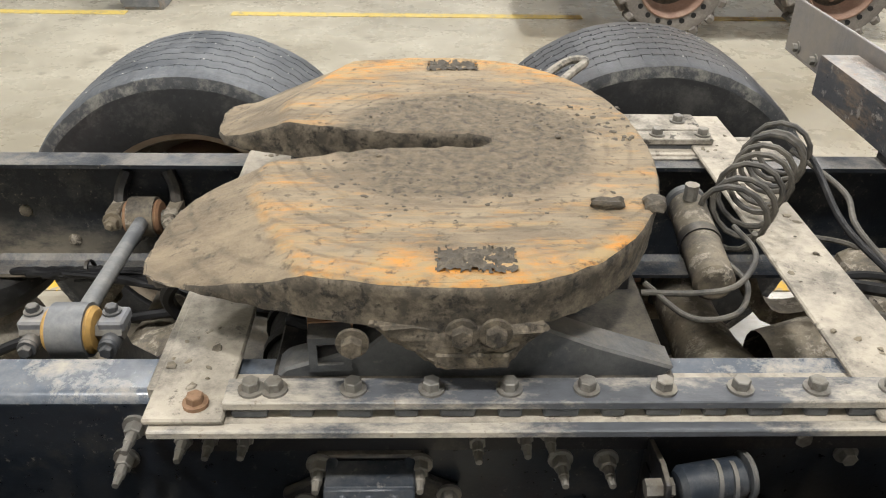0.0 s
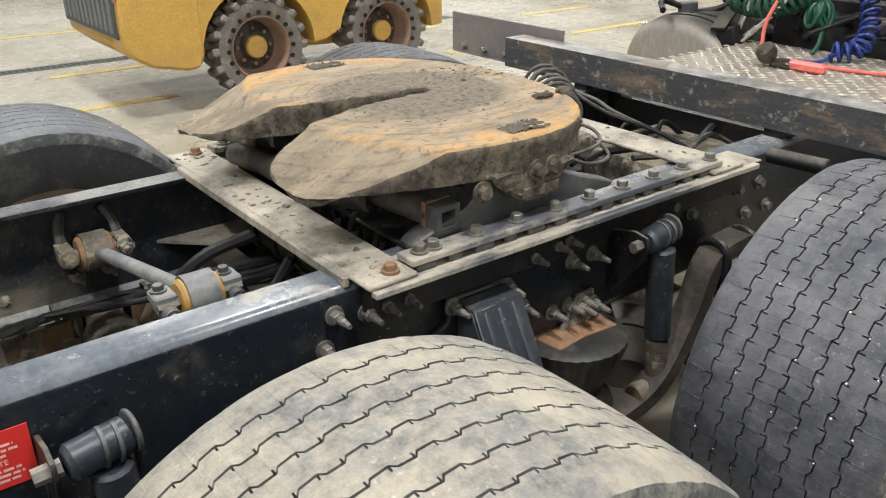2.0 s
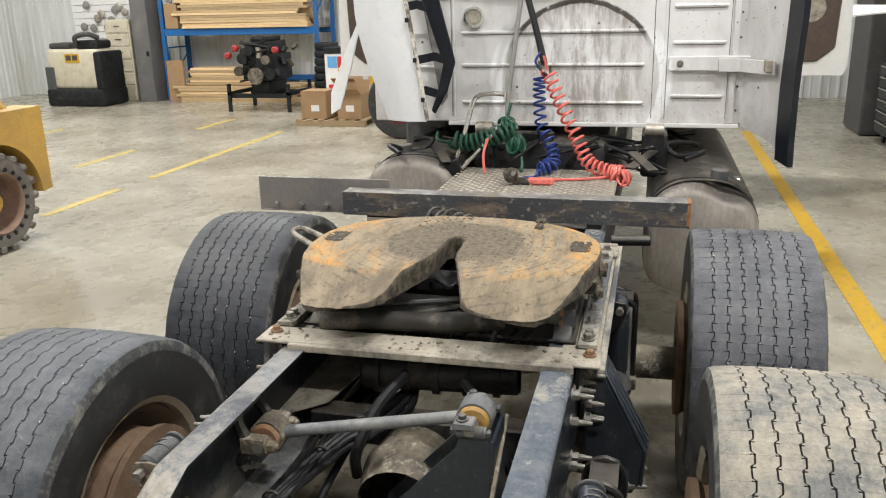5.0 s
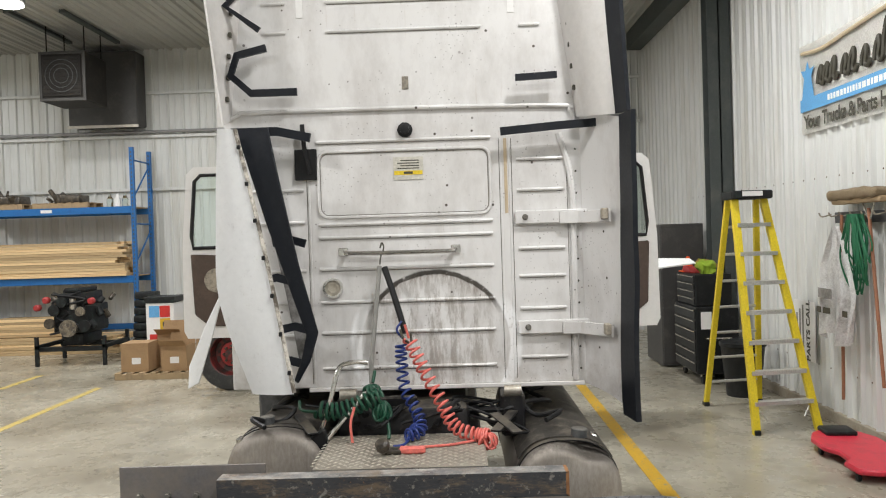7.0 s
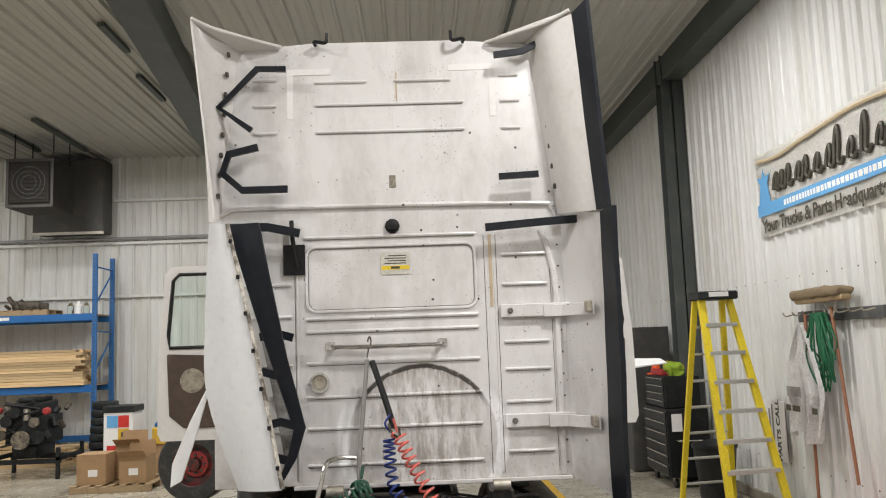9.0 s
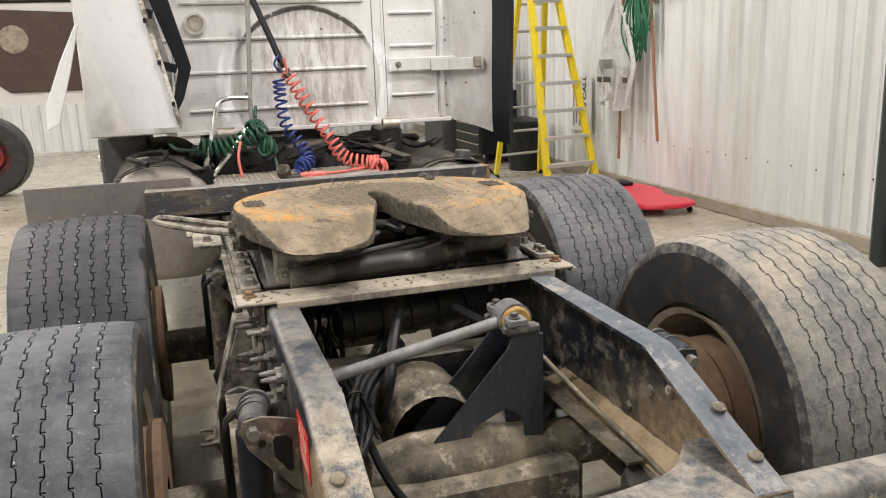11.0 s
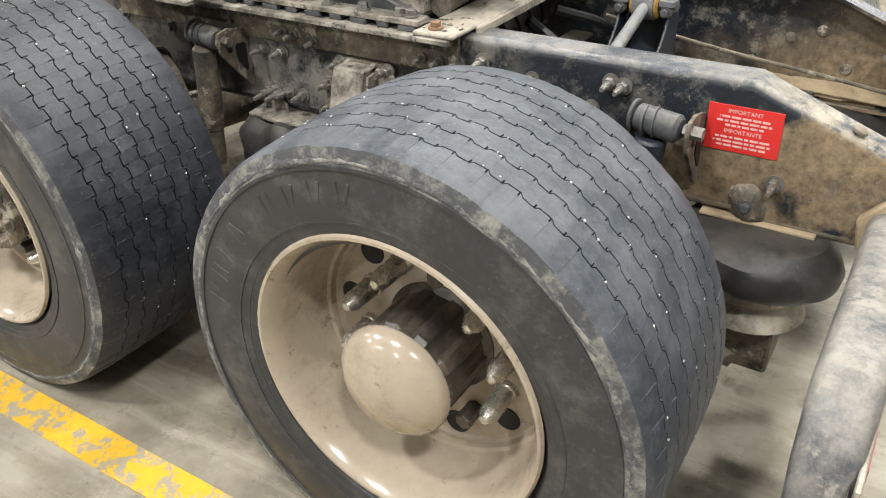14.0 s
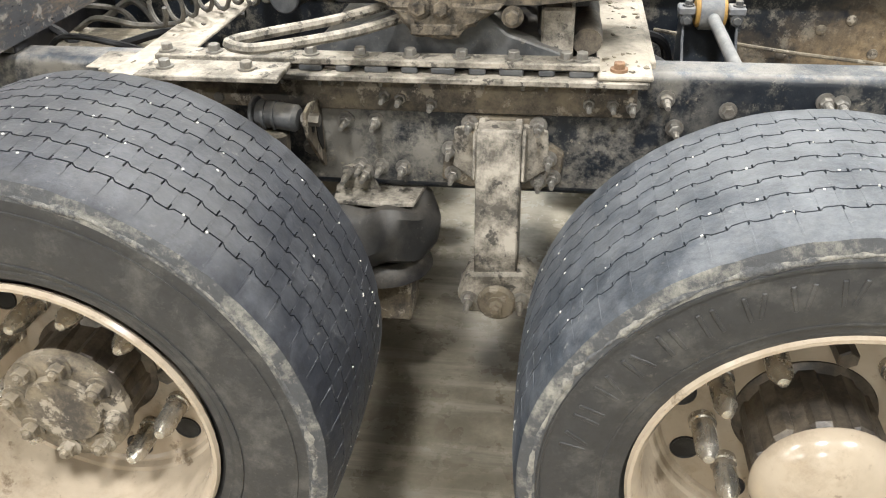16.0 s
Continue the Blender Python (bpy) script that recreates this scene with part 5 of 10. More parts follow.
M_ink = surface("dark_ink", (0.06, 0.055, 0.04), 0.5, bump=0.0)
M_brown = surface("brown_door_trim", (0.075, 0.05, 0.038), 0.6, second=(0.12, 0.085, 0.065), second_scale=5.0)


def glass_material():
    m, nt, p = shader("greenish_window_glass")
    p.inputs["Base Color"].default_value = (0.86, 0.95, 0.92, 1)
    p.inputs["Roughness"].default_value = 0.02
    p.inputs["Transmission Weight"].default_value = 1.0
    p.inputs["IOR"].default_value = 1.45
    return m


M_glass = glass_material()


def cab_wall():
    bm = bmesh.new()
    pts = [(-1.10, 1.17), (1.10, 1.17), (1.10, 2.80), (1.06, 3.3), (0.98, 3.80), (0.90, 3.93), (0.45, 3.965), (-0.45, 3.965), (-0.92, 3.93), (-1.0, 3.80), (-1.07, 3.3), (-1.10, 2.80)]
    prism(pts, "x", CAB_X, CAB_X + 0.05, bm, bevel=0.006)
    return bm


def pressed(bm, y0, y1, z, h=0.011, x=CAB_X, depth=0.004):
    """A shallow pressed bead with rounded ends on the wall."""
    path = [(x - depth * 0.2, y0, z), (x - depth, y0 + h, z), (x - depth, y1 - h, z), (x - depth * 0.2, y1, z)]
    hose(path, h, 8, bm, curved=False)


def round_frame(bm, y0, y1, z0, z1, r, w, x=CAB_X, depth=0.004):
    path = []
    for cy, cz, a0 in ((y1 - r, z1 - r, 0), (y0 + r, z1 - r, 90), (y0 + r, z0 + r, 180), (y1 - r, z0 + r, 270)):
        for k in range(5):
            a = radians(a0 + 22.5 * k)
            path.append((x - depth, cy + r * math.cos(a), cz + r * math.sin(a)))
    path.append(path[0])
    hose(path, w, 6, bm, curved=False)


ME_rivet_cab = mesh_of("rivet", lathe([(0, 0.007), (0.002, 0.0065), (0.004, 0.003), (0.0042, 0)], (0, 0, 0), (0, 0, 1), 8), M_ink)
cab = empty("cab")
cab.parent = truck
cab["label"] = "scuffed white sleeper cab with pressed ribs on its rear wall"
wall_ = part("rear_wall", cab_wall(), M_cab, cab, "white pressed rear wall with scrapes, dirt and flecks")
for y0, y1, zs in ((-0.54, 0.53, (2.69, 2.18, 2.10, 1.905, 1.70, 1.51, 1.29)), (-0.98, -0.70, (2.55, 2.36, 2.0, 1.83, 1.63, 1.33)), (-0.5, 0.45, (3.55, 3.37)), (-0.42, -0.06, (3.70,)), (0.12, 0.45, (3.70,)),
                   (-0.86, -0.74, (3.72, 3.55, 3.37)), (0.70, 0.84, (3.72, 3.55, 3.37)), (0.62, 0.95, (2.4, 2.2, 1.9, 1.7, 1.5))):
    for z in zs:
        bm = bmesh.new()
        pressed(bm, y0, y1, z)
        part("rib", bm, M_cab, wall_)
bm = bmesh.new()
round_frame(bm, -0.535, 0.525, 2.225, 2.63, 0.06, 0.010)
part("panel_bead", bm, M_cab, wall_)
bm = bmesh.new()
hose([(CAB_X, 1.06, 2.845), (CAB_X - 0.01, 1.0, 2.875), (CAB_X - 0.01, 0.9, 2.885), (CAB_X - 0.01, 0.0, 2.885), (CAB_X - 0.01, -0.95, 2.87), (CAB_X - 0.01, -1.03, 2.84), (CAB_X, -1.06, 2.78)], 0.014, 8, bm)
part("seam", bm, M_cab, wall_)
for y in (-0.60, -0.655, 0.585):
    part("seam", box(CAB_X - 0.006, CAB_X + 0.001, y - 0.006, y + 0.006, 1.2, 2.68, 0.002), M_cab, wall_)
part("corner_post", hose([(CAB_X - 0.0, -1.03, 1.18), (CAB_X - 0.01, -1.035, 1.9), (CAB_X - 0.01, -1.03, 2.4), (CAB_X - 0.0, -0.96, 2.7)], 0.02, 8), M_cab, wall_)
for y, z0, z1 in ((-0.668, 1.2, 2.68), (-0.592, 1.2, 2.68), (0.598, 1.2, 2.68), (-1.005, 1.2, 2.55)):
    part("seam_gap", box(CAB_X - 0.0012, CAB_X + 0.001, y - 0.0016, y + 0.0016, z0, z1, 0), M_ink, wall_)
# thin dark strips put the shade under each rib into colour
for y0, y1, zs in ((-0.53, 0.52, (2.69, 2.18, 2.10, 1.905, 1.70, 1.51, 1.29)), (-0.97, -0.71, (2.55, 2.36, 2.0, 1.83, 1.63, 1.33)), (-0.49, 0.44, (3.55, 3.37))):
    for z in zs:
        part("bead_shade", box(CAB_X - 0.0025, CAB_X + 0.001, y0, y1, z - 0.0145, z - 0.0115, 0), M_beadshade, wall_)
# the same painted shade just inside the panel bead
bm = bmesh.new()
round_frame(bm, -0.522, 0.512, 2.238, 2.617, 0.05, 0.0022, depth=0.002)
part("bead_shade", bm, M_beadshade, wall_)
for k in range(11):
    piece("rivet", ME_rivet_cab, wall_, pose(CAB_X - 0.001, -1.06, 1.25 + 0.135 * k, 0, -90, 0))
bm = bmesh.new()
for s in (1, -1):
    prism([(CAB_X + 0.05, 1.17), (5.2, 1.17), (5.2, 2.0), (4.7, 2.95), (4.3, 3.93), (CAB_X + 0.05, 3.93)], "y", s * 1.06, s * 1.10, bm)
box(CAB_X + 0.05, 4.3, -1.06, 1.06, 3.90, 3.94, 0, bm)
box(CAB_X + 0.05, 5.2, -1.06, 1.06, 1.17, 1.21, 0, bm)
box(5.16, 5.2, -1.06, 1.06, 1.2, 2.0, 0, bm)
box(5.2, 6.6, -0.75, 0.75, 0.9, 1.75, 0.1, bm, segs=2)
part("body_shell", bm, M_white, cab)


def sheet(corners, thick, material, name, parent, label="", nu=8, nv=10, bulge=0.0, noise_amount=0.0):
    """A curved sheet between four corners (low a, low b, high b, high a), with thickness."""
    a, b, c, d = (Vector(p) for p in corners)
    n = (b - a).cross(d - a).normalized()
    bm = bmesh.new()
    grid = {}
    for i in range(nu + 1):
        for j in range(nv + 1):
            u, v = i / nu, j / nv
            p = (a.lerp(b, u)).lerp(d.lerp(c, u), v) + n * bulge * math.sin(math.pi * u)
            p += noise.noise_vector(p * 2.5) * noise_amount
            for k in (0, 1):
                grid[i, j, k] = bm.verts.new(p + n * thick * k)
    for i in range(nu):
        for j in range(nv):
            for k in (0, 1):
                bm.faces.new([grid[i + x, j + y, k] for x, y in ((0, 0), (1, 0), (1, 1), (0, 1))])
    rim = [(i, 0) for i in range(nu)] + [(nu, j) for j in range(nv)] + [(i, nv) for i in range(nu, 0, -1)] + [(0, j) for j in range(nv, 0, -1)]
    for p, q in zip(rim, rim[1:] + rim[:1]):
        bm.faces.new((grid[(*p, 0)], grid[(*q, 0)], grid[(*q, 1)], grid[(*p, 1)]))
    return part(name, bm, material, parent, label)


sheet([(2.62, -1.09, 1.16), (2.24, -1.27, 1.08), (2.24, -1.285, 2.74), (2.62, -1.09, 2.82)], 0.012, M_cab, "side_fairing", cab, "white side fairing flaring out from the cab", bulge=-0.03)
sheet([(2.25, -1.27, 1.04), (2.08, -1.31, 1.03), (2.08, -1.325, 2.75), (2.25, -1.29, 2.75)], 0.03, M_navy, "fairing_edge", cab, "black rubber fairing edge", 2, 14, noise_amount=0.012)
sheet([(2.62, -1.08, 2.80), (2.25, -1.27, 2.76), (2.30, -1.18, 4.0), (2.62, -0.93, 3.93)], 0.012, M_white, "roof_fairing", cab, "white roof fairing wing", bulge=0.05)
sheet([(2.26, -1.27, 2.76), (2.14, -1.31, 2.76), (2.22, -1.27, 4.06), (2.31, -1.19, 4.0)], 0.025, M_navy, "fairing_edge", cab, "black rubber fairing edge", 2, 12)
sheet([(2.27, 1.02, 2.76), (2.62, 1.06, 2.84), (2.62, 0.92, 3.93), (2.30, 1.165, 4.01)], 0.012, M_white, "roof_fairing", cab, "white roof fairing wing", bulge=-0.05)
for s in (1, -1):
    sheet([(2.62, s * 0.66, 3.93), (2.52, s * 0.74, 3.945), (2.32, s * 1.15, 4.02), (2.62, s * 0.93, 3.93)], 0.012, M_white, "roof_lip", cab)
    part("lip_bead", hose([(2.58, s * 0.66, 3.935), (2.46, s * 0.86, 3.955), (2.37, s * 1.04, 3.985), (2.30, s * 1.16, 4.025)], 0.012, 8), M_white, cab)
for k in range(8):
    z = 2.95 + 0.13 * k
    for s in (1, -1):
        part("fairing_clip", box(2.52, 2.55, *sorted((s * (1.065 - 0.03 * k / 3), s * (1.045 - 0.03 * k / 3))), z, z + 0.03, 0.004), M_ink, cab)
# the other side fairing hangs loose, twisted away from its mounts
edge_r = [(0.93, 2.735), (0.80, 2.2), (0.70, 1.75), (0.60, 1.25)]
edge_l = [(1.045, 2.75), (1.05, 2.2), (1.025, 1.75), (0.84, 1.25)]
bm = bmesh.new()
rows = []
for r, l in zip(smooth_path([(0, *p) for p in edge_r], 5), smooth_path([(0, *p) for p in edge_l], 5)):
    yr, zr, yl, zl = r.y, r.z, l.y, l.z
    rows.append([bm.verts.new((2.00 + 0.21 * (zr - 1.25) / 1.5 + 0.05 * u - 0.03 * math.sin(math.pi * u), yr + (yl - yr) * u, zr + (zl - zr) * u)) for u in (0, 0.2, 0.4, 0.6, 0.8, 1.0)])
for a, b in zip(rows, rows[1:]):
    for k in range(5):
        bm.faces.new((a[k], a[k + 1], b[k + 1], b[k]))
bmesh.ops.solidify(bm, geom=bm.faces[:], thickness=0.02)
# grey for the painted wall shade, and for print on the hung bag
M_innergrey = surface("grey_wall_shade_and_print", (0.26, 0.25, 0.245), 0.5, second=(0.1, 0.095, 0.09), second_at=(0.42, 0.6), second_scale=6.0)
M_bright = surface("bright_white_fairing_paint", (0.86, 0.865, 0.87), 0.3, second=(0.72, 0.71, 0.70), second_at=(0.58, 0.85), second_scale=3.0, grain=25, grain_amount=0.03, bump=0.02, spatter=(0.35, 0.3, 0.25), spatter_amount=0.3)
loose = part("loose_side_fairing", bm, M_bright, cab, "white side fairing hanging loose and twisted")
M_flangedirt = surface("grimy_white_flange", (0.62, 0.58, 0.52), 0.5, second=(0.12, 0.10, 0.08), second_at=(0.46, 0.58), second_scale=9.0, bump=0.3, spatter=(0.05, 0.04, 0.03), spatter_amount=0.8)
part("fairing_flange", hose([(2.20, 0.925, 2.735), (2.125, 0.795, 2.2), (2.06, 0.695, 1.75), (1.99, 0.595, 1.26)], 0.012, 6), M_flangedirt, loose, "grimy folded flange")
# added sheet: darkens the cab wall where the loose fairing shades it
part("wall_shade_sheet", prism([(0.93, 2.70), (0.82, 2.70), (0.71, 2.0), (0.61, 1.55), (0.62, 1.32), (0.66, 1.27), (0.74, 1.75), (0.83, 2.2)], "x", 2.56, 2.57), M_innergrey, loose, "mottled grey sheet added as shade on the wall behind the loose fairing")
for k in range(7):
    u = (k + 0.5) / 7
    part("clip", box(2.175 - 0.21 * u, 2.20 - 0.21 * u, 0.925 - 0.33 * u - 0.009, 0.925 - 0.33 * u + 0.009, 2.735 - 1.47 * u - 0.012, 2.735 - 1.47 * u + 0.012, 0.003), M_rubber, loose)
bm = prism([(0.945, 2.745), (0.76, 2.755), (0.70, 2.45), (0.60, 1.95), (0.505, 1.55), (0.56, 1.38), (0.64, 1.25), (0.66, 1.27), (0.61, 1.40), (0.575, 1.54), (0.64, 1.75), (0.78, 2.2)], "x", 2.30, 2.325, bevel=0.005)
for v in bm.verts:
    v.co.x += 0.05 * math.sin(v.co.z * 2.2)
part("loose_fairing_edge", bm, M_navy, cab, "black rubber strip pulled off the loose fairing")
# black stays behind it and on the roof
def stay(points, w=0.022, label=""):
    bm = bmesh.new()
    pts = [Vector((2.50, y, z)) for y, z in points]
    rings = []
    for k, p in enumerate(pts):
        d = (pts[min(k + 1, len(pts) - 1)] - pts[max(k - 1, 0)]).normalized()
        n = Vector((0, -d.z, d.y))
        rings.append([bm.verts.new(p + n * a + Vector((b, 0, 0))) for a, b in ((w, -0.012), (w, 0.012), (-w, 0.012), (-w, -0.012))])
    for a, b in zip(rings, rings[1:]):
        for k in range(4):
            bm.faces.new((a[k], a[(k + 1) % 4], b[(k + 1) % 4], b[k]))
    bm.faces.new(rings[0]), bm.faces.new(rings[-1])
    part("stay", bm, M_navy, cab, label)


stay([(1.03, 2.755), (0.75, 2.755), (0.55, 2.71)], 0.026, "black steel stay")
stay([(-0.60, 2.71), (-0.95, 2.735), (-1.25, 2.75)], 0.024)
stay([(0.62, 3.76), (0.80, 3.765), (1.04, 3.52), (0.84, 3.37)], 0.018)
stay([(0.80, 3.26), (0.98, 3.22), (1.02, 3.10), (0.90, 2.99), (0.62, 2.99)], 0.022)
stay([(-0.70, 3.82), (-0.88, 3.84), (-1.20, 4.0)], 0.02)
stay([(-0.70, 3.03), (-0.95, 3.04)], 0.02)
for y, z in ((0.84, 1.35), (0.78, 1.55), (0.88, 1.85), (0.80, 2.08)):
    stay([(y, z), (y - 0.1, z + 0.02), (y - 0.2, z - 0.01)], 0.025)
part("mount_plate", box(2.575, 2.60, 0.53, 0.665, 2.46, 2.65, 0.004), M_rubber, cab)
part("mount_strap", hose([(2.565, 0.61, 2.80), (2.56, 0.60, 2.66), (2.57, 0.57, 2.50)], 0.014, 6), M_rubber, cab)
for s, y in ((1, 0.44), (-1, -0.51)):
    part("roof_hook", hose([(2.58, y, 3.94), (2.54, y, 3.95), (2.53, y - s * 0.07, 3.94), (2.53, y - s * 0.08, 4.0)], 0.012, 6), M_rubber, cab)
for y0, y1, z0, z1 in ((0.35, 0.63, 3.75, 3.79), (0.59, 0.63, 3.46, 3.75), (-0.70, -0.41, 3.76, 3.80), (-0.71, -0.67, 3.45, 3.76)):
    part("tape", box(2.5965, 2.6005, y0, y1, z0, z1, 0), M_whitetrim, wall_)
for y0, y1, z0, z1 in ((-0.641, -0.621, 2.22, 2.68), (-0.077, -0.067, 3.55, 3.76)):
    part("rust_streak", box(2.5968, 2.6006, y0, y1, z0, z1, 0), M_streak, wall_, "yellow-brown drip stain")
part("vent_hole", box(2.595, 2.601, -0.05, -0.01, 3.0, 3.08, 0.002), M_dusty, wall_)
part("lock_knob", lathe([(0, 0.0), (0, 0.045), (0.015, 0.048), (0.02, 0.03), (0.045, 0.028), (0.05, 0)], (2.60, -0.02, 2.75), (-1, 0, 0), 10), M_rubber, cab)
label = part("caution_label", box(2.595, 2.6005, -0.125, 0.06, 2.445, 2.585, 0), M_label, cab, "pale yellow caution label")
part("label_band", box(2.5935, 2.596, -0.12, 0.055, 2.475, 2.50, 0), surface("yellow_band", (0.75, 0.55, 0.03), 0.5, bump=0.0), label)
bm = bmesh.new()
for k in range(4):
    box(2.5938, 2.5955, -0.10, 0.035 - 0.02 * (k % 2), 2.512 + 0.016 * k, 2.518 + 0.016 * k, 0, bm)
box(2.5925, 2.594, -0.06, -0.005, 2.48, 2.495, 0, bm)
tagged(part("small_print", bm, M_ink, label), kind="stuff")
port = part("round_port", ring((2.60, 0.455, 1.79), (2.575, 0.455, 1.79), 0.048, 0.062, 28), M_chrome, cab, "round port with a chrome ring")
part("port_lens", lathe([(0.0, 0.0), (0.012, 0.03), (0.006, 0.05)], (2.594, 0.455, 1.79), (-1, 0, 0), 24), M_lens_clear, port)
rail_ = part("hand_rail", hose([(2.60, 0.37, 2.01), (2.55, 0.36, 2.008), (2.535, 0.30, 2.0), (2.535, -0.25, 1.998), (2.55, -0.29, 2.006), (2.60, -0.30, 2.008)], 0.015, 10), M_chrome, cab, "dull chrome hand rail")
for y in (0.385, -0.31):
    part("rail_foot", box(2.588, 2.601, y - 0.03, y + 0.03, 1.985, 2.035, 0.004), M_chrome, rail_)
for z, y1 in ((2.19, -1.30), (1.515, -1.31)):
    br = part("fairing_bracket", box(2.565, 2.60, y1, -0.68, z - 0.042, z + 0.042, 0.006), M_cab, cab, "white bolted fairing bracket")
    bolts(br, ME_bolt, [(2.565, y, z) for y in (-0.74, -1.03, -1.2)], (0, -90, 0))
    part("bracket_end", box(2.54, 2.575, y1 - 0.02, y1 + 0.12, z - 0.03, z + 0.02, 0.006), M_dusty, br)
    arm = [(2.565, -0.95), (2.552, -0.95), (2.54, -1.06), (2.315, -1.205), (2.325, -1.218), (2.55, -1.078)]
    part("bracket_arm", prism(arm, "z", z - 0.045, z + 0.028, bevel=0.002), M_cab, br, "bent white arm out to the fairing")
    part("arm_clip", box(2.30, 2.37, -1.20, -1.165, z - 0.03, z + 0.035, 0.005), M_dusty, br)
part("lower_lip", box(2.57, 2.60, -1.08, 0.62, 1.15, 1.175, 0.004), M_white, cab)
for y in (-0.62, 0.35):
    part("cab_mount", box(2.35, 2.62, y - 0.07, y + 0.07, 0.90, 1.15, 0.015), M_black, cab)
    part("mount_tube", ring((2.36, y - 0.05, 1.17), (2.36, y + 0.05, 1.17), 0.022, 0.034, 16), M_alu, cab)


# cab doors standing open
def door(s):
    d = empty("cab_door")
    d.parent = truck
    d["label"] = "white cab door standing open, brown trim inside"
    y0, y1 = 1.16, 1.97
    outer = [(y0, 1.30), (y1 - 0.03, 1.30), (y1, 1.36), (y1 - 0.01, 2.05), (y1 - 0.06, 2.66), (y1 - 0.12, 2.72), (y0, 2.72)]
    win = [(y0 + 0.06, 2.05), (y1 - 0.10, 2.05), (y1 - 0.09, 2.15), (y1 - 0.13, 2.60), (y1 - 0.18, 2.65), (y0 + 0.06, 2.65)]
    bm = bmesh.new()
    loops = []
    for x in (4.30, 4.36):
        loops.append(([bm.verts.new((x, s * y, z)) for y, z in outer], [bm.verts.new((x, s * y, z)) for y, z in win]))
    for o, w in loops:
        edges = [bm.edges.new((q[k], q[(k + 1) % len(q)])) for q in (o, w) for k in range(len(q))]
        bmesh.ops.triangle_fill(bm, use_beauty=True, use_dissolve=False, edges=edges)
    for a, b in ((loops[0][0], loops[1][0]), (loops[0][1], loops[1][1])):
        for k in range(len(a)):
            j = (k + 1) % len(a)
            bm.faces.new((a[k], a[j], b[j], b[k]))
    part("frame", bm, M_whitetrim, d)
    g = part("window_glass", prism(win, "x", 4.325, 4.331) if s > 0 else prism([(-y, z) for y, z in win], "x", 4.325, 4.331), M_glass, d)
    g.visible_shadow = False
    seal = [(4.297, s * y, z) for y, z in win]
    part("window_seal", hose(seal + seal[:1], 0.016, 6, curved=False), M_rubber, d)
    trim = [(y0 + 0.03, 1.46), (y0 + 0.1, 1.40), (y1 - 0.22, 1.40), (y1 - 0.10, 1.50), (y1 - 0.08, 2.0), (y0 + 0.03, 1.96)]
    part("trim", prism([(s * y, z) for y, z in trim], "x", 4.275, 4.299, bevel=0.01), M_brown, d, "brown moulded door trim")
    part("speaker", rod((4.276, s * 1.68, 1.78), (4.268, s * 1.68, 1.78), 0.10, 28, chamfer=0.006), M_dusty, d)
    return d


door(1)
door(-1)
part("white_flap", prism([(1.045, 1.79), (1.065, 1.785), (1.16, 1.60), (1.255, 1.38), (1.265, 1.25), (1.20, 1.285), (1.11, 1.56)], "x", 2.25, 2.262, bevel=0.003), M_bright, cab, "torn white strip hanging from the fairing")
sheet([(5.4, -1.45, 1.60), (6.15, -2.80, 1.71), (6.4, -2.80, 1.75), (6.5, -1.45, 1.76)], 0.014, M_bright, "hood_panel", cab, "white panel held out level beside the cab", bulge=0.01)
# bare front hub
hub = part("front_hub", lathe([(0, 0), (0, 0.06), (0.02, 0.06), (0.02, 0.17), (0.05, 0.17), (0.05, 0.08), (0.12, 0.06), (0.13, 0)], (3.5, 1.02, 0.93), (0, 1, 0), 32), M_alu, truck, "bare brake rotor")


# ---------------------------------------------------------------- tanks, catwalk and the beam on the frame
M_tank = surface("brushed_dirty_aluminium", (0.38, 0.345, 0.31), 0.42, 0.55, second=(0.26, 0.22, 0.18), second_at=(0.44, 0.74), second_scale=4.0, stretch=(1, 1, 0.35), dust=(0.09, 0.08, 0.07), dust_amount=0.9, dust_scale=4.0, dust_at=(0.3, 0.5), bump=0.08, spatter=(0.12, 0.1, 0.08), spatter_amount=0.5)


M_tankgrime = surface("oily_black_tank_dirt", (0.035, 0.031, 0.026), 0.6, second=(0.15, 0.13, 0.105), second_at=(0.50, 0.66), second_scale=7.0, bump=0.6, bump_scale=40.0, spatter=(0.25, 0.22, 0.18))


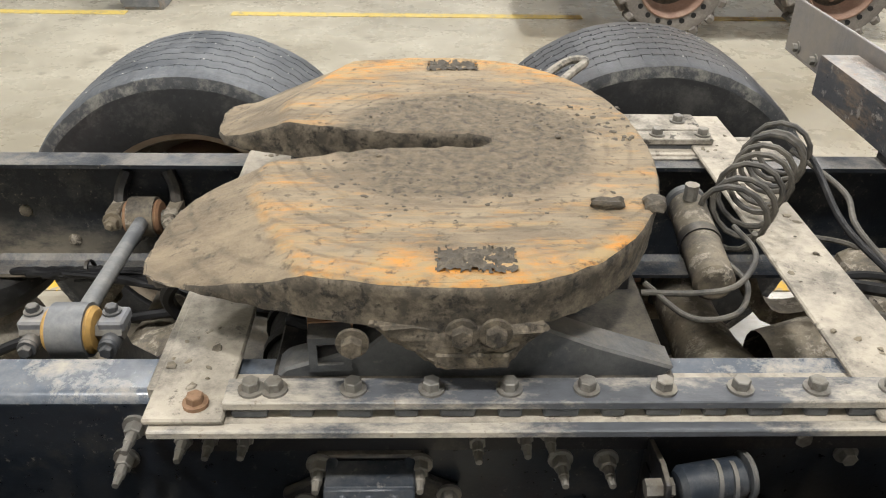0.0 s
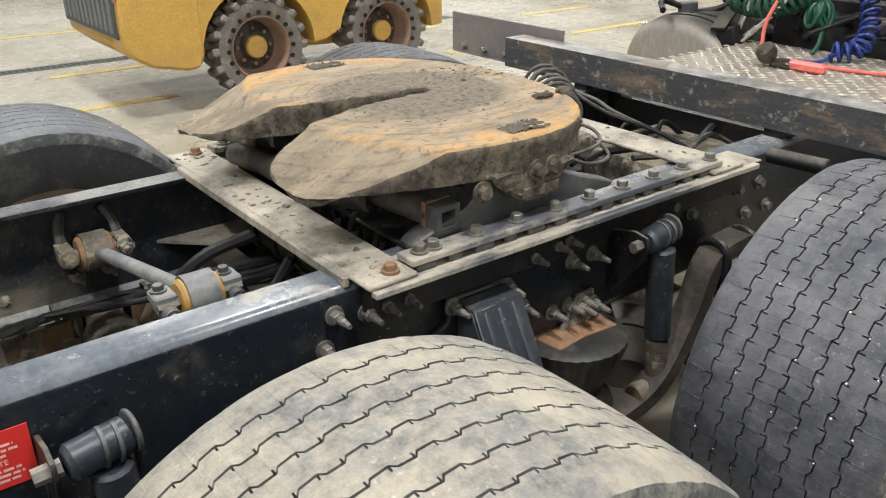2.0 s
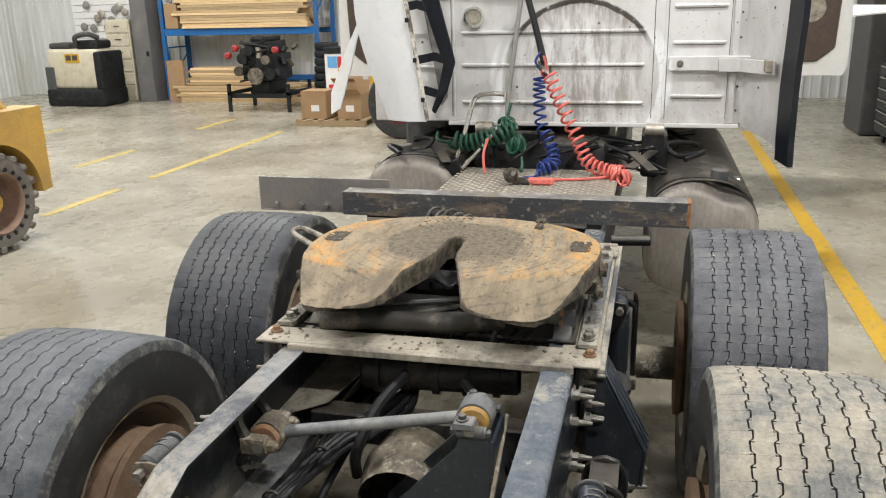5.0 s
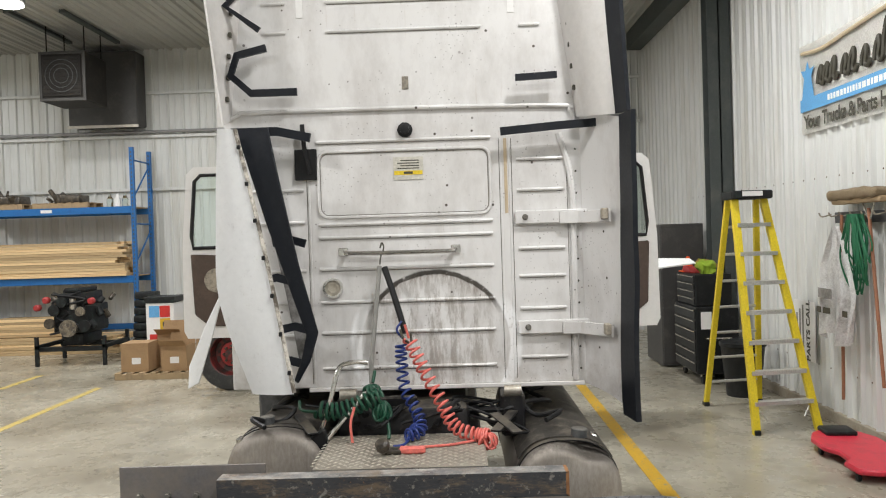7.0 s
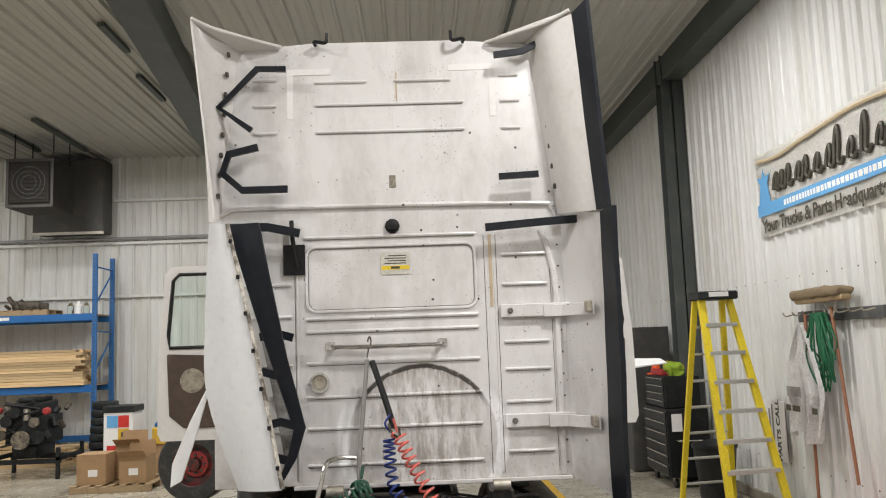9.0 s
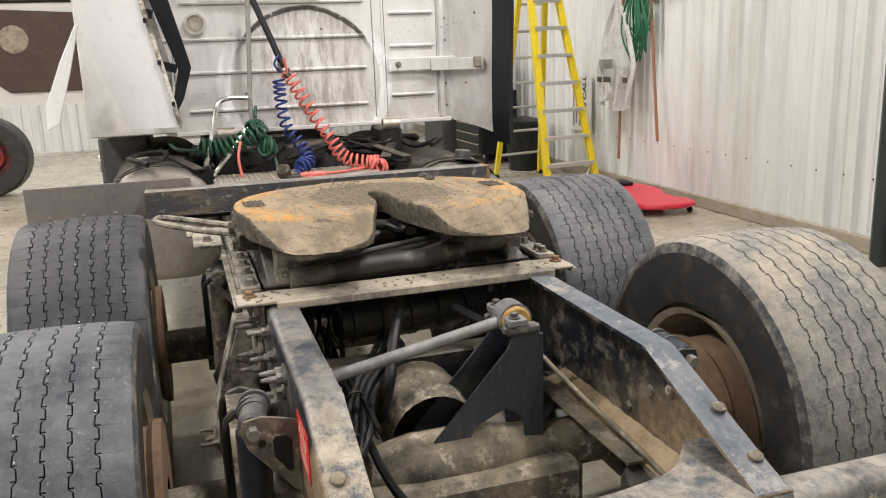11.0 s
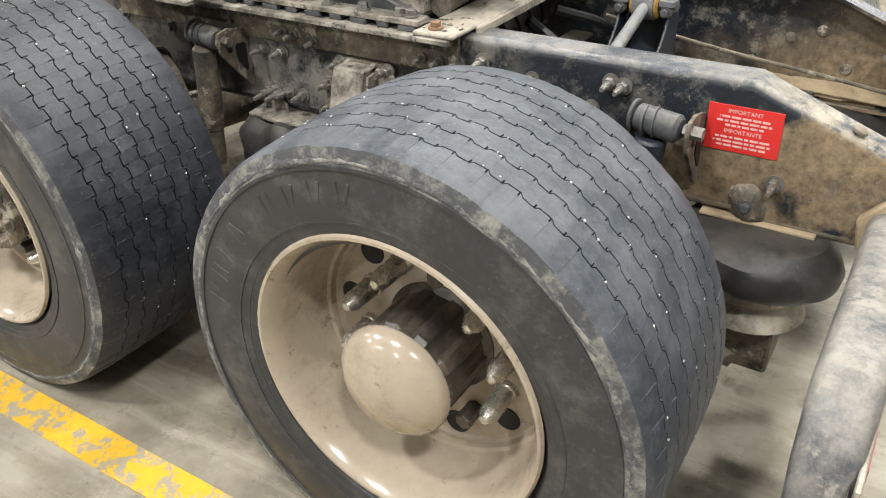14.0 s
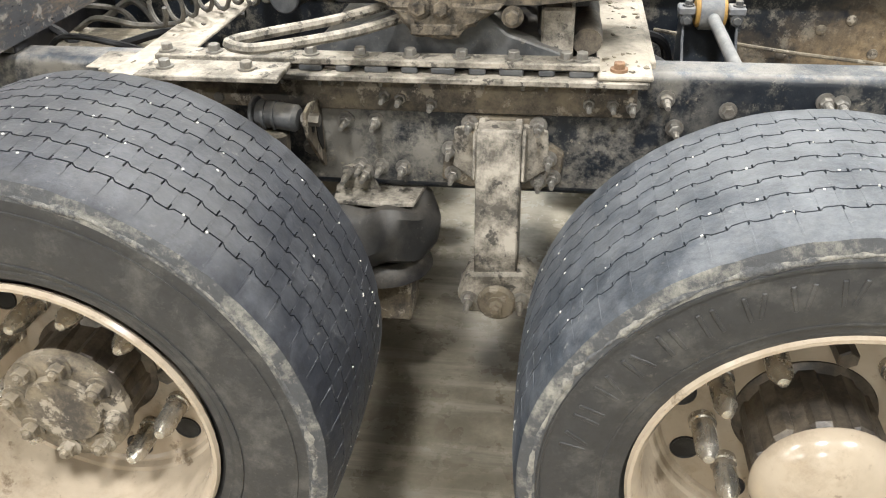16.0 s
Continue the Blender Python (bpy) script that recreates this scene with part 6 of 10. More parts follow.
def tank(side, x0, x1, y, z, hw, hh):
    """A fuel tank of rounded-square section lying along the frame."""
    n, bm, rings = 56, bmesh.new(), []

    def section(t, k):
        c, q = math.cos(t), math.sin(t)
        e = 0.80 if q > 0 else 0.52      # domed above, squarer below
        return y + k * hw * math.copysign(abs(c) ** e, c), z + k * hh * math.copysign(abs(q) ** e, q)

    def band(xa, xb, lift, t0, t1, steps=24):
        """A sheet lying on the tank's skin, between two angles of its section."""
        b, rows = bmesh.new(), []
        for i in range(steps + 1):
            t = t0 + (t1 - t0) * i / steps
            rows.append([b.verts.new((x, *section(t, k))) for x, k in ((xa, 1.0), (xa, 1 + lift), (xb, 1 + lift), (xb, 1.0))])
        for p, q in zip(rows, rows[1:]):
            for i in range(4):
                b.faces.new((p[i], p[(i + 1) % 4], q[(i + 1) % 4], q[i]))
        b.faces.new(rows[0]), b.faces.new(rows[-1])
        return b
    for a, k in ((0.0, 0.0), (0.0, 0.80), (0.008, 0.90), (0.022, 0.965), (0.05, 1.0), (0.06, 1.006), (0.075, 1.0), (0.3, 1.0), (0.7, 1.0), (x1 - x0 - 0.04, 1.0), (x1 - x0, 0.85), (x1 - x0, 0.0)):
        row = []
        for i in range(n):
            row.append(bm.verts.new((x0 + a, *section(2 * math.pi * i / n, k))))
        rings.append(row)
    for p, q in zip(rings, rings[1:]):
        for i in range(n):
            bm.faces.new((p[i], p[(i + 1) % n], q[(i + 1) % n], q[i]))
    bmesh.ops.remove_doubles(bm, verts=bm.verts[:], dist=0.0005)
    for v in bm.verts:
        if side < 0:      # a deep dent on the upper shoulder
            d = (v.co - Vector((x0 + 0.05, y - 0.12, z + hh))).length
            v.co -= Vector((-0.01, -0.02, 0.06)) * math.exp(-(d / 0.10) ** 2)
        v.co += noise.noise_vector(v.co * 4) * 0.004
    t = part("fuel_tank", bm, M_tank, truck, "dull dented aluminium fuel tank with a dirty top")
    part("grimy_cover", rough_up(band(x0 + 0.17, x1 - 0.3, 0.03, 0.55, math.pi - 0.55), 0.008, 9), M_tankgrime, t, "oily black dirt caked over the top")
    for x in (x0 + 0.10, x1 - 0.4):
        part("tank_strap", band(x, x + 0.05, 0.02, -0.9, math.pi + 0.9, 40), M_black, t)
    part("filler_cap", rod((x0 + 0.2, y + side * 0.08, z + hh * 0.97), (x0 + 0.2, y + side * 0.085, z + hh + 0.045), 0.045, 20, chamfer=0.006), M_castgrey, t)


tank(1, 2.08, 4.2, 0.735, 0.72, 0.295, 0.31)
tank(-1, 1.80, 4.2, -0.87, 0.69, 0.28, 0.29)
M_treadlug = surface("bright_worn_lugs", (0.52, 0.48, 0.41), 0.35, 0.5, second=(0.45, 0.4, 0.32), second_scale=9.0)
catwalk = empty("catwalk")
catwalk.parent = truck
deck = part("tread_plate", box(1.60, 2.28, -0.44, 0.44, 0.940, 0.946, 0.002), M_tread, catwalk, "worn aluminium tread plate")
bm = bmesh.new()
for i in range(22):
    for j in range(16):
        m = pose(1.625 + 0.03 * i, -0.42 + 0.056 * j + 0.028 * (i % 2), 0.9465, 0, 0, 45 if (i + j) % 2 else -45)
        v = [bm.verts.new(m @ Vector(p)) for p in ((-0.019, 0, 0), (0, -0.0075, 0), (0.019, 0, 0), (0, 0.0075, 0), (0, 0, 0.006))]
        for a, b in ((0, 1), (1, 2), (2, 3), (3, 0)):
            bm.faces.new((v[a], v[b], v[4]))
tagged(part("tread_lug", bm, M_treadlug, deck), kind="stuff")
part("catwalk_edge", box(1.578, 1.60, -0.44, 0.44, RAIL_TOP + 0.002, 0.944, 0.002), M_black, catwalk)
part("catwalk_leg", box(1.64, 1.70, -0.40, 0.40, RAIL_TOP + 0.001, 0.94, 0.002), M_black, catwalk)
part("catwalk_leg", box(2.18, 2.24, -0.40, 0.40, RAIL_TOP + 0.001, 0.94, 0.002), M_black, catwalk)

# the pale up-facing coat also puts the top face's lamp shine into colour
M_beam = surface("rusty_black_beam", (0.062, 0.064, 0.070), 0.3, second=(0.19, 0.145, 0.105), second_at=(0.50, 0.62), second_scale=9.0, stretch=(1, 0.5, 2.2), chips=(0.27, 0.25, 0.225), chips_at=(0.57, 0.62), chip_scale=26.0, dust=(0.45, 0.43, 0.40), dust_amount=0.75, bump=0.4, spatter=(0.36, 0.18, 0.08), spatter_amount=0.7, dust_scale=9.0)
M_beam_end = surface("orange_rust_edge", (0.32, 0.15, 0.06), 0.85, second=(0.15, 0.07, 0.04), second_scale=20.0)
beam = empty("steel_beam", "rusty black square steel tube laid across the frame rails", "beam")
bm = bmesh.new()
for x0, x1, z0, z1 in ((1.11, 1.21, 0.940, 0.947), (1.11, 1.21, 1.041, 1.048), (1.11, 1.117, 0.947, 1.041), (1.203, 1.21, 0.947, 1.041)):
    box(x0, x1, -0.775, 0.772, z0, z1, 0.0, bm)
part("tube", bm, M_beam, beam)
for x0, x1, z0, z1 in ((1.11, 1.21, 0.939, 0.948), (1.11, 1.21, 1.040, 1.049), (1.1095, 1.1175, 0.947, 1.041), (1.2025, 1.2105, 0.947, 1.041)):
    part("rusty_end", box(x0, x1, -0.779, -0.764, z0, z1, 0.001), M_beam_end, beam)
for s in (1, -1):
    part("spacer", box(1.12, 1.20, s * 0.38 - 0.03, s * 0.38 + 0.03, RAIL_TOP, 0.940, 0.002), M_black, beam)
M_plate = surface("scuffed_dark_plate", (0.16, 0.15, 0.15), 0.34, second=(0.22, 0.19, 0.16), second_at=(0.42, 0.66), second_scale=4.0, bump=0.1)
fender_plate = empty("steel_plate", "scuffed dark steel plate standing on edge behind the beam", "plate")
part("web", box(1.225, 1.235, 0.58, 1.25, 0.925, 1.085, 0.002), M_plate, fender_plate)
part("foot", box(1.225, 1.30, 0.58, 1.25, 0.917, 0.925, 0.002), M_plate, fender_plate)
part("arm", box(1.23, 1.30, 0.42, 0.70, 0.899, 0.917, 0.002), M_black, fender_plate)
for k in range(5):
    piece("bolt", ME_bolt, fender_plate, pose(1.225, 0.64 + 0.13 * k, 0.95, 0, -90, 0))


# ---------------------------------------------------------------- axles, suspension and what hangs on the frame
def axle(x):
    bm = lathe([(-0.74, 0.0), (-0.74, 0.065), (-0.3, 0.07), (-0.2, 0.08), (-0.1, 0.10), (0.1, 0.10), (0.2, 0.08), (0.3, 0.07), (0.74, 0.065), (0.74, 0.0)], (x, 0, HUB_Z - 0.03), (0, 1, 0), 24)
    lathe([(0.05, 0.12), (0.16, 0.14), (0.2, 0.13), (0.33, 0.12), (0.36, 0.07), (0.42, 0.065), (0.42, 0)], (x, 0.02, HUB_Z + 0.03), (1, 0, 0.12), 24, bm)
    part("drive_axle", bm, M_mudsteel, truck, "mud-coated drive axle housing")


axle(AX_REAR)
axle(AX_FRONT)


M_bracketblue = surface("scuffed_blue_black_plate", (0.022, 0.028, 0.037), 0.4, second=(0.085, 0.085, 0.085), second_at=(0.5, 0.7), second_scale=9.0, stretch=(1, 1, 0.5), bump=0.2, spatter=(0.3, 0.28, 0.24), spatter_amount=0.6)


def shock(x, s, lean=0.02):
    """A damper from a bracket on the rail down to the axle seat."""
    y = s * 0.525
    sh = empty("shock_absorber")
    sh.parent = truck
    sh["label"] = "black tube damper on a drilled bracket"
    part("upper_eye", rod((x + 0.06, y - s * 0.015, 0.834), (x - 0.04, y - s * 0.0, 0.828), 0.030, 20, chamfer=0.008), M_castgrey if s > 0 else M_bracketblue, sh)
    for dx in (0.012, 0.034):
        part("collar", ring((x + dx, y - s * 0.006, 0.8315), (x + dx + 0.006, y - s * 0.006, 0.8315), 0.026, 0.0325, 20), M_castgrey, sh)
    part("end_disc", rod((x + 0.058, y - s * 0.015, 0.834), (x + 0.066, y - s * 0.016, 0.834), 0.036, 20, chamfer=0.002), M_castgrey, sh)
    part("strap", prism([(y - s * 0.030, 0.83), (y + s * 0.012, 0.83), (y + s * 0.006, 0.775), (y - s * 0.006, 0.755), (y - s * 0.014, 0.775)], "x", x + 0.060, x + 0.065), M_black, sh)
    part("pin", rod((x - 0.045, y, 0.828), (x - 0.085, y, 0.826), 0.014, 6), M_bolt, sh)
    part("dust_tube", rod((x + 0.02, y, 0.80), (x + 0.02 + lean, y, 0.55), 0.033, 24, chamfer=0.006), M_mudsteel if (s > 0 and x > 0) else M_bracketblue, sh)
    part("body_tube", rod((x + 0.02 + lean, y, 0.553), (x + 0.02 + lean * 1.5, y, 0.43), 0.028, 24, chamfer=0.004), M_mudsteel, sh)
    part("lower_eye", rod((x + 0.05, y, 0.40), (x - 0.03, y, 0.40), 0.03, 16, chamfer=0.004), M_mudsteel, sh)
    # bracket: a drilled plate leaning off the rail
    plate = prism([(s * 0.432, 0.675), (s * 0.445, 0.678), (y + 0.012 * s, 0.785), (y + 0.026 * s, 0.825), (y + 0.018 * s, 0.85), (y - 0.02 * s, 0.856), (s * 0.445, 0.842), (s * 0.432, 0.835)], "x", x - 0.062, x - 0.054, bevel=0.001)
    part("bracket", plate, M_mudsteel if s > 0 else M_black, sh, "drilled steel bracket with a tan coat of dirt")
    part("bracket_hole", prism([(s * 0.448, 0.728), (s * 0.456, 0.724), (s * 0.484, 0.762), (s * 0.486, 0.80), (s * 0.480, 0.808), (s * 0.455, 0.806), (s * 0.448, 0.798)], "x", x - 0.0645, x - 0.0515), M_rubber, sh)
    part("bracket_hole", rod((x - 0.0645, s * 0.508, 0.797), (x - 0.0515, s * 0.508, 0.797), 0.008, 10), M_rubber, sh)
    return sh


for s in (1, -1):
    shock(-0.84, s)
    shock(0.448, s)


def air_spring(x, s):
    y = s * 0.44
    a = empty("air_spring")
    a.parent = truck
    a["label"] = "folded black rubber air spring"
    bm = lathe([(0.0, 0.0), (0.0, 0.08), (0.01, 0.10), (0.03, 0.128), (0.065, 0.138), (0.10, 0.134), (0.135, 0.118), (0.15, 0.10), (0.155, 0)], (x, y, 0.455), (0, 0, 1), 40)
    for v in bm.verts:
        d = v.co - Vector((x, y, 0.53))
        a_ = math.atan2(d.y, d.x)
        k = 1 + 0.05 * math.sin(3 * a_ + 9 * d.z) + 0.03 * math.sin(7 * a_ + 20 * d.z)
        if s > 0 and x > 0:      # this one has sagged and folded
            k += 0.07 * math.sin(2 * a_ + 30 * d.z) + 0.045 * math.sin(5 * a_ - 55 * d.z)
            v.co.z += 0.012 * math.sin(4 * a_)
        v.co.x, v.co.y = x + d.x * k, y + d.y * k
    if x < 0:      # let down, its bag bulging out below the rail
        bm.free()
        bm = lathe([(0.0, 0.0), (0.0, 0.09), (0.015, 0.125), (0.04, 0.150), (0.07, 0.158), (0.10, 0.148), (0.12, 0.12), (0.125, 0)], (x, y, 0.488), (0, 0, 1), 48)
        for v in bm.verts:
            d = v.co - Vector((x, y, 0.53))
            v.co.x = x + d.x * 1.12 + 0.006 * math.sin(30 * d.z + 5 * d.y)
            v.co.z += 0.10 * d.x * (v.co.z < 0.6) + 0.010 * noise.noise(v.co * 9)
    if s < 0 and x > 0:
        bm.free()
        bm = lathe([(0.0, 0.0), (0.0, 0.065), (0.02, 0.085), (0.08, 0.115), (0.13, 0.135), (0.155, 0.138), (0.165, 0.12), (0.165, 0)], (x, y, 0.45), (0, 0, 1), 120)
        for v in bm.verts:
            d = Vector((v.co.x - x, v.co.y - y))
            k = 1 + 0.012 * math.sin(30 * math.atan2(d.y, d.x))
            v.co.x, v.co.y = x + d.x * k, y + d.y * k
    part("bellows", bm, M_bellows, a, "sagging wrinkled rubber bellows")
    if x < 0:
        part("top_plate", box(x - 0.10, x + 0.14, *sorted((s * 0.36, s * 0.445)), 0.609, 0.6175, 0.002), M_mudledge, a, "clamp plate under caked mud")
        boss = rough_up(lathe([(-0.006, 0.0), (-0.006, 0.05), (0.004, 0.042), (0.014, 0.024), (0.018, 0.0)], (x + 0.045, s * 0.431, 0.652), (0, s, 0), 18), 0.014, 24)
        part("mud_boss", boss, M_mudsteel, a, "bolt head buried in tan mud")
        bolts(a, ME_bolt_dim, [(x + 0.045, s * 0.446, 0.652)], OUT_L if s > 0 else OUT_R)
    else:
        part("top_plate", prism([(x - 0.11, s * 0.36), (x + 0.12, s * 0.36), (x + 0.10, s * 0.50), (x, s * (0.51 if s > 0 else 0.49)), (x - 0.09, s * 0.50)], "z", 0.608, 0.618, bevel=0.002), M_mudplate if s > 0 else M_rust, a, "dusty clamp plate")
        part("mount_ear", prism([(x - 0.0, 0.615), (x + 0.09, 0.615), (x + 0.075, 0.68), (x + 0.03, 0.68)] if s > 0 else [(x - 0.03, 0.615), (x + 0.10, 0.615), (x + 0.075, 0.70), (x + 0.02, 0.70)], "y", *sorted((s * 0.431, s * 0.441)), bevel=0.002), M_mudplate, a)
        bolts(a, ME_stud, [(x + 0.03, s * 0.441, 0.665), (x + 0.075, s * 0.441, 0.66)], OUT_L if s > 0 else OUT_R)
    part("piston", lathe([(0.0, 0.0), (0.0, 0.085), (0.015, 0.118), (0.035, 0.112), (0.06, 0.09), (0.06 if x > 0 else 0.10, 0.088), (0.06 if x > 0 else 0.10, 0)], (x, y, 0.40), (0, 0, 1), 32), M_dusty if (s > 0 and x < 0) else M_black, a)
    part("seat", box(x - 0.07, x + 0.07, y - 0.06, y + 0.06, 0.28, 0.40, 0.006), M_mudsteel, a)
    return a


for s in (1, -1):
    air_spring(0.26, s)
    air_spring(-1.06, s)


def hanger(x, s):
    """The cast hanger bolted to the rail, between the two axles."""
    h = empty("suspension_hanger")
    h.parent = truck
    h["label"] = "cast spring hanger bolted to the rail with long studs"
    coat = M_mudplate if s > 0 else M_bracketblue
    far = 0.0 if s > 0 else 0.055      # how much further its foot stands out
    y0 = s * 0.431
    back = [(x - 0.145, 0.655), (x - 0.075, 0.64), (x + 0.06, 0.64), (x + 0.12, 0.66), (x + 0.115, 0.74), (x + 0.07, 0.765), (x + 0.06, 0.815), (x - 0.10, 0.815), (x - 0.105, 0.765), (x - 0.155, 0.735)]
    bm = prism(back, "y", *sorted((y0, s * 0.449)), bevel=0.004)
    part("flange", rough_up(bm, 0.002, 20), M_mudsteel if s > 0 else M_black, h)
    left, right = (x - 0.062, x + 0.034) if s > 0 else (x - 0.083, x + 0.048)
    for wx in (left + 0.008, right - 0.008):
        pts = [(s * 0.449, 0.815), (s * 0.50, 0.80), (s * (0.57 + far), 0.55), (s * (0.56 + far), 0.43), (s * 0.46, 0.43), (s * 0.449, 0.6)]
        part("cheek", prism(pts, "x", wx - 0.008, wx + 0.008, bevel=0.003), coat, h)
    part("cap", box(left, right, *sorted((s * 0.449, s * 0.505)), 0.797, 0.809, 0.003), coat, h)
    bm = bmesh.new()
    pts = [(s * 0.497, 0.805), (s * 0.507, 0.808), (s * (0.582 + far), 0.55), (s * (0.572 + far), 0.435), (s * (0.562 + far), 0.435), (s * (0.570 + far), 0.55)]
    prism(pts, "x", left, right, bm, bevel=0.003)
    if s > 0:
        for gx, d in ((left, -1), (right, 1)):
            part("gusset", prism([(s * 0.449, 0.80), (s * 0.50, 0.795), (s * 0.53, 0.70), (s * 0.449, 0.66)], "x", *sorted((gx + d * 0.001, gx + d * 0.009)), bevel=0.002), coat, h)
            part("gusset_foot", prism([(gx, 0.805), (gx + d * 0.055, 0.79), (gx + d * 0.06, 0.70), (gx, 0.655)], "y", 0.449, 0.461, bevel=0.003), coat, h)
    part("face", rough_up(bm, 0.002, 25) if s > 0 else bm, coat, h, "rounded hanger face with grey dust")
    part("pivot_block", rough_up(prism([(x - 0.11, 0.40), (x + 0.05, 0.38), (x + 0.075, 0.43), (x + 0.05, 0.49), (x - 0.08, 0.50), (x - 0.115, 0.46)], "y", *sorted((s * 0.50, s * 0.585)), bevel=0.008), 0.003, 25), coat, h)
    bolts(h, ME_stud, [(x - 0.075, s * 0.585, 0.43), (x + 0.045, s * 0.585, 0.425)], OUT_L if s > 0 else OUT_R)
    for rx in (x - 0.055, x - 0.018, x + 0.02) if s < 0 else ():
        part("face_rib", prism([(s * 0.503, 0.80), (s * 0.513, 0.80), (s * (0.588 + far), 0.555), (s * (0.572 + far), 0.555)], "x", rx - 0.006, rx + 0.006, bevel=0.002), coat, h)
    part("pivot_bush", rod((x - 0.02, s * 0.44, 0.42), (x - 0.02, s * 0.60, 0.42), 0.045, 20, chamfer=0.006), M_mudsteel, h)
    turn = OUT_L if s > 0 else OUT_R
    bolts(h, ME_stud, [(x + 0.055, s * 0.449, 0.80), (x + 0.10, s * 0.449, 0.735), (x + 0.095, s * 0.449, 0.675), (x - 0.12, s * 0.449, 0.72), (x - 0.13, s * 0.449, 0.675), (x - 0.095, s * 0.449, 0.80), (x - 0.10, s * 0.449, 0.665)], turn)
    bolts(h, ME_bolt_flange, [(x - 0.02, s * 0.60, 0.42)], turn)
    return h


for s in (1, -1):
    hanger(-0.01, s)


M_springdark = surface("brown_black_spring_steel", (0.040, 0.035, 0.029), 0.6, second=(0.11, 0.092, 0.07), second_at=(0.45, 0.66), second_scale=7.0, bump=0.4, spatter=(0.2, 0.17, 0.13))


def trailing_beam(s, xa, xb, xc):
    """A curved spring beam clamped over the axle by two bent straps."""
    y = s * 0.53
    beam_ = empty("spring_beam")
    beam_.parent = truck
    beam_["label"] = "curved steel spring beam with clamp bolts"
    bm = bmesh.new()
    path = smooth_path([(xa, y, 0.42), (xa * 0.55 + xb * 0.45, y, 0.40), (xb + (xa - xb) * 0.22, y, 0.70), (xb, y, 0.735), (xb - (xa - xb) * 0.16, y, 0.70), (xb - (xa - xb) * 0.29, y, 0.56), (xb * 0.42 + xc * 0.58, y, 0.40), (xc, y * 0.88, 0.29)], 6)
    rings = []
    for k, p in enumerate(path):
        d = (path[min(k + 1, len(path) - 1)] - path[max(k - 1, 0)]).normalized()
        n = Vector((-d.z, 0, d.x))
        rings.append([bm.verts.new(p + n * u + Vector((0, v, 0))) for u, v in ((0.022, 0.035), (0.022, -0.035), (-0.022, -0.035), (-0.022, 0.035))])
    for a, b in zip(rings, rings[1:]):
        for k in range(4):
            bm.faces.new((a[k], a[(k + 1) % 4], b[(k + 1) % 4], b[k]))
    bm.faces.new(rings[0]), bm.faces.new(rings[-1])
    bmesh.ops.bevel(bm, geom=[e for e in bm.edges if e.calc_face_angle(0) > 0.6], offset=0.004, segments=1, affect="EDGES")
    part("beam", bm, M_mudsteel if s > 0 else M_springdark, beam_)
    for dx in (-0.06, 0.06):
        pts = [(xb + dx, y - 0.045, 0.42)] + [(xb + dx, y - 0.045 * math.cos(a), 0.715 + 0.05 * math.sin(a)) for a in (0, 0.5, 1.0, 1.57, 2.1, 2.6, 3.14)] + [(xb + dx, y + 0.045, 0.42)]
        part("clamp_bolt", hose(pts, 0.011, 8, curved=False), M_black, beam_)
    part("axle_seat", box(xb - 0.1, xb + 0.1, y - 0.06, y + 0.06, 0.40, 0.45, 0.005), M_mudsteel, beam_)


for x, y, z in ((0.52, -0.40, 0.46), (-0.36, -0.40, 0.45)):
    c = part("brake_chamber", lathe([(-0.10, 0.0), (-0.10, 0.07), (-0.08, 0.085), (-0.005, 0.088), (-0.005, 0.098), (0.012, 0.098), (0.012, 0.088), (0.07, 0.085), (0.10, 0.06), (0.105, 0.0)], (x, y, z), (0.55, 0.5, 0.35), 28), M_black, truck, "black clamped brake chamber")
    part("air_line", hose([(x - 0.05, y - 0.02, z + 0.05), (x - 0.08, y, z + 0.14), (x - 0.02, y + 0.08, z + 0.2), (x + 0.1, y + 0.12, z + 0.22)], 0.009, 8), M_rubber, c)
for s in (1, -1):
    trailing_beam(s, -0.06, AX_REAR, -1.06)
    trailing_beam(s, 1.22, AX_FRONT, 0.26)


M_rodgrey = surface("worn_grey_rod_paint", (0.12, 0.125, 0.132), 0.5, second=(0.26, 0.255, 0.24), second_at=(0.45, 0.7), second_scale=9.0, bump=0.1, spatter=(0.08, 0.07, 0.06))
M_bracketgrey = surface("pale_grey_block", (0.15, 0.155, 0.165), 0.5, second=(0.15, 0.145, 0.135), second_at=(0.5, 0.75), second_scale=20.0, dust=DUST, dust_amount=0.3)


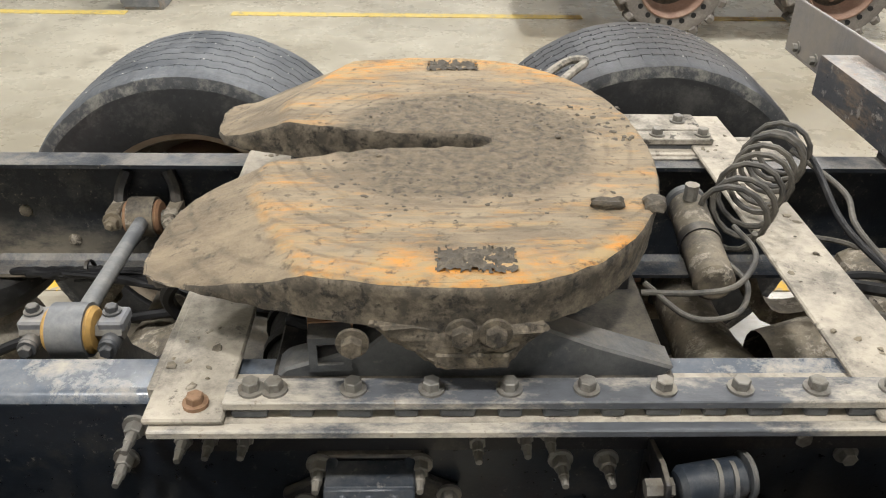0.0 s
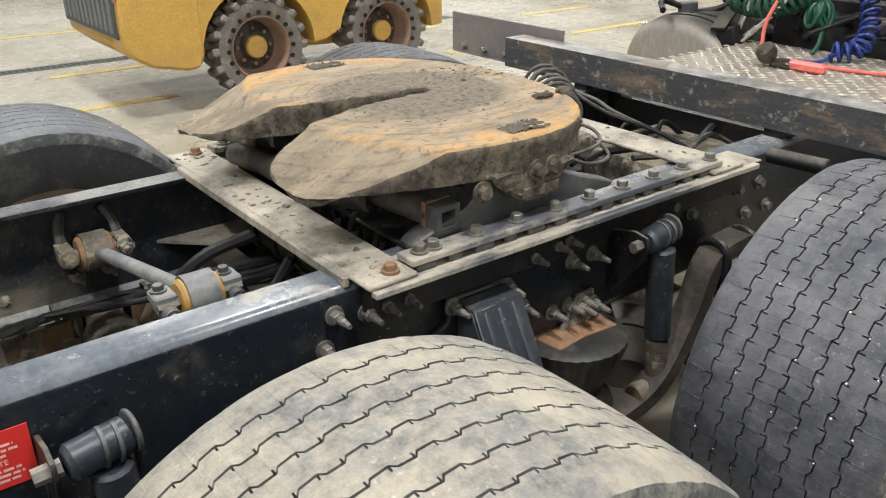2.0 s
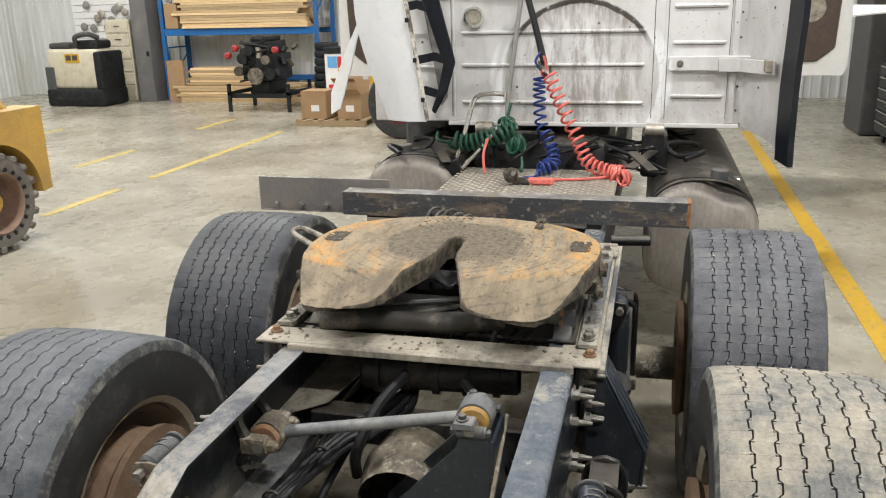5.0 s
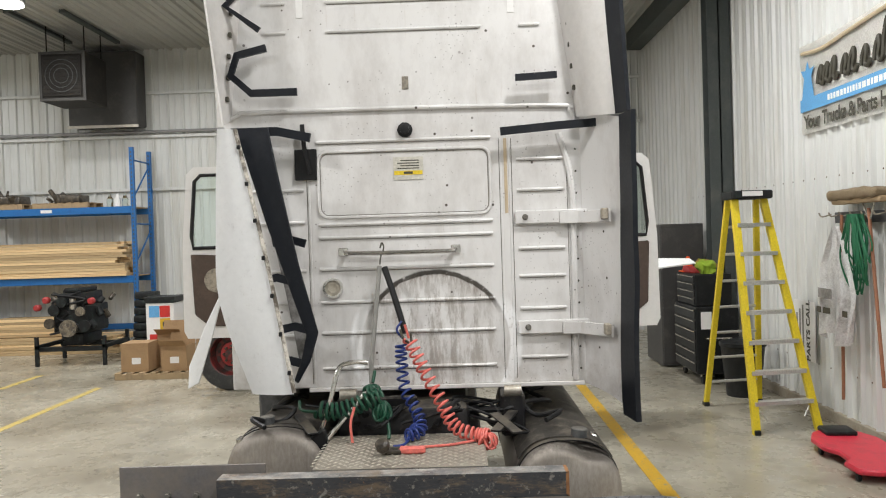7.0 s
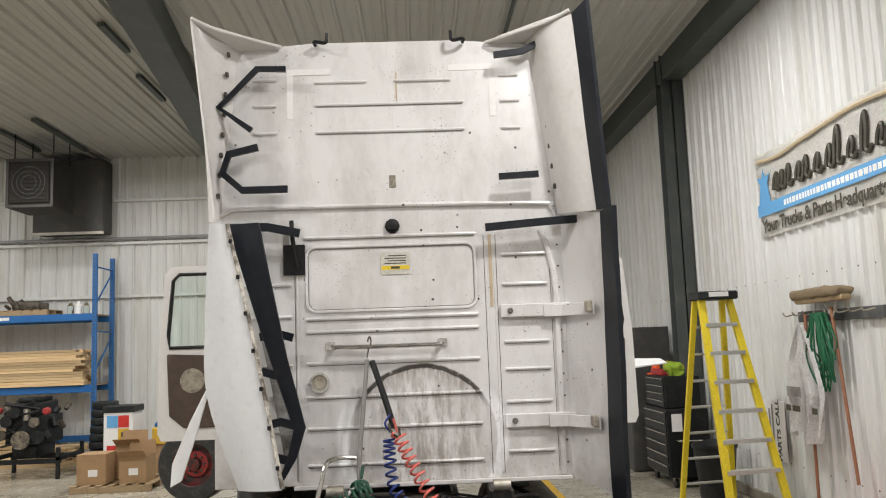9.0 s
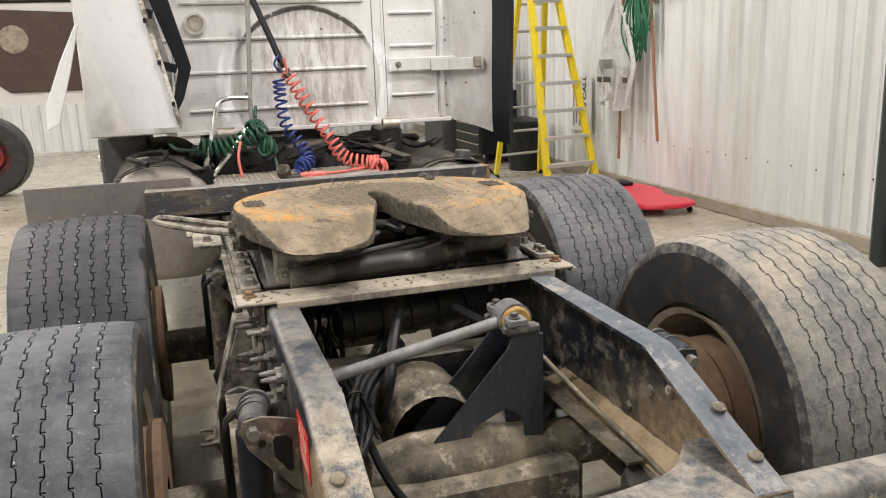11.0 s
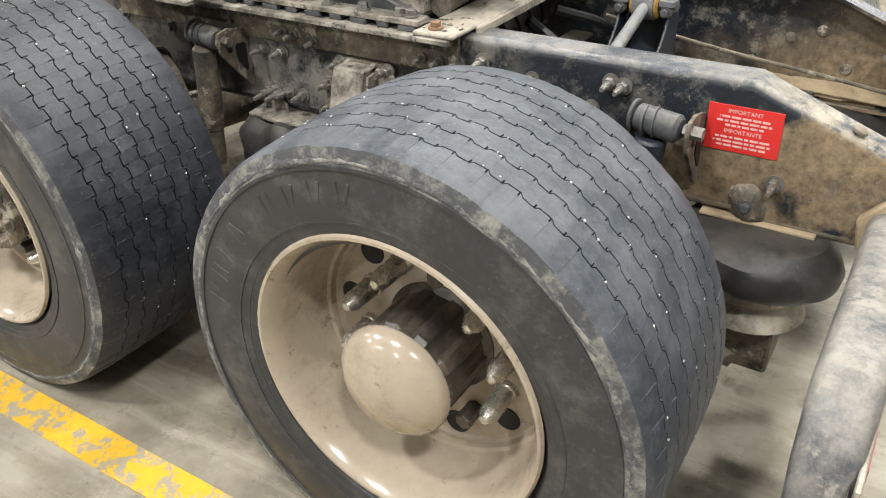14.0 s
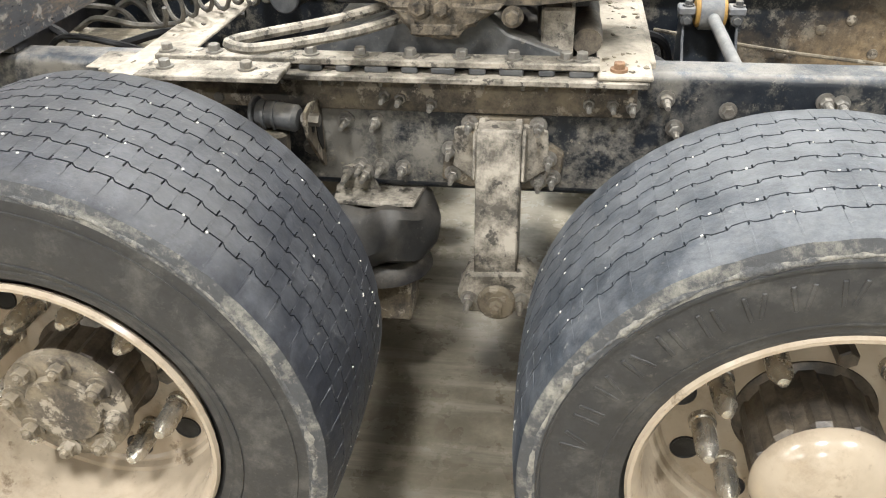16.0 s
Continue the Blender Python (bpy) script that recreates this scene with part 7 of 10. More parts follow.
def torque_rod(x, p, q, bracket_side):
    t = empty("torque_rod")
    t.parent = truck
    t["label"] = "grey transverse torque rod with yellow rubber bushes"
    p, q = Vector(p), Vector(q)
    d = (q - p).normalized()
    part("rod", hose([p + d * 0.03, p + d * 0.10 + Vector((0, 0, 0.0)), p.lerp(q, 0.5), q - d * 0.03], 0.0165, 14), M_rodgrey, t, "dusty grey rod")
    for e in (p, q):
        part("eye", ring(e - Vector((0.030, 0, 0)), e + Vector((0.030, 0, 0)), 0.034, 0.047, 24), M_rodgrey if e is p else M_mudsteel, t)
        part("bush", rod(e - Vector((0.041, 0, 0)), e + Vector((0.041, 0, 0)), 0.041, 24, chamfer=0.006), M_bush if e is p else M_rust, t, "yellow rubber bush" if e is p else "rusty brown bush")
        part("pin", rod(e - Vector((0.085, 0, 0)), e + Vector((0.085, 0, 0)), 0.017, 6), M_bolt, t)
        for dx in (-0.066, 0.066):
            if e is p:
                part("pin_block", box(e.x + dx - 0.022, e.x + dx + 0.022, e.y - 0.012, e.y + 0.04, e.z + 0.0, e.z + 0.022, 0.004), M_bracketgrey, t, "pale grey clamp block")
                part("pin_end", rod((e.x + dx, e.y - 0.036, e.z - 0.012), (e.x + dx, e.y + 0.036, e.z - 0.012), 0.017, 20, chamfer=0.004), M_castgrey, t)
                bolts(t, ME_bolt_dim, [(e.x + dx, e.y - 0.036, e.z - 0.012)], OUT_R)
                bolts(t, ME_bolt_dim, [(e.x + dx, e.y + 0.036, e.z - 0.012)], OUT_L)
                bolts(t, ME_bolt_dim, [(e.x + dx - 0.004, e.y + 0.02, e.z + 0.022)])
            else:
                part("pin_block", box(e.x + dx - 0.016, e.x + dx + 0.016, e.y - 0.022, e.y + 0.05, e.z - 0.024, e.z + 0.024, 0.004), M_mudsteel, t)
                bolts(t, ME_bolt_flange, [(e.x + dx, e.y - 0.022, e.z)], OUT_R)
    for dx in (-0.066, 0.066):
        part("fork_arm", hose([(q.x + dx, q.y + 0.03, q.z), (q.x + dx * 0.95, q.y + 0.055, q.z + 0.045), (q.x + dx * 0.7, q.y + 0.07, q.z + 0.085)], 0.016, 8), M_black, t)
        part("fork_foot", hose([(q.x + dx, q.y + 0.03, q.z), (q.x + dx * 0.9, q.y + 0.06, q.z - 0.05), (q.x + dx * 0.6, q.y + 0.07, q.z - 0.075)], 0.014, 8), M_black, t)
        bolts(t, ME_stud, [(q.x + dx * 0.6, q.y + 0.062, q.z - 0.08)], OUT_R)
    # the upright bracket on the axle
    e = p
    bm = bmesh.new()
    for dx in (-0.075, 0.067):
        prism([(e.y - 0.05, e.z - 0.01), (e.y + 0.02, e.z - 0.01), (e.y + 0.04, e.z - 0.06), (e.y + 0.27, 0.56), (e.y + 0.27, 0.50), (e.y + 0.18, 0.50), (e.y + 0.14, 0.60), (e.y + 0.05, 0.64), (e.y + 0.0, 0.61), (e.y - 0.01, 0.47), (e.y - 0.05, 0.47)], "x", e.x + dx, e.x + dx + 0.008, bm, bevel=0.001)
    box(e.x - 0.075, e.x + 0.075, e.y - 0.06, e.y - 0.05, 0.50, e.z - 0.03, 0.001, bm)
    part("upright_bracket", bm, M_bracketblue, t, "blue-black welded bracket")
    return t


torque_rod(-0.54, (-0.54, -0.205, 0.868), (-0.592, 0.345, 0.785), 1)

# crossmembers, hoses and cables between the rails
bm = bmesh.new()
box(-0.33, -0.25, -0.35, 0.35, 0.62, 0.715, 0.006, bm)
part("crossmember", bm, M_black, truck)
bm = box(0.30, 0.40, -0.42, 0.42, 0.66, 0.86, 0.006)
part("crossmember", bm, M_black, truck)
bm = box(1.32, 1.44, -0.42, 0.42, 0.64, 0.87, 0.006)
part("crossmember", bm, M_black, truck)
part("crossmember", box(-0.72, -0.55, -0.34, 0.34, 0.33, 0.50, 0.02), M_mudsteel, truck)
part("sloped_plate", prism([(-0.42, 0.42), (0.20, 0.42), (0.26, 0.22), (-0.30, 0.30)], "z", 0.73, 0.738), M_dusty, truck, "dusty flat steel plate between the rails")
part("ledge", rough_up(box(-1.0, -0.2, -0.345, -0.30, 0.632, 0.64, 0.001), 0.003, 20), M_mudsteel, truck)
bm = bmesh.new()
rows = []
for i in range(60):
    x = -1.33 + 0.9 * i / 59
    rows.append([bm.verts.new((x, -0.421 + 0.076 * j / 5, 0.628 + 0.022 * (1 - j / 5) ** 2 + 0.006 * noise.noise(Vector((x * 30, j * 1.3, 2))))) for j in range(6)])
for a, b in zip(rows, rows[1:]):
    for j in range(5):
        bm.faces.new((a[j], a[j + 1], b[j + 1], b[j]))
part("mud_bank", bm, M_mudledge, truck, "bank of tan mud lying along the lower flange")
rng = random.Random(17)
for k in range(4):
    pts = [(-0.92 + 0.04 * k, 0.325 - 0.01 * k, 0.648), (-0.72, 0.30 - 0.02 * k, 0.665 + 0.01 * k), (-0.50, 0.24 - 0.02 * k, 0.69 + 0.012 * rng.random()), (-0.32, 0.14 - 0.03 * k, 0.735), (-0.15, 0.06, 0.75)]
    part("conduit", rough_up(hose(pts, 0.010, 8, per=10), 0.005, 40, k), M_rubber, truck)
for x, y, z in ((-0.72, 0.29, 0.67), (-0.52, 0.235, 0.69), (-0.38, 0.16, 0.715)):
    part("cable_tie", ring((x - 0.004, y, z), (x + 0.004, y, z + 0.001), 0.024, 0.028, 12), M_black, truck)
rng = random.Random(11)
for k in range(14):
    y = 0.31 - 0.008 * k + 0.02 * rng.random()
    pts = []
    x = -0.78 + 0.1 * rng.random()
    while x < 0.45:
        pts.append((x, y + rng.uniform(-0.015, 0.015) - 0.12 * max(0, x + 0.3), 0.65 + 0.004 * k + rng.uniform(-0.012, 0.012) + 0.05 * max(0, x)))
        x += 0.16
    part("cable", hose(pts, rng.choice((0.0035, 0.0045, 0.006)), 6), M_rubber, truck)
for pts, r, mat in (
        ([(-0.30, 0.05, 0.85), (-0.42, 0.10, 0.80), (-0.50, 0.14, 0.70), (-0.46, 0.16, 0.60)], 0.016, M_rubber),
        ([(-0.30, -0.12, 0.84), (-0.42, -0.22, 0.78), (-0.46, -0.28, 0.66)], 0.014, M_rubber),
        ([(-1.28, -0.30, 0.67), (-1.05, -0.30, 0.70), (-0.75, -0.28, 0.74), (-0.40, -0.26, 0.80)], 0.006, M_mudsteel),
        ([(-1.0, 0.1, 0.52), (-0.8, 0.2, 0.56), (-0.4, 0.22, 0.62), (0.1, 0.2, 0.66)], 0.012, M_rubber)):
    part("hose", hose(pts, r, 8), mat, truck)
# valve block and linkage under the coupling
M_castblack = surface("greasy_black_casting", (0.014, 0.013, 0.012), 0.45, second=(0.07, 0.058, 0.043), second_at=(0.52, 0.64), second_scale=11.0, bump=0.7, bump_scale=50.0, spatter=(0.16, 0.13, 0.1), spatter_amount=0.5)
bm = rod((-0.16, -0.26, 0.80), (-0.20, 0.22, 0.80), 0.055, 20, chamfer=0.01)
cover = part("drive_shaft_cover", rough_up(bm, 0.006, 16), M_castblack, truck, "greasy black cover over the drive shaft")
for k in range(5):
    part("clamp_ring", rod((-0.165 - 0.008 * k, -0.2 + 0.09 * k, 0.80), (-0.167 - 0.008 * k, -0.18 + 0.09 * k, 0.80), 0.064, 20), M_castblack, cover)
for k in range(7):
    x, y = -0.16 + 0.04 * rng.random(), -0.05 - 0.05 * k
    part("air_valve", rod((x, y, 0.82), (x + 0.02, y, 0.885 + 0.02 * rng.random()), 0.012 + 0.008 * rng.random(), 8, chamfer=0.003), M_black, truck)

# mud flap hangers on both sides of the tail
M_arm = surface("dusty_grey_black_tube", (0.06, 0.063, 0.068), 0.42, second=(0.23, 0.22, 0.20), second_at=(0.42, 0.64), second_scale=8.0, dust=(0.42, 0.37, 0.30), dust_amount=0.6, dust_scale=24.0, dust_at=(0.40, 0.66), bump=0.35, chips=(0.30, 0.275, 0.235), chips_at=(0.54, 0.60), chip_scale=15.0, spatter=(0.3, 0.26, 0.2), spatter_amount=0.7)


def flap_hanger(s):
    f = empty("flap_hanger")
    f.parent = truck
    f["label"] = "dusty square tube arm carrying a grey mud flap"
    bm, rings = bmesh.new(), []
    for y, zc, hx, hz in ((0.432, 0.652, 0.053, 0.056), (0.72, 0.651, 0.053, 0.055), (0.94, 0.650, 0.053, 0.055), (0.98, 0.640, 0.052, 0.054), (1.05, 0.575, 0.048, 0.045), (1.10, 0.515, 0.042, 0.03)):
        row = []
        for k in range(20):
            a = 2 * math.pi * k / 20
            c, q = math.cos(a), math.sin(a)
            row.append(bm.verts.new((-1.298 + hx * math.copysign(abs(c) ** 0.62, c), s * y, zc + hz * math.copysign(abs(q) ** 0.62, q))))
        rings.append(row)
    for p, q in zip(rings, rings[1:]):
        for k in range(20):
            bm.faces.new((p[k], p[(k + 1) % 20], q[(k + 1) % 20], q[k]))
    bm.faces.new(rings[0]), bm.faces.new(rings[-1])
    part("arm", bm, M_arm, f, "rounded grey-black tube with patches of pale dust", 50)
    part("weld_collar", prism([(-1.375, 0.612), (-1.235, 0.612), (-1.225, 0.68), (-1.27, 0.728), (-1.33, 0.728), (-1.372, 0.68)], "y", *sorted((s * 0.425, s * 0.447)), bevel=0.005), M_mudledge, f)
    part("clamp_strip", box(-1.352, -1.342, *sorted((s * 0.60, s * 1.10)), 0.556, 0.602, 0.002), M_alu, f, "pale clamp strip with red marks")
    for k in range(2):
        part("red_mark", box(-1.3545, -1.351, *sorted((s * (0.72 + 0.22 * k), s * (0.82 + 0.22 * k))), 0.566, 0.592, 0.0005), M_lens_red, f)
    bm = bmesh.new()
    grid = []
    for j in range(9):
        z = 0.585 - j * 0.062
        grid.append([bm.verts.new((-1.336 + 0.012 * math.sin(6 * y + 2 * z) * j / 9, s * y, z)) for y in (0.60, 0.70, 0.80, 0.90, 1.0, 1.10)])
    for a, b in zip(grid, grid[1:]):
        for k in range(5):
            bm.faces.new((a[k], a[k + 1], b[k + 1], b[k]))
    bmesh.ops.solidify(bm, geom=bm.faces[:], thickness=0.008)
    part("mud_flap", bm, M_flap, f, "grey rubber mud flap")


flap_hanger(1)
flap_hanger(-1)

# tow hook bits and a frayed wire under the tail
bm = rough_up(prism([(0.30, 0.56), (0.36, 0.575), (0.375, 0.615), (0.31, 0.615)], "x", -1.37, -1.28, bevel=0.008), 0.006, 30)
part("pin_lug", bm, M_dusty, truck, "muddy steel lug under the tail")
bm = prism([(0.17, 0.53), (0.20, 0.545), (0.26, 0.54), (0.31, 0.55), (0.325, 0.52), (0.295, 0.485), (0.25, 0.47), (0.22, 0.495), (0.18, 0.505)], "x", -1.372, -1.33, bevel=0.006)
bmesh.ops.triangulate(bm, faces=bm.faces[:])
bmesh.ops.subdivide_edges(bm, edges=bm.edges[:], cuts=2, use_grid_fill=True)
part("tow_shackle", rough_up(bm, 0.008, 28), M_dusty, truck, "bent dusty bracket hanging under the tail")
rod_bm = rod((-1.35, 0.29, 0.54), (-1.34, 0.30, 0.612), 0.011, 8)
part("shackle_bolt", rod_bm, M_mudsteel, truck)
part("wire", hose([(-1.33, 0.36, 0.60), (-1.36, 0.41, 0.55), (-1.36, 0.47, 0.51), (-1.365, 0.50, 0.46), (-1.37, 0.49, 0.40)], 0.0026, 6), M_dusty, truck)
part("wire", hose([(-1.33, 0.37, 0.605), (-1.35, 0.43, 0.57), (-1.34, 0.48, 0.50), (-1.36, 0.485, 0.43), (-1.35, 0.46, 0.405), (-1.355, 0.47, 0.38)], 0.0022, 6), M_dusty, truck)


# the red notices on the rails: two headings that can be read, the rest bars
def notice(s):
    n = part("warning_notice", box(-1.055, -0.905, *sorted((s * 0.4305, s * 0.4325)), 0.762, 0.862, 0.0005), M_sticker, truck, "red warning notice with pale print")
    rng = random.Random(5)
    y = s * 0.4327
    for text, z in (("IMPORTANT", 0.849), ("IMPORTANTE", 0.806)):
        cu = bpy.data.curves.new("heading", "FONT")
        cu.body, cu.size, cu.align_x, cu.align_y = text, 0.0125, "CENTER", "CENTER"
        cu.extrude = 0.0002
        tmp = bpy.data.objects.new("heading", cu)
        scene.collection.objects.link(tmp)
        me = bpy.data.meshes.new_from_object(tmp.evaluated_get(bpy.context.evaluated_depsgraph_get()))
        bpy.data.objects.remove(tmp)
        me.materials.append(M_print)
        piece("heading", me, n, pose(-0.98, y, z, 90, 0, 180 if s > 0 else 0))
    bm = bmesh.new()
    for row, (z, lo) in enumerate(((0.837, 0.10), (0.828, 0.11), (0.819, 0.08), (0.793, 0.11), (0.784, 0.115), (0.775, 0.10))):
        x = -0.98 - lo / 2
        while x < -0.98 + lo / 2:
            w = rng.uniform(0.006, 0.02)
            box(x, min(x + w, -0.98 + lo / 2), *sorted((y, y + s * 0.0003)), z - 0.0022, z + 0.0022, 0, bm)
            x += w + 0.003
    tagged(part("small_print", bm, M_print, n), kind="stuff")


notice(1)
notice(-1)

# slide cylinder, coiled cable and lines in front of the coupling
cyl = part("slide_cylinder", rod((0.565, 0.07, 0.965), (0.54, -0.20, 0.955), 0.036, 24, chamfer=0.008), M_mudsteel, truck, "dusty air cylinder")
part("end_cap", rod((0.566, 0.085, 0.965), (0.564, 0.06, 0.965), 0.04, 24, chamfer=0.004), M_castgrey, cyl)
part("band", ring((0.553, -0.055, 0.960), (0.551, -0.08, 0.960), 0.036, 0.039, 24), M_black, cyl)
part("fitting", rod((0.555, 0.03, 1.0), (0.555, 0.03, 1.03), 0.014, 8), M_bolt, cyl)
part("air_line", hose([(0.58, -0.13, 0.96), (0.60, -0.19, 0.95), (0.56, -0.26, 0.94), (0.48, -0.27, 0.94), (0.42, -0.20, 0.96)], 0.005, 8), M_dustrubber, truck)
part("air_line", hose([(0.62, -0.04, 0.98), (0.63, -0.13, 0.975), (0.57, -0.22, 0.97), (0.50, -0.23, 0.96), (0.41, -0.22, 0.955)], 0.005, 8), M_dustrubber, truck)
part("coiled_cable", coil([(0.60, -0.04, 0.985), (0.68, 0.06, 1.0), (0.76, 0.17, 1.005), (0.83, 0.27, 1.0)], 0.058, 8.5, 0.006, wobble=0.15), M_dustrubber, truck, "springy black coiled cable")
part("cable_tail", hose([(0.84, 0.28, 1.03), (0.87, 0.20, 0.99), (0.86, 0.02, 0.95), (0.90, -0.14, 0.92), (0.97, -0.24, 0.86)], 0.007, 8), M_rubber, truck)
part("cable_tail", hose([(0.84, 0.26, 1.0), (0.90, 0.12, 0.97), (0.88, 0.0, 0.95), (0.93, -0.18, 0.90)], 0.006, 8), M_dustrubber, truck)
rng = random.Random(3)
for k in range(7):
    pts = [(0.84 + 0.5 * u, -0.30 + 0.09 * k + rng.uniform(-0.05, 0.05), 0.80 + rng.uniform(-0.05, 0.05)) for u in (0, 0.25, 0.5, 0.75, 1.0, 1.3)]
    part("cable", hose(pts, rng.choice((0.006, 0.009, 0.013)), 6), rng.choice((M_rubber, M_dustrubber)), truck)
part("gear_case", rough_up(box(0.95, 1.75, -0.22, 0.22, 0.45, 0.80, 0.05, segs=2), 0.01, 8), M_mudsteel, truck)
part("stop_tube", rod((0.98, -0.46, 0.91), (1.0, -0.62, 0.91), 0.022, 14, chamfer=0.003), M_black, truck)
part("release_handle", hose([(0.22, 0.36, 1.035), (0.32, 0.47, 1.03), (0.42, 0.62, 1.045), (0.465, 0.69, 1.05), (0.445, 0.715, 1.048), (0.40, 0.69, 1.04), (0.28, 0.53, 1.02), (0.18, 0.40, 1.02)], 0.011, 8), M_mudplate, truck, "bent rod pull handle of the coupling")


# ---------------------------------------------------------------- air lines and clutter behind the cab
def hose_set(name, label, material, path, radius, turns, r, tail=(), loops=()):
    h = empty(name, label, "air hose", "coiled lines behind the cab")
    part("coil", coil(path, radius, turns, r, wobble=0.08), material, h)
    for pts in tail:
        part("tail", hose(pts, r, 7), material, h)
    for c, rad, n, tilt in loops:
        rng = random.Random(int(rad * 1000))
        for k in range(n):
            m = pose(*c) @ pose(0, 0, 0, rng.uniform(-60, 60) + tilt[0], rng.uniform(-25, 25) + tilt[1], 360 * k / n)
            pts = [m @ Vector((rad * (1 + math.cos(a)) * 0.6, rad * 0.42 * math.sin(a), 0)) for a in (2 * math.pi * i / 12 for i in range(13))]
            part("loop", hose(pts, r, 6, curved=False), material, h)
    return h


hose_set("coiled_air_hose", "red coiled air hose drooping from a holder onto the tread plate", M_hose_red,
         [(2.32, -0.02, 1.50), (2.26, -0.10, 1.33), (2.18, -0.20, 1.15), (2.12, -0.28, 1.02), (2.06, -0.40, 0.985), (2.03, -0.46, 0.985)], 0.036, 21, 0.0075,
         [[(2.32, -0.02, 1.50), (2.31, 0.0, 1.58)], [(2.05, -0.40, 0.96), (1.98, -0.25, 0.956), (1.95, -0.10, 0.956), (1.95, 0.02, 0.957)]], [((2.02, -0.46, 1.0), 0.07, 7, (0, 70))])
hose_set("coiled_air_hose", "blue coiled air hose hung beside the red one", M_hose_blue,
         [(2.36, 0.03, 1.46), (2.35, 0.03, 1.36), (2.32, 0.01, 1.2), (2.24, -0.06, 1.08), (2.14, -0.08, 1.0), (2.08, 0.0, 0.985)], 0.032, 17, 0.0072,
         [[(2.34, 0.02, 1.50), (2.33, 0.05, 1.55), (2.34, 0.02, 1.60)], [(2.12, -0.02, 0.98), (2.02, 0.0, 0.956), (1.97, 0.06, 0.957)]], [((2.16, -0.05, 1.03), 0.055, 4, (20, 40))])
hose_set("coiled_cable", "green coiled electric cable in a loose bundle", M_hose_green,
         [(2.22, 0.52, 1.12), (2.22, 0.42, 1.10), (2.22, 0.32, 1.12), (2.22, 0.22, 1.16), (2.24, 0.14, 1.18)], 0.045, 12, 0.0095,
         [[(2.22, 0.52, 1.10), (2.3, 0.62, 1.10), (2.45, 0.66, 1.12)], [(2.22, 0.12, 1.1), (2.18, 0.10, 1.0), (2.14, 0.10, 0.957)], [(2.24, 0.19, 1.26), (2.28, 0.18, 1.32)]],
         [((2.22, 0.14, 1.15), 0.09, 13, (0, 90)), ((2.24, 0.20, 1.24), 0.05, 6, (20, 50))])

holder = empty("hose_holder", "pair of spring hose holders hooked over the hand rail", "hose holder")
part("hook", hose([(2.52, 0.15, 2.03), (2.53, 0.14, 2.06), (2.545, 0.13, 2.03), (2.53, 0.15, 1.97), (2.52, 0.155, 1.93)], 0.005, 6), M_ink, holder)
part("grey_pole", hose([(2.50, 0.155, 1.92), (2.40, 0.18, 1.62), (2.32, 0.205, 1.33), (2.28, 0.20, 1.20)], 0.014, 10), M_flap, holder)
part("black_pole", hose([(2.50, 0.125, 1.91), (2.42, 0.06, 1.72), (2.34, 0.0, 1.53)], 0.019, 10), M_rubber, holder)
part("clip", hose([(2.33, 0.03, 1.55), (2.31, 0.01, 1.50), (2.33, -0.03, 1.47), (2.36, -0.03, 1.52)], 0.008, 6), M_ink, holder)

tubes = empty("bent_tube_rack", "bent chrome tube standing on the catwalk", "tube")
part("tube", hose([(2.20, 0.50, 0.96), (2.22, 0.44, 1.15), (2.25, 0.40, 1.31), (2.27, 0.37, 1.36), (2.28, 0.30, 1.375), (2.29, 0.22, 1.37)], 0.014, 10), M_chrome, tubes)
part("tube", hose([(2.18, 0.46, 0.95), (2.22, 0.34, 1.08), (2.26, 0.22, 1.22)], 0.013, 10), M_chrome, tubes)
part("rubber_foot", rough_up(prism([(0.44, 0.90), (0.54, 0.88), (0.56, 0.97), (0.46, 1.03)], "x", 2.12, 2.18, bevel=0.01), 0.004, 20), M_rubber, tubes)
part("red_line", hose([(2.10, 0.30, 0.95), (2.12, 0.31, 1.05), (2.15, 0.29, 1.14)], 0.008, 7), M_hose_red, tubes)

gladhand = empty("gladhand", "pink-handled gladhand coupling lying on the tread plate", "coupling")
part("body", rough_up(lathe([(0, 0), (0, 0.03), (0.02, 0.038), (0.05, 0.036), (0.06, 0.02), (0.06, 0)], (1.84, 0.10, 0.978), (-0.5, 0.15, 0.6), 18), 0.003, 30), M_hub, gladhand)
part("ring", ring((1.81, 0.108, 1.012), (1.807, 0.11, 1.016), 0.014, 0.026, 18), M_chrome, gladhand)
part("arm", box(1.83, 1.90, 0.0, 0.10, 0.947, 0.975, 0.008), M_hub, gladhand)
part("handle", box(1.83, 1.87, -0.12, 0.02, 0.947, 0.985, 0.01), M_hose_red, gladhand, "pink-red grip")

rng = random.Random(21)
for k in range(16):
    s = rng.choice((1, -1, 1, 0))
    y = s * rng.uniform(0.3, 0.6) + rng.uniform(-0.15, 0.15)
    x = 2.3 + rng.random() * 0.3
    pts = [(x + rng.uniform(-0.2, 0.2), y + rng.uniform(-0.2, 0.2), 0.95 + rng.random() * 0.15) for _ in range(5)]
    part("black_line", hose(pts, rng.choice((0.008, 0.012, 0.018)), 7), M_rubber, truck)
part("rear_engine_block", rough_up(box(2.35, 3.6, -0.36, 0.36, 0.55, 1.08, 0.05, segs=2), 0.02, 6), M_black, truck)
part("exhaust_shield", box(2.40, 2.46, -0.05, 0.30, 1.0, 1.14, 0.01), M_black, truck)
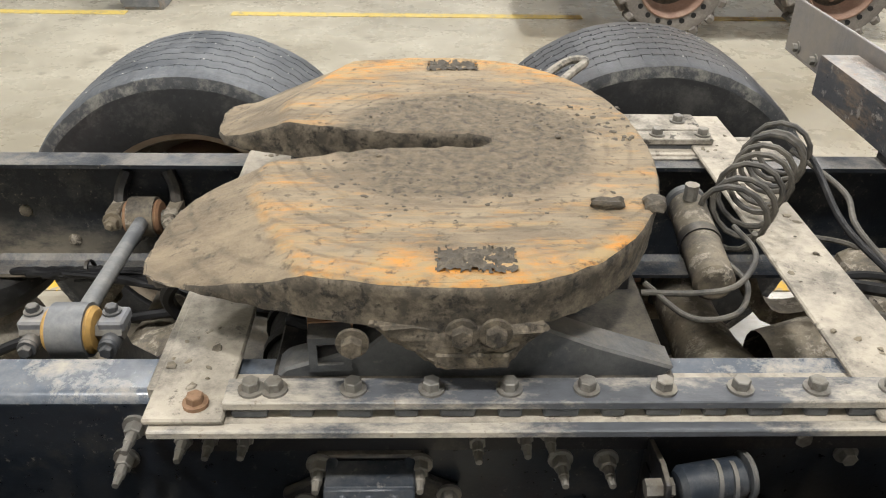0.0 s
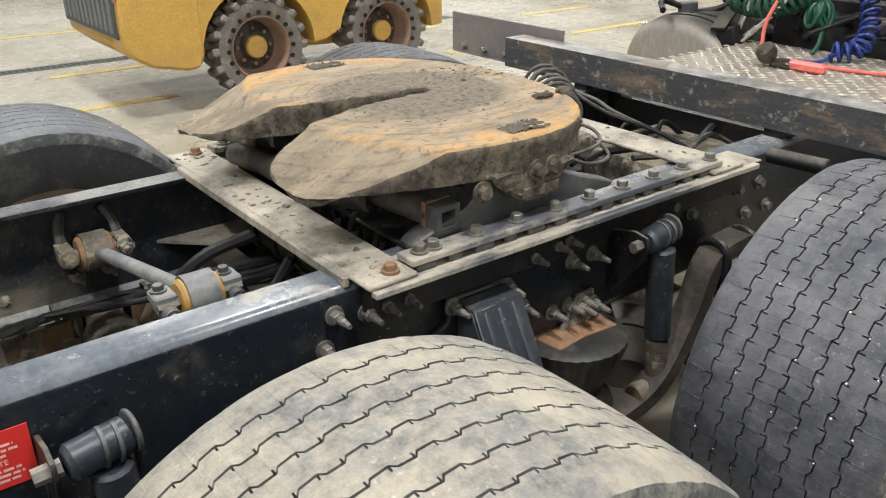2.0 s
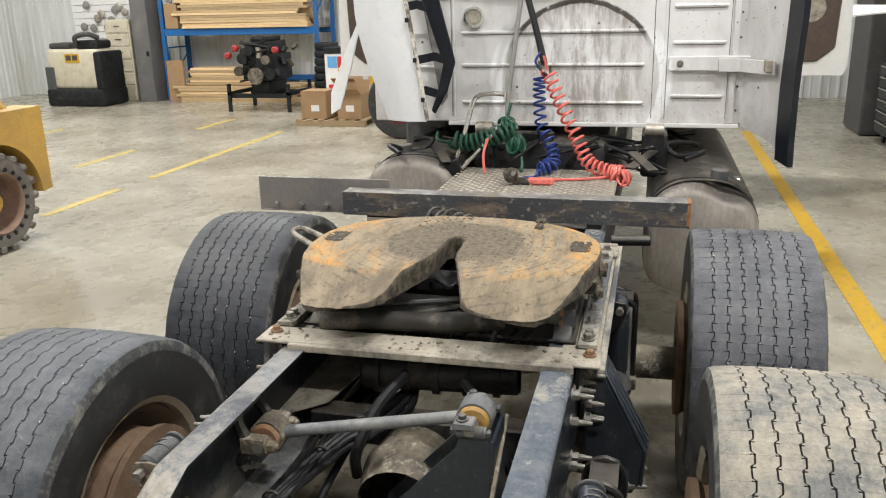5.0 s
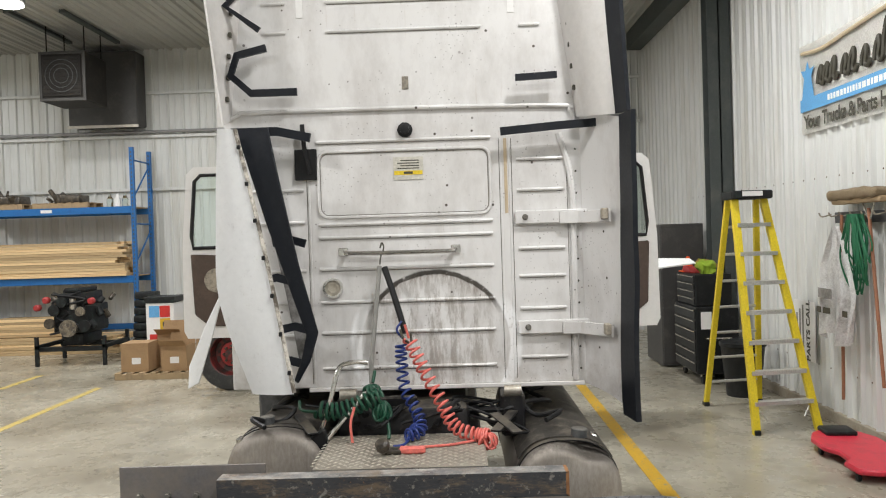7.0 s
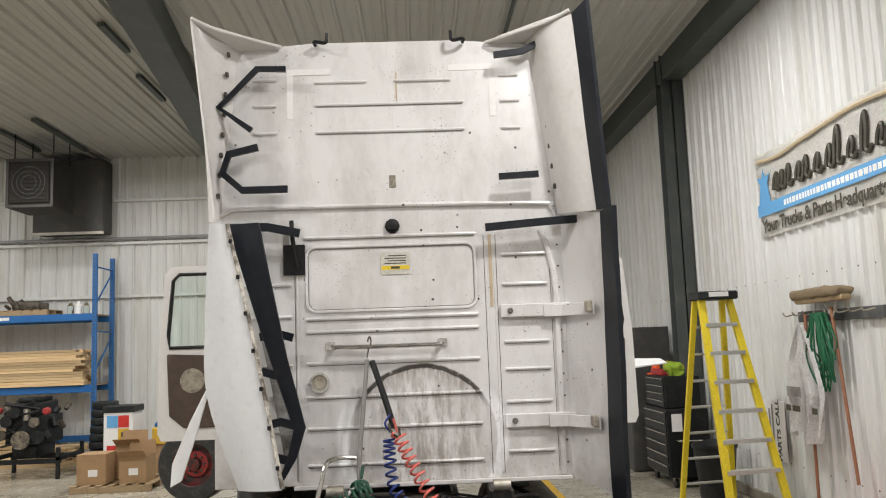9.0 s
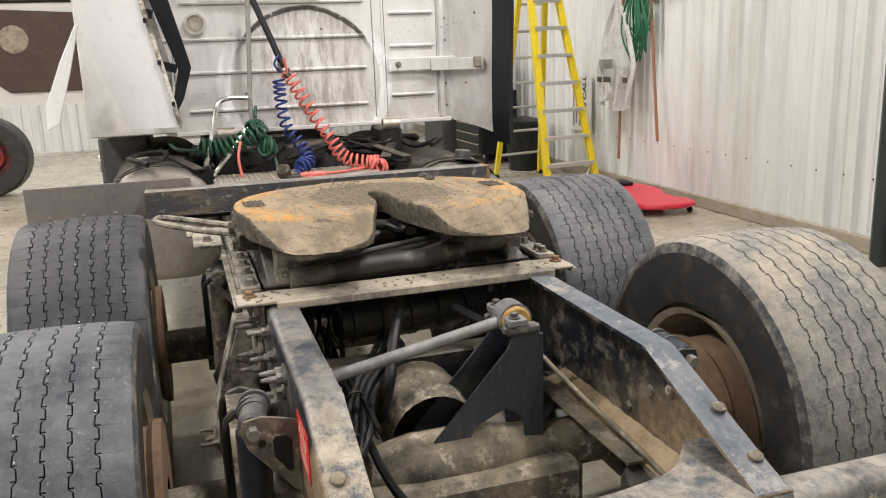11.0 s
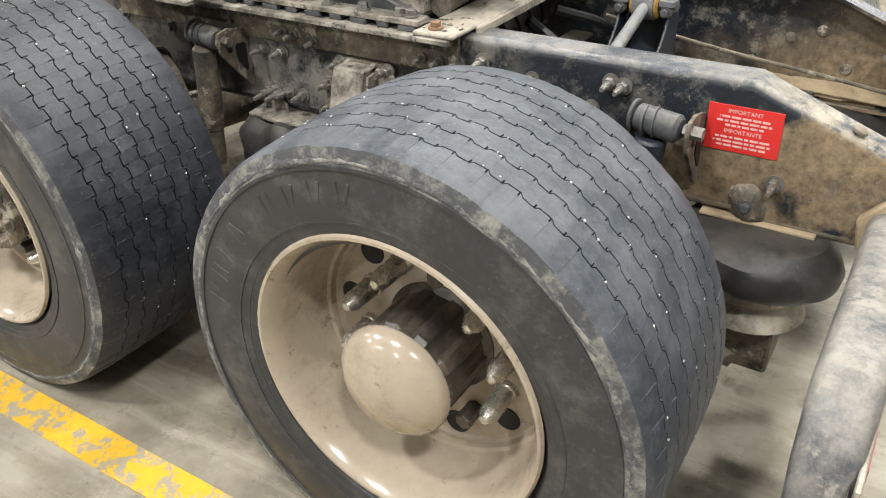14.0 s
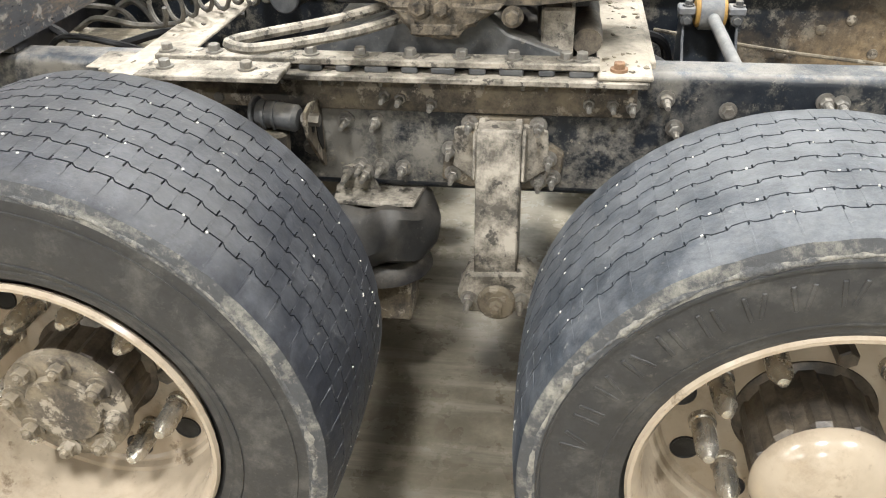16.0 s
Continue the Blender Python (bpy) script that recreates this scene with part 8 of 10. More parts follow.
for x0, y0, x1, y1 in ((2.05, -0.50, 2.35, -0.62), (2.0, -0.62, 2.3, -0.50), (2.1, 0.52, 2.4, 0.66)):
    part("strap", box(0, math.hypot(x1 - x0, y1 - y0), -0.03, 0.03, 0, 0.012, 0.002, m=pose(x0, y0, 1.0, 0, -8, math.degrees(math.atan2(y1 - y0, x1 - x0)))), M_black, truck)
for s in (1, -1):
    pts = [(2.05 + 0.13 * k, s * (0.78 + 0.1 * math.sin(k * 1.7)), 1.06 + 0.03 * math.sin(k * 2.3)) for k in range(9)]
    part("tank_hose", hose(pts, 0.014, 8), M_rubber, truck)
    part("clip", box(2.12, 2.19, *sorted((s * (0.92 if s > 0 else 1.03), s * (0.96 if s > 0 else 1.07))), 0.935 if s > 0 else 0.90, 0.985 if s > 0 else 0.955, 0.006), M_chrome, truck)

# step box under the driver's door
part("step_box", box(3.3, 4.25, 0.80, 1.12, 0.42, 1.12, 0.02), M_castgrey, truck, "dark grey step box under the door")
part("step_tread", box(3.4, 4.15, 1.12, 1.17, 0.70, 0.73, 0.004), M_alu, truck)


# ---------------------------------------------------------------- the shop's other things
M_blue = surface("blue_rack_paint", (0.012, 0.125, 0.37), 0.45, second=(0.02, 0.05, 0.2), second_at=(0.55, 0.8), second_scale=6.0)
M_pine = surface("fresh_pine", (0.74, 0.54, 0.3), 0.6, second=(0.5, 0.31, 0.14), second_at=(0.45, 0.75), second_scale=3.0, stretch=(2, 0.3, 6), grain=30)
def vary_by_object(m, amount):
    """Lets alike pieces differ a little in tone."""
    nt = m.node_tree
    p = nt.nodes["Principled BSDF"]
    src = p.inputs["Base Color"].links[0].from_socket
    info = nt.nodes.new("ShaderNodeObjectInfo")
    r = nt.nodes.new("ShaderNodeMapRange")
    r.inputs["To Min"].default_value, r.inputs["To Max"].default_value = 1 - amount, 1 + amount * 0.4
    nt.links.new(info.outputs["Random"], r.inputs["Value"])
    hsv = nt.nodes.new("ShaderNodeHueSaturation")
    nt.links.new(src, hsv.inputs["Color"])
    nt.links.new(r.outputs["Result"], hsv.inputs["Value"])
    nt.links.new(hsv.outputs["Color"], p.inputs["Base Color"])


vary_by_object(M_pine, 0.45)
M_carton = surface("brown_cardboard", (0.36, 0.23, 0.12), 0.8, second=(0.28, 0.17, 0.09), second_scale=5.0)
M_pallet = surface("weathered_pallet_wood", (0.36, 0.26, 0.15), 0.8, second=(0.22, 0.16, 0.1), second_scale=5.0, stretch=(1, 3, 1))
M_engine = surface("black_engine_casting", (0.01, 0.01, 0.011), 0.5, spec=0.3, second=(0.035, 0.055, 0.05), second_scale=14.0)
M_cap = surface("dull_red_plastic", (0.36, 0.03, 0.03), 0.5, second=(0.2, 0.025, 0.025), second_scale=8.0)
M_tool = surface("black_tool_chest", (0.009, 0.01, 0.011), 0.4, spec=0.3, second=(0.028, 0.028, 0.028), second_scale=6.0)
M_ladder = surface("yellow_fibreglass", (0.72, 0.56, 0.02), 0.45, second=(0.5, 0.4, 0.08), second_at=(0.6, 0.85), second_scale=8.0)
M_rung = surface("ladder_aluminium", (0.6, 0.6, 0.58), 0.4, 0.7)
M_cream = surface("cream_truck_paint", (0.6, 0.55, 0.42), 0.45, second=(0.4, 0.35, 0.27), second_scale=5.0)
M_greydoor = surface("grey_steel_cabinet", (0.05, 0.048, 0.047), 0.5, second=(0.09, 0.085, 0.078), second_scale=3.0)
M_orange = surface("orange_vest_cloth", (0.8, 0.12, 0.03), 0.8)
M_stick = surface("worn_wood_handle", (0.3, 0.13, 0.07), 0.6, second=(0.22, 0.1, 0.06), second_scale=9.0)
M_bristle = surface("tan_bristles", (0.2, 0.15, 0.09), 0.9, grain=200, grain_amount=0.5, bump=0.8)
M_cloth = surface("white_cloth", (0.84, 0.83, 0.82), 0.85, second=(0.5, 0.46, 0.44), second_scale=6.0)
M_creeper = surface("red_moulded_plastic", (0.62, 0.03, 0.06), 0.4, second=(0.45, 0.03, 0.05), second_scale=6.0)
M_banner = surface("white_vinyl_banner", (0.86, 0.84, 0.8), 0.5, second=(0.74, 0.71, 0.66), second_scale=3.0)
M_bannerblue = surface("blue_banner_ink", (0.12, 0.36, 0.66), 0.5, bump=0.0)
M_bannertan = surface("tan_banner_ink", (0.55, 0.45, 0.3), 0.5, bump=0.0)
M_solid = surface("solid_tyre_rubber", (0.15, 0.135, 0.12), 0.85, second=(0.27, 0.245, 0.21), second_scale=10.0, bump=0.4)
M_brownrim = surface("rusty_brown_rim", (0.2, 0.12, 0.085), 0.75, second=(0.28, 0.2, 0.15), second_scale=10.0)


# ---- ribbed walls' trim: posts, pipes, eave beam
def column(name, x, y, z1):
    bm = bmesh.new()
    box(x - 0.13, x + 0.13, y - 0.012, y + 0.012, 0, z1, 0.002, bm)
    box(x - 0.13, x - 0.115, y - 0.16, y + 0.16, 0, z1, 0.002, bm)
    box(x + 0.115, x + 0.13, y - 0.16, y + 0.16, 0, z1, 0.002, bm)
    return tagged(part(name, bm, M_column, None), "grey-green steel wall column", "column", "steel columns", "structure")


column("column", 9.25, WALL_S + 0.20, CEIL)
column("column", 1.75, WALL_S + 0.20, CEIL)
column("column", -5.6, WALL_S + 0.20, CEIL)
tagged(part("eave_beam", box(WALL_W, WALL_E, WALL_S + 0.03, WALL_S + 0.33, CEIL - 0.38, CEIL - 0.02, 0.01), M_column, None), "dark steel beam under the ceiling edge", "beam", kind="structure")
tagged(part("roof_beam", box(-13.0, 9.3, -0.21, 0.21, CEIL - 0.42, CEIL - 0.02, 0.01, None, pose(5.2, 2.73, 0, 0, 0, 5.9)), M_column, None), "dark steel beam running under the ceiling", "beam", kind="structure")
for x0, x1, y, w in ((11.4, 13.7, 6.27, 0.05), (11.3, 13.6, 7.17, 0.05), (7.35, 8.3, 3.62, 0.045), (9.3, 10.5, 3.80, 0.045), (4.4, 9.5, -1.47, 0.018)):
    tagged(part("ceiling_track", box(x0, x1, y - w, y + w, CEIL - 0.085, CEIL - 0.03, 0.004), M_column, None), "dark steel strip fixed under the ceiling", "ceiling strip", kind="structure")
for z in (4.3, 3.2, 5.2):
    tagged(part("wall_girt", box(WALL_E - 0.09, WALL_E - 0.035, WALL_S + 0.1, WALL_N - 0.1, z, z + 0.06, 0.004), M_sheet, None), "thin horizontal rail on the sheet wall", "rail", kind="structure")
tagged(part("pipe", rod((WALL_E - 0.14, WALL_S + 0.2, 4.42), (WALL_E - 0.14, WALL_N - 0.2, 4.42), 0.03, 10), M_housing, None), "grey pipe along the sheet wall", "pipe", kind="structure")
drain = empty("floor_drain", "long slotted trench drain set in the floor", "drain", kind="structure")
part("frame", box(-3.0, 5.6, 6.82, 7.0, -0.02, 0.004, 0), M_column, drain)
ME_slot = mesh_of("slot", box(-0.012, 0.012, -0.055, 0.055, 0.0, 0.0065, 0.0), M_rubber)
for k in range(150):
    piece("slot", ME_slot, drain, pose(-2.95 + 0.056 * k, 6.91, 0))


# ---- pallet rack with timber
def pallet_rack():
    r = empty("pallet_rack", "blue steel pallet rack against the sheet wall", "rack")
    x0, x1, y0, y1 = 13.5, 14.4, 6.0, 9.45
    for y in (y0, y1):
        for x in (x0, x1):
            bm = box(x - 0.04, x + 0.04, y - 0.04, y + 0.04, 0, 4.0, 0.004)
            part("upright", bm, M_blue, r)
            bm = bmesh.new()
            for k in range(48):
                box(x - 0.043, x - 0.039, y - 0.012, y + 0.012, 0.12 + 0.08 * k, 0.16 + 0.08 * k, 0, bm)
            tagged(part("slot_strip", bm, M_ink, r), kind="stuff")
        for za, zb in ((0.3, 1.0), (1.1, 1.1), (1.7, 2.4), (2.5, 2.5), (3.0, 3.7), (3.75, 3.75)):
            part("brace", rod((x0, y, za), (x1, y, zb), 0.016, 8), M_blue, r)
    for z in (1.42, 2.78):
        for x in (x0, x1):
            part("beam", box(x - 0.03, x + 0.03, y0 + 0.04, y1 - 0.04, z - 0.07, z + 0.07, 0.008), M_blue, r)
        part("deck", box(x0 + 0.03, x1 - 0.03, y0 + 0.05, y1 - 0.05, z + 0.045, z + 0.068, 0.002), M_pallet, r)
    part("beam", box(x1 - 0.03, x1 + 0.03, y0 + 0.04, y1 - 0.04, 0.35, 0.47, 0.008), M_blue, r)
    part("tag", box(13.465, 13.469, 7.6, 7.82, 2.76, 2.82, 0), M_whitetrim, r)
    return r


pallet_rack()


def timber(x0, x1, y0, y1, z0, rows, cols, t, label, seed):
    st = empty("timber_stack", label, "timber", "stacks of boards")
    rng = random.Random(seed)
    w = (x1 - x0) / cols
    me = mesh_of("board", box(0, w * 0.97, 0, y1 - y0, 0, t * 0.94, 0.003), M_pine)
    for i in range(rows):
        for j in range(cols):
            piece("board", me, st, pose(x0 + j * w, y0 + rng.uniform(-0.12, 0.12), z0 + i * t, 0, 0, rng.uniform(-0.3, 0.3)))
    return st


timber(13.42, 14.2, 6.25, 9.05, 1.492, 13, 4, 0.052, "stack of fresh pine boards lying on the blue rack", 1)
timber(13.45, 14.1, 7.3, 8.9, 0.34, 7, 4, 0.05, "short pine boards stacked under the rack", 2)
timber(13.3, 14.2, 6.4, 9.15, 0.0, 6, 4, 0.055, "long pine boards stacked on the floor under the rack", 3)
whole("plywood_sheet", box(13.35, 13.42, 9.0, 9.38, 0, 0.85, 0.004), M_carton, "brown board leaning in the rack", "board")
whole("wood_block", box(13.45, 13.7, 9.06, 9.36, 1.492, 2.0, 0.006), M_carton, "upright brown wooden blocks on the rack shelf", "block")


def pallet(x0, x1, y0, y1, z, label):
    p = empty("pallet", label, "pallet", "pallets")
    for k in range(3):
        x = x0 + (x1 - x0 - 0.08) * k / 2
        part("stringer", box(x, x + 0.08, y0, y1, z, z + 0.09, 0.003), M_pallet, p)
    n = 7
    for k in range(n):
        y = y0 + (y1 - y0 - 0.1) * k / (n - 1)
        part("slat", box(x0, x1, y, y + 0.1, z + 0.0905, z + 0.11, 0.002), M_pallet, p)
    return p


pallet(13.5, 14.2, 6.9, 8.0, 2.849, "wooden pallet on the upper rack shelf")
pallet(13.5, 14.2, 8.2, 9.2, 2.849, "wooden pallet on the upper rack shelf")
rng = random.Random(8)
for y0, label in ((7.2, "greasy gearbox part on a pallet"), (8.4, "pile of dark steel parts on a pallet")):
    lump = empty("machine_part", label, "machine part")
    part("housing", rough_up(box(13.6, 14.05, y0 - 0.1, y0 + 0.4, 2.96, 3.12, 0.03, segs=2), 0.02, 9), M_hub, lump)
    for k in range(9):
        c = (13.6 + rng.random() * 0.4, y0 + rng.random() * 0.5, 2.98)
        part("pipe_stub", rod(c, (c[0] + rng.uniform(-0.1, 0.1), c[1] + rng.uniform(-0.2, 0.2), 3.05 + rng.random() * 0.2), 0.02 + 0.05 * rng.random(), 10, chamfer=0.01), M_hub, lump)
for y in (6.35, 6.2, 6.5):
    whole("bottle", lathe([(0, 0), (0, 0.06), (0.16, 0.06), (0.2, 0.03), (0.25, 0.025), (0.26, 0)], (13.6, y, 2.849), (0, 0, 1), 14), rng.choice((M_glass, M_whitetrim)), "small bottle on the upper rack shelf", "bottle", "bottles on the rack")


# ---- engine on its stand
def engine():
    e = empty("engine", "black diesel engine with red caps standing on a steel frame", "engine")
    cx, cy = 12.3, 6.55
    part("block", rough_up(box(cx - 0.45, cx + 0.5, cy - 0.30, cy + 0.30, 0.55, 1.05, 0.04, segs=2), 0.02, 7), M_engine, e)
    part("head", rough_up(box(cx - 0.42, cx + 0.48, cy - 0.2, cy + 0.2, 1.05, 1.27, 0.03, segs=2), 0.015, 9), M_engine, e)
    part("valve_cover", box(cx - 0.38, cx + 0.42, cy - 0.13, cy + 0.13, 1.27, 1.36, 0.03, segs=2), M_engine, e)
    part("oil_pan", box(cx - 0.35, cx + 0.45, cy - 0.18, cy + 0.18, 0.33, 0.56, 0.04, segs=2), M_engine, e)
    for y, z, r in ((0.0, 0.66, 0.15), (0.24, 0.98, 0.10), (-0.22, 0.95, 0.08), (0.10, 1.12, 0.09), (-0.30, 0.70, 0.10), (0.33, 0.75, 0.09)):
        part("pulley", lathe([(0, 0), (0, r * 0.5), (0.02, r * 0.55), (0.03, r), (0.05, r * 0.93), (0.07, r), (0.09, r), (0.09, 0)], (cx - 0.46, cy + y, z), (-1, 0, 0), 24), rng.choice((M_engine, M_hub, M_mudsteel)), e)
    for y, z in ((0.40, 1.16), (0.56, 1.03), (-0.40, 1.13)):
        part("red_cap", rod((cx - 0.4, cy + y, z), (cx - 0.52, cy + y, z), 0.06, 16, chamfer=0.02), M_cap, e, "red shipping cap")
    part("filter", rod((cx - 0.42, cy - 0.05, 0.98), (cx - 0.42, cy - 0.05, 1.18), 0.06, 16, chamfer=0.01), M_alu, e)
    for k in range(14):
        p = Vector((cx - 0.3 + rng.random() * 0.7, cy + rng.choice((-1, 1)) * (0.3 + 0.1 * rng.random()), 0.6 + 0.6 * rng.random()))
        part("fitting", rod(p, p + Vector((rng.uniform(-0.1, 0.1), rng.uniform(-0.1, 0.1), rng.uniform(-0.15, 0.15))), 0.03 + 0.03 * rng.random(), 10, chamfer=0.006), rng.choice((M_engine, M_hub)), e)
    for k in range(5):
        pts = [(cx - 0.48 + 0.02 * k, cy + rng.uniform(-0.35, 0.35), 0.6 + 0.13 * i + rng.uniform(-0.05, 0.05)) for i in range(6)]
        part("hose", hose(pts, 0.02, 7), M_rubber, e)
    st = empty("engine_stand", "black steel engine stand with four legs", "stand")
    for y in (cy - 0.62, cy + 0.58):
        for x in (cx - 0.5, cx + 0.5):
            part("leg", box(x - 0.03, x + 0.03, y - 0.03, y + 0.03, 0, 0.52, 0.004), M_engine, st)
        part("side_bar", box(cx - 0.53, cx + 0.53, y - 0.03, y + 0.03, 0.30, 0.37, 0.004), M_engine, st)
    for x in (cx - 0.4, cx + 0.4):
        part("cross_bar", box(x - 0.04, x + 0.04, cy - 0.62, cy + 0.58, 0.25, 0.33, 0.004), M_engine, st)


engine()
duct_ = empty("ribbed_moulding", "black ribbed plastic moulding standing on the floor", "moulding")
part("base", box(12.2, 12.9, 5.2, 5.75, 0.0, 0.25, 0.05, segs=2), M_engine, duct_)
for k in range(7):
    part("rib", box(12.4, 12.75, 5.25, 5.68 - 0.01 * k, 0.25 + 0.14 * k, 0.38 + 0.14 * k, 0.03, segs=2), M_engine, duct_)


def drum_cabinet():
    c = empty("hazard_cabinet", "white cabinet with a blue, red and yellow hazard board", "cabinet")
    part("body", box(11.9, 12.4, 4.72, 5.22, 0, 1.05, 0.01), M_whitetrim, c)
    part("lid", box(11.88, 12.42, 4.70, 5.24, 1.05, 1.16, 0.01), M_engine, c)
    for y0, y1, z0, z1, m in ((4.98, 5.16, 0.80, 1.0, M_bannerblue), (4.79, 4.97, 0.80, 1.0, M_red), (4.79, 4.97, 0.58, 0.78, M_line), (4.79, 5.16, 0.12, 0.5, M_red)):
        part("hazard_panel", box(11.893, 11.9, y0, y1, z0, z1, 0), m, c)
    part("mark", box(11.889, 11.893, 4.84, 4.92, 0.64, 0.72, 0), M_ink, c)
    part("mark", box(11.889, 11.893, 4.9, 5.05, 0.2, 0.4, 0, m=None), M_print, c)


drum_cabinet()
pallet(10.1, 11.1, 3.85, 5.05, 0.0, "wooden pallet on the floor carrying cartons")


def carton(x0, x1, y0, y1, z0, z1, label, open_top=False):
    c = empty("carton", label, "box", "cartons on the pallet")
    t = 0.006
    bm = bmesh.new()
    box(x0, x1, y0, y1, z0, z0 + t, 0, bm)
    box(x0, x1, y0, y0 + t, z0 + t, z1, 0, bm)
    box(x0, x1, y1 - t, y1, z0 + t, z1, 0, bm)
    box(x0, x0 + t, y0 + t, y1 - t, z0 + t, z1, 0, bm)
    box(x1 - t, x1, y0 + t, y1 - t, z0 + t, z1, 0, bm)
    part("body", bm, M_carton, c)
    if open_top:
        for pts in ([(x0, z1), (x0 - 0.16, z1 + 0.1), (x0 - 0.16, z1 + 0.106), (x0 + 0.004, z1 + 0.008)], [(x1, z1), (x1 + 0.03, z1 + 0.2), (x1 + 0.024, z1 + 0.2), (x1 - 0.006, z1)]):
            part("flap", prism(pts, "y", y0, y1), M_carton, c)
    else:
        part("flap", box(x0, x1, y0, (y0 + y1) / 2 - 0.003, z1, z1 + t, 0), M_carton, c)
        part("flap", box(x0, x1, (y0 + y1) / 2 + 0.003, y1, z1, z1 + t, 0), M_carton, c)
    part("shipping_label", box(x0 - 0.002, x0, y0 + 0.12, y0 + 0.26, z0 + 0.12, z0 + 0.22, 0), M_whitetrim, c)


carton(10.2, 10.65, 4.55, 4.98, 0.111, 0.55, "brown carton with a white label on the pallet")
carton(10.2, 10.65, 3.95, 4.35, 0.111, 0.50, "open brown carton on the pallet", True)
carton(10.75, 11.05, 4.2, 4.6, 0.111, 0.62, "brown carton behind the others on the pallet", True)
drum = empty("yellow_tub", "yellow drum lid with a blue jack stand on it", "drum")
part("drum", lathe([(0, 0), (0, 0.28), (0.5, 0.28), (0.5, 0)], (12.2, 4.15, 0), (0, 0, 1), 28), M_carton, drum)
part("band", lathe([(0.5, 0), (0.5, 0.33), (0.74, 0.33), (0.76, 0.3), (0.76, 0)], (12.2, 4.15, 0), (0, 0, 1), 28), M_line, drum)
jack = empty("jack_stand", "blue steel jack stand on the yellow drum", "jack stand")
part("column", rod((12.2, 4.15, 0.9), (12.2, 4.15, 1.5), 0.09, 16), M_blue, jack)
part("base", lathe([(0, 0), (0, 0.3), (0.05, 0.3), (0.25, 0.1), (0.25, 0)], (12.2, 4.15, 0.761), (0, 0, 1), 4), M_blue, jack)
part("saddle", box(12.1, 12.3, 4.05, 4.25, 1.5, 1.56, 0.01), M_blue, jack)


# ---- wheel with a red hub standing ahead of the cab
M_darkred = surface("dirty_dark_red_wheel_paint", (0.16, 0.016, 0.014), 0.5, second=(0.025, 0.016, 0.014), second_at=(0.42, 0.54), second_scale=9.0)


def spare_wheel(x, y):
    w = empty("truck_wheel", "black truck tyre on a red wheel standing on the floor", "wheel", m=pose(x, y, 0.5, 0, 0, 82))
    part("tyre", lathe([(-0.13, 0.29), (-0.15, 0.40), (-0.14, 0.47), (-0.11, 0.495), (0.11, 0.495), (0.14, 0.47), (0.15, 0.40), (0.13, 0.29)], (0, 0, 0), (0, 1, 0), 56), M_side, w)
    part("rim", lathe([(0.13, 0.295), (0.12, 0.28), (-0.02, 0.26), (-0.03, 0.2), (0.0, 0.15), (0.0, 0.0)], (0, 0, 0), (0, 1, 0), 40), M_darkred, w, "dark red painted wheel disc")
    plate = part("disc_plate", lathe([(0.005, 0.0), (0.005, 0.17), (0.012, 0.172), (0.012, 0.0)], (0, 0, 0), (0, 1, 0), 28), M_cap, w, "red drilled plate")
    for k in range(18):
        a, d = k * 2.4, 0.035 * math.sqrt(k)
        part("hole", rod((d * math.cos(a), 0.012, d * math.sin(a)), (d * math.cos(a), 0.0135, d * math.sin(a)), 0.008, 8), M_ink, plate)
    for k in range(8):
        a = radians(45 * k)
        part("nut", rod((0.12 * math.cos(a), 0, 0.12 * math.sin(a)), (0.12 * math.cos(a), 0.04, 0.12 * math.sin(a)), 0.02, 6), M_hub, w)
    part("hub", lathe([(0.0, 0.09), (0.09, 0.08), (0.1, 0.0)], (0, 0, 0), (0, 1, 0), 20), M_darkred, w)


spare_wheel(9.1, 2.92)


# ---- unit heater under the ceiling
M_heater = surface("dark_brown_heater_case", (0.02, 0.018, 0.016), 0.6, spec=0.25, second=(0.045, 0.038, 0.032), second_scale=4.0)
heater = empty("unit_heater", "dark grey unit heater hung under the ceiling", "heater")
part("case", box(12.4, 13.3, 6.35, 7.2, 4.75, 5.65, 0.02), M_heater, heater)
part("grille_frame", box(12.37, 12.40, 6.42, 7.13, 4.83, 5.57, 0.01), M_heater, heater)
for r in (0.30, 0.22, 0.14):
    part("fan_guard", ring((12.345, 6.775, 5.2), (12.352, 6.775, 5.2), r - 0.012, r, 32), M_castgrey, heater)
for y0, y1, z0, z1 in ((6.35, 7.2, 5.60, 5.65), (6.35, 7.2, 4.75, 4.80), (6.35, 6.40, 4.80, 5.60), (7.15, 7.2, 4.80, 5.60)):
    part("case_edge", box(12.385, 12.40, y0, y1, z0, z1, 0.003), M_greydoor, heater)
for k in range(9):
    part("louvre", box(12.355, 12.385, 6.46, 7.09, 4.88 + 0.075 * k, 4.90 + 0.075 * k, 0.003), M_heater, heater)
for x, y in ((12.5, 6.4), (12.5, 7.1), (13.2, 6.4), (13.2, 7.1)):
    part("hanger_rod", rod((x, y, 5.65), (x, y, CEIL - 0.01), 0.012, 8), M_heater, heater)
duct = empty("wall_duct", "flat dark grey duct box on the wall", "duct")
part("case", box(14.0, 14.5, 6.05, 7.45, 4.5, 6.0, 0.02), M_greydoor, duct)
part("trim", box(13.985, 14.0, 6.03, 7.47, 4.46, 4.52, 0.004), M_alu, duct)


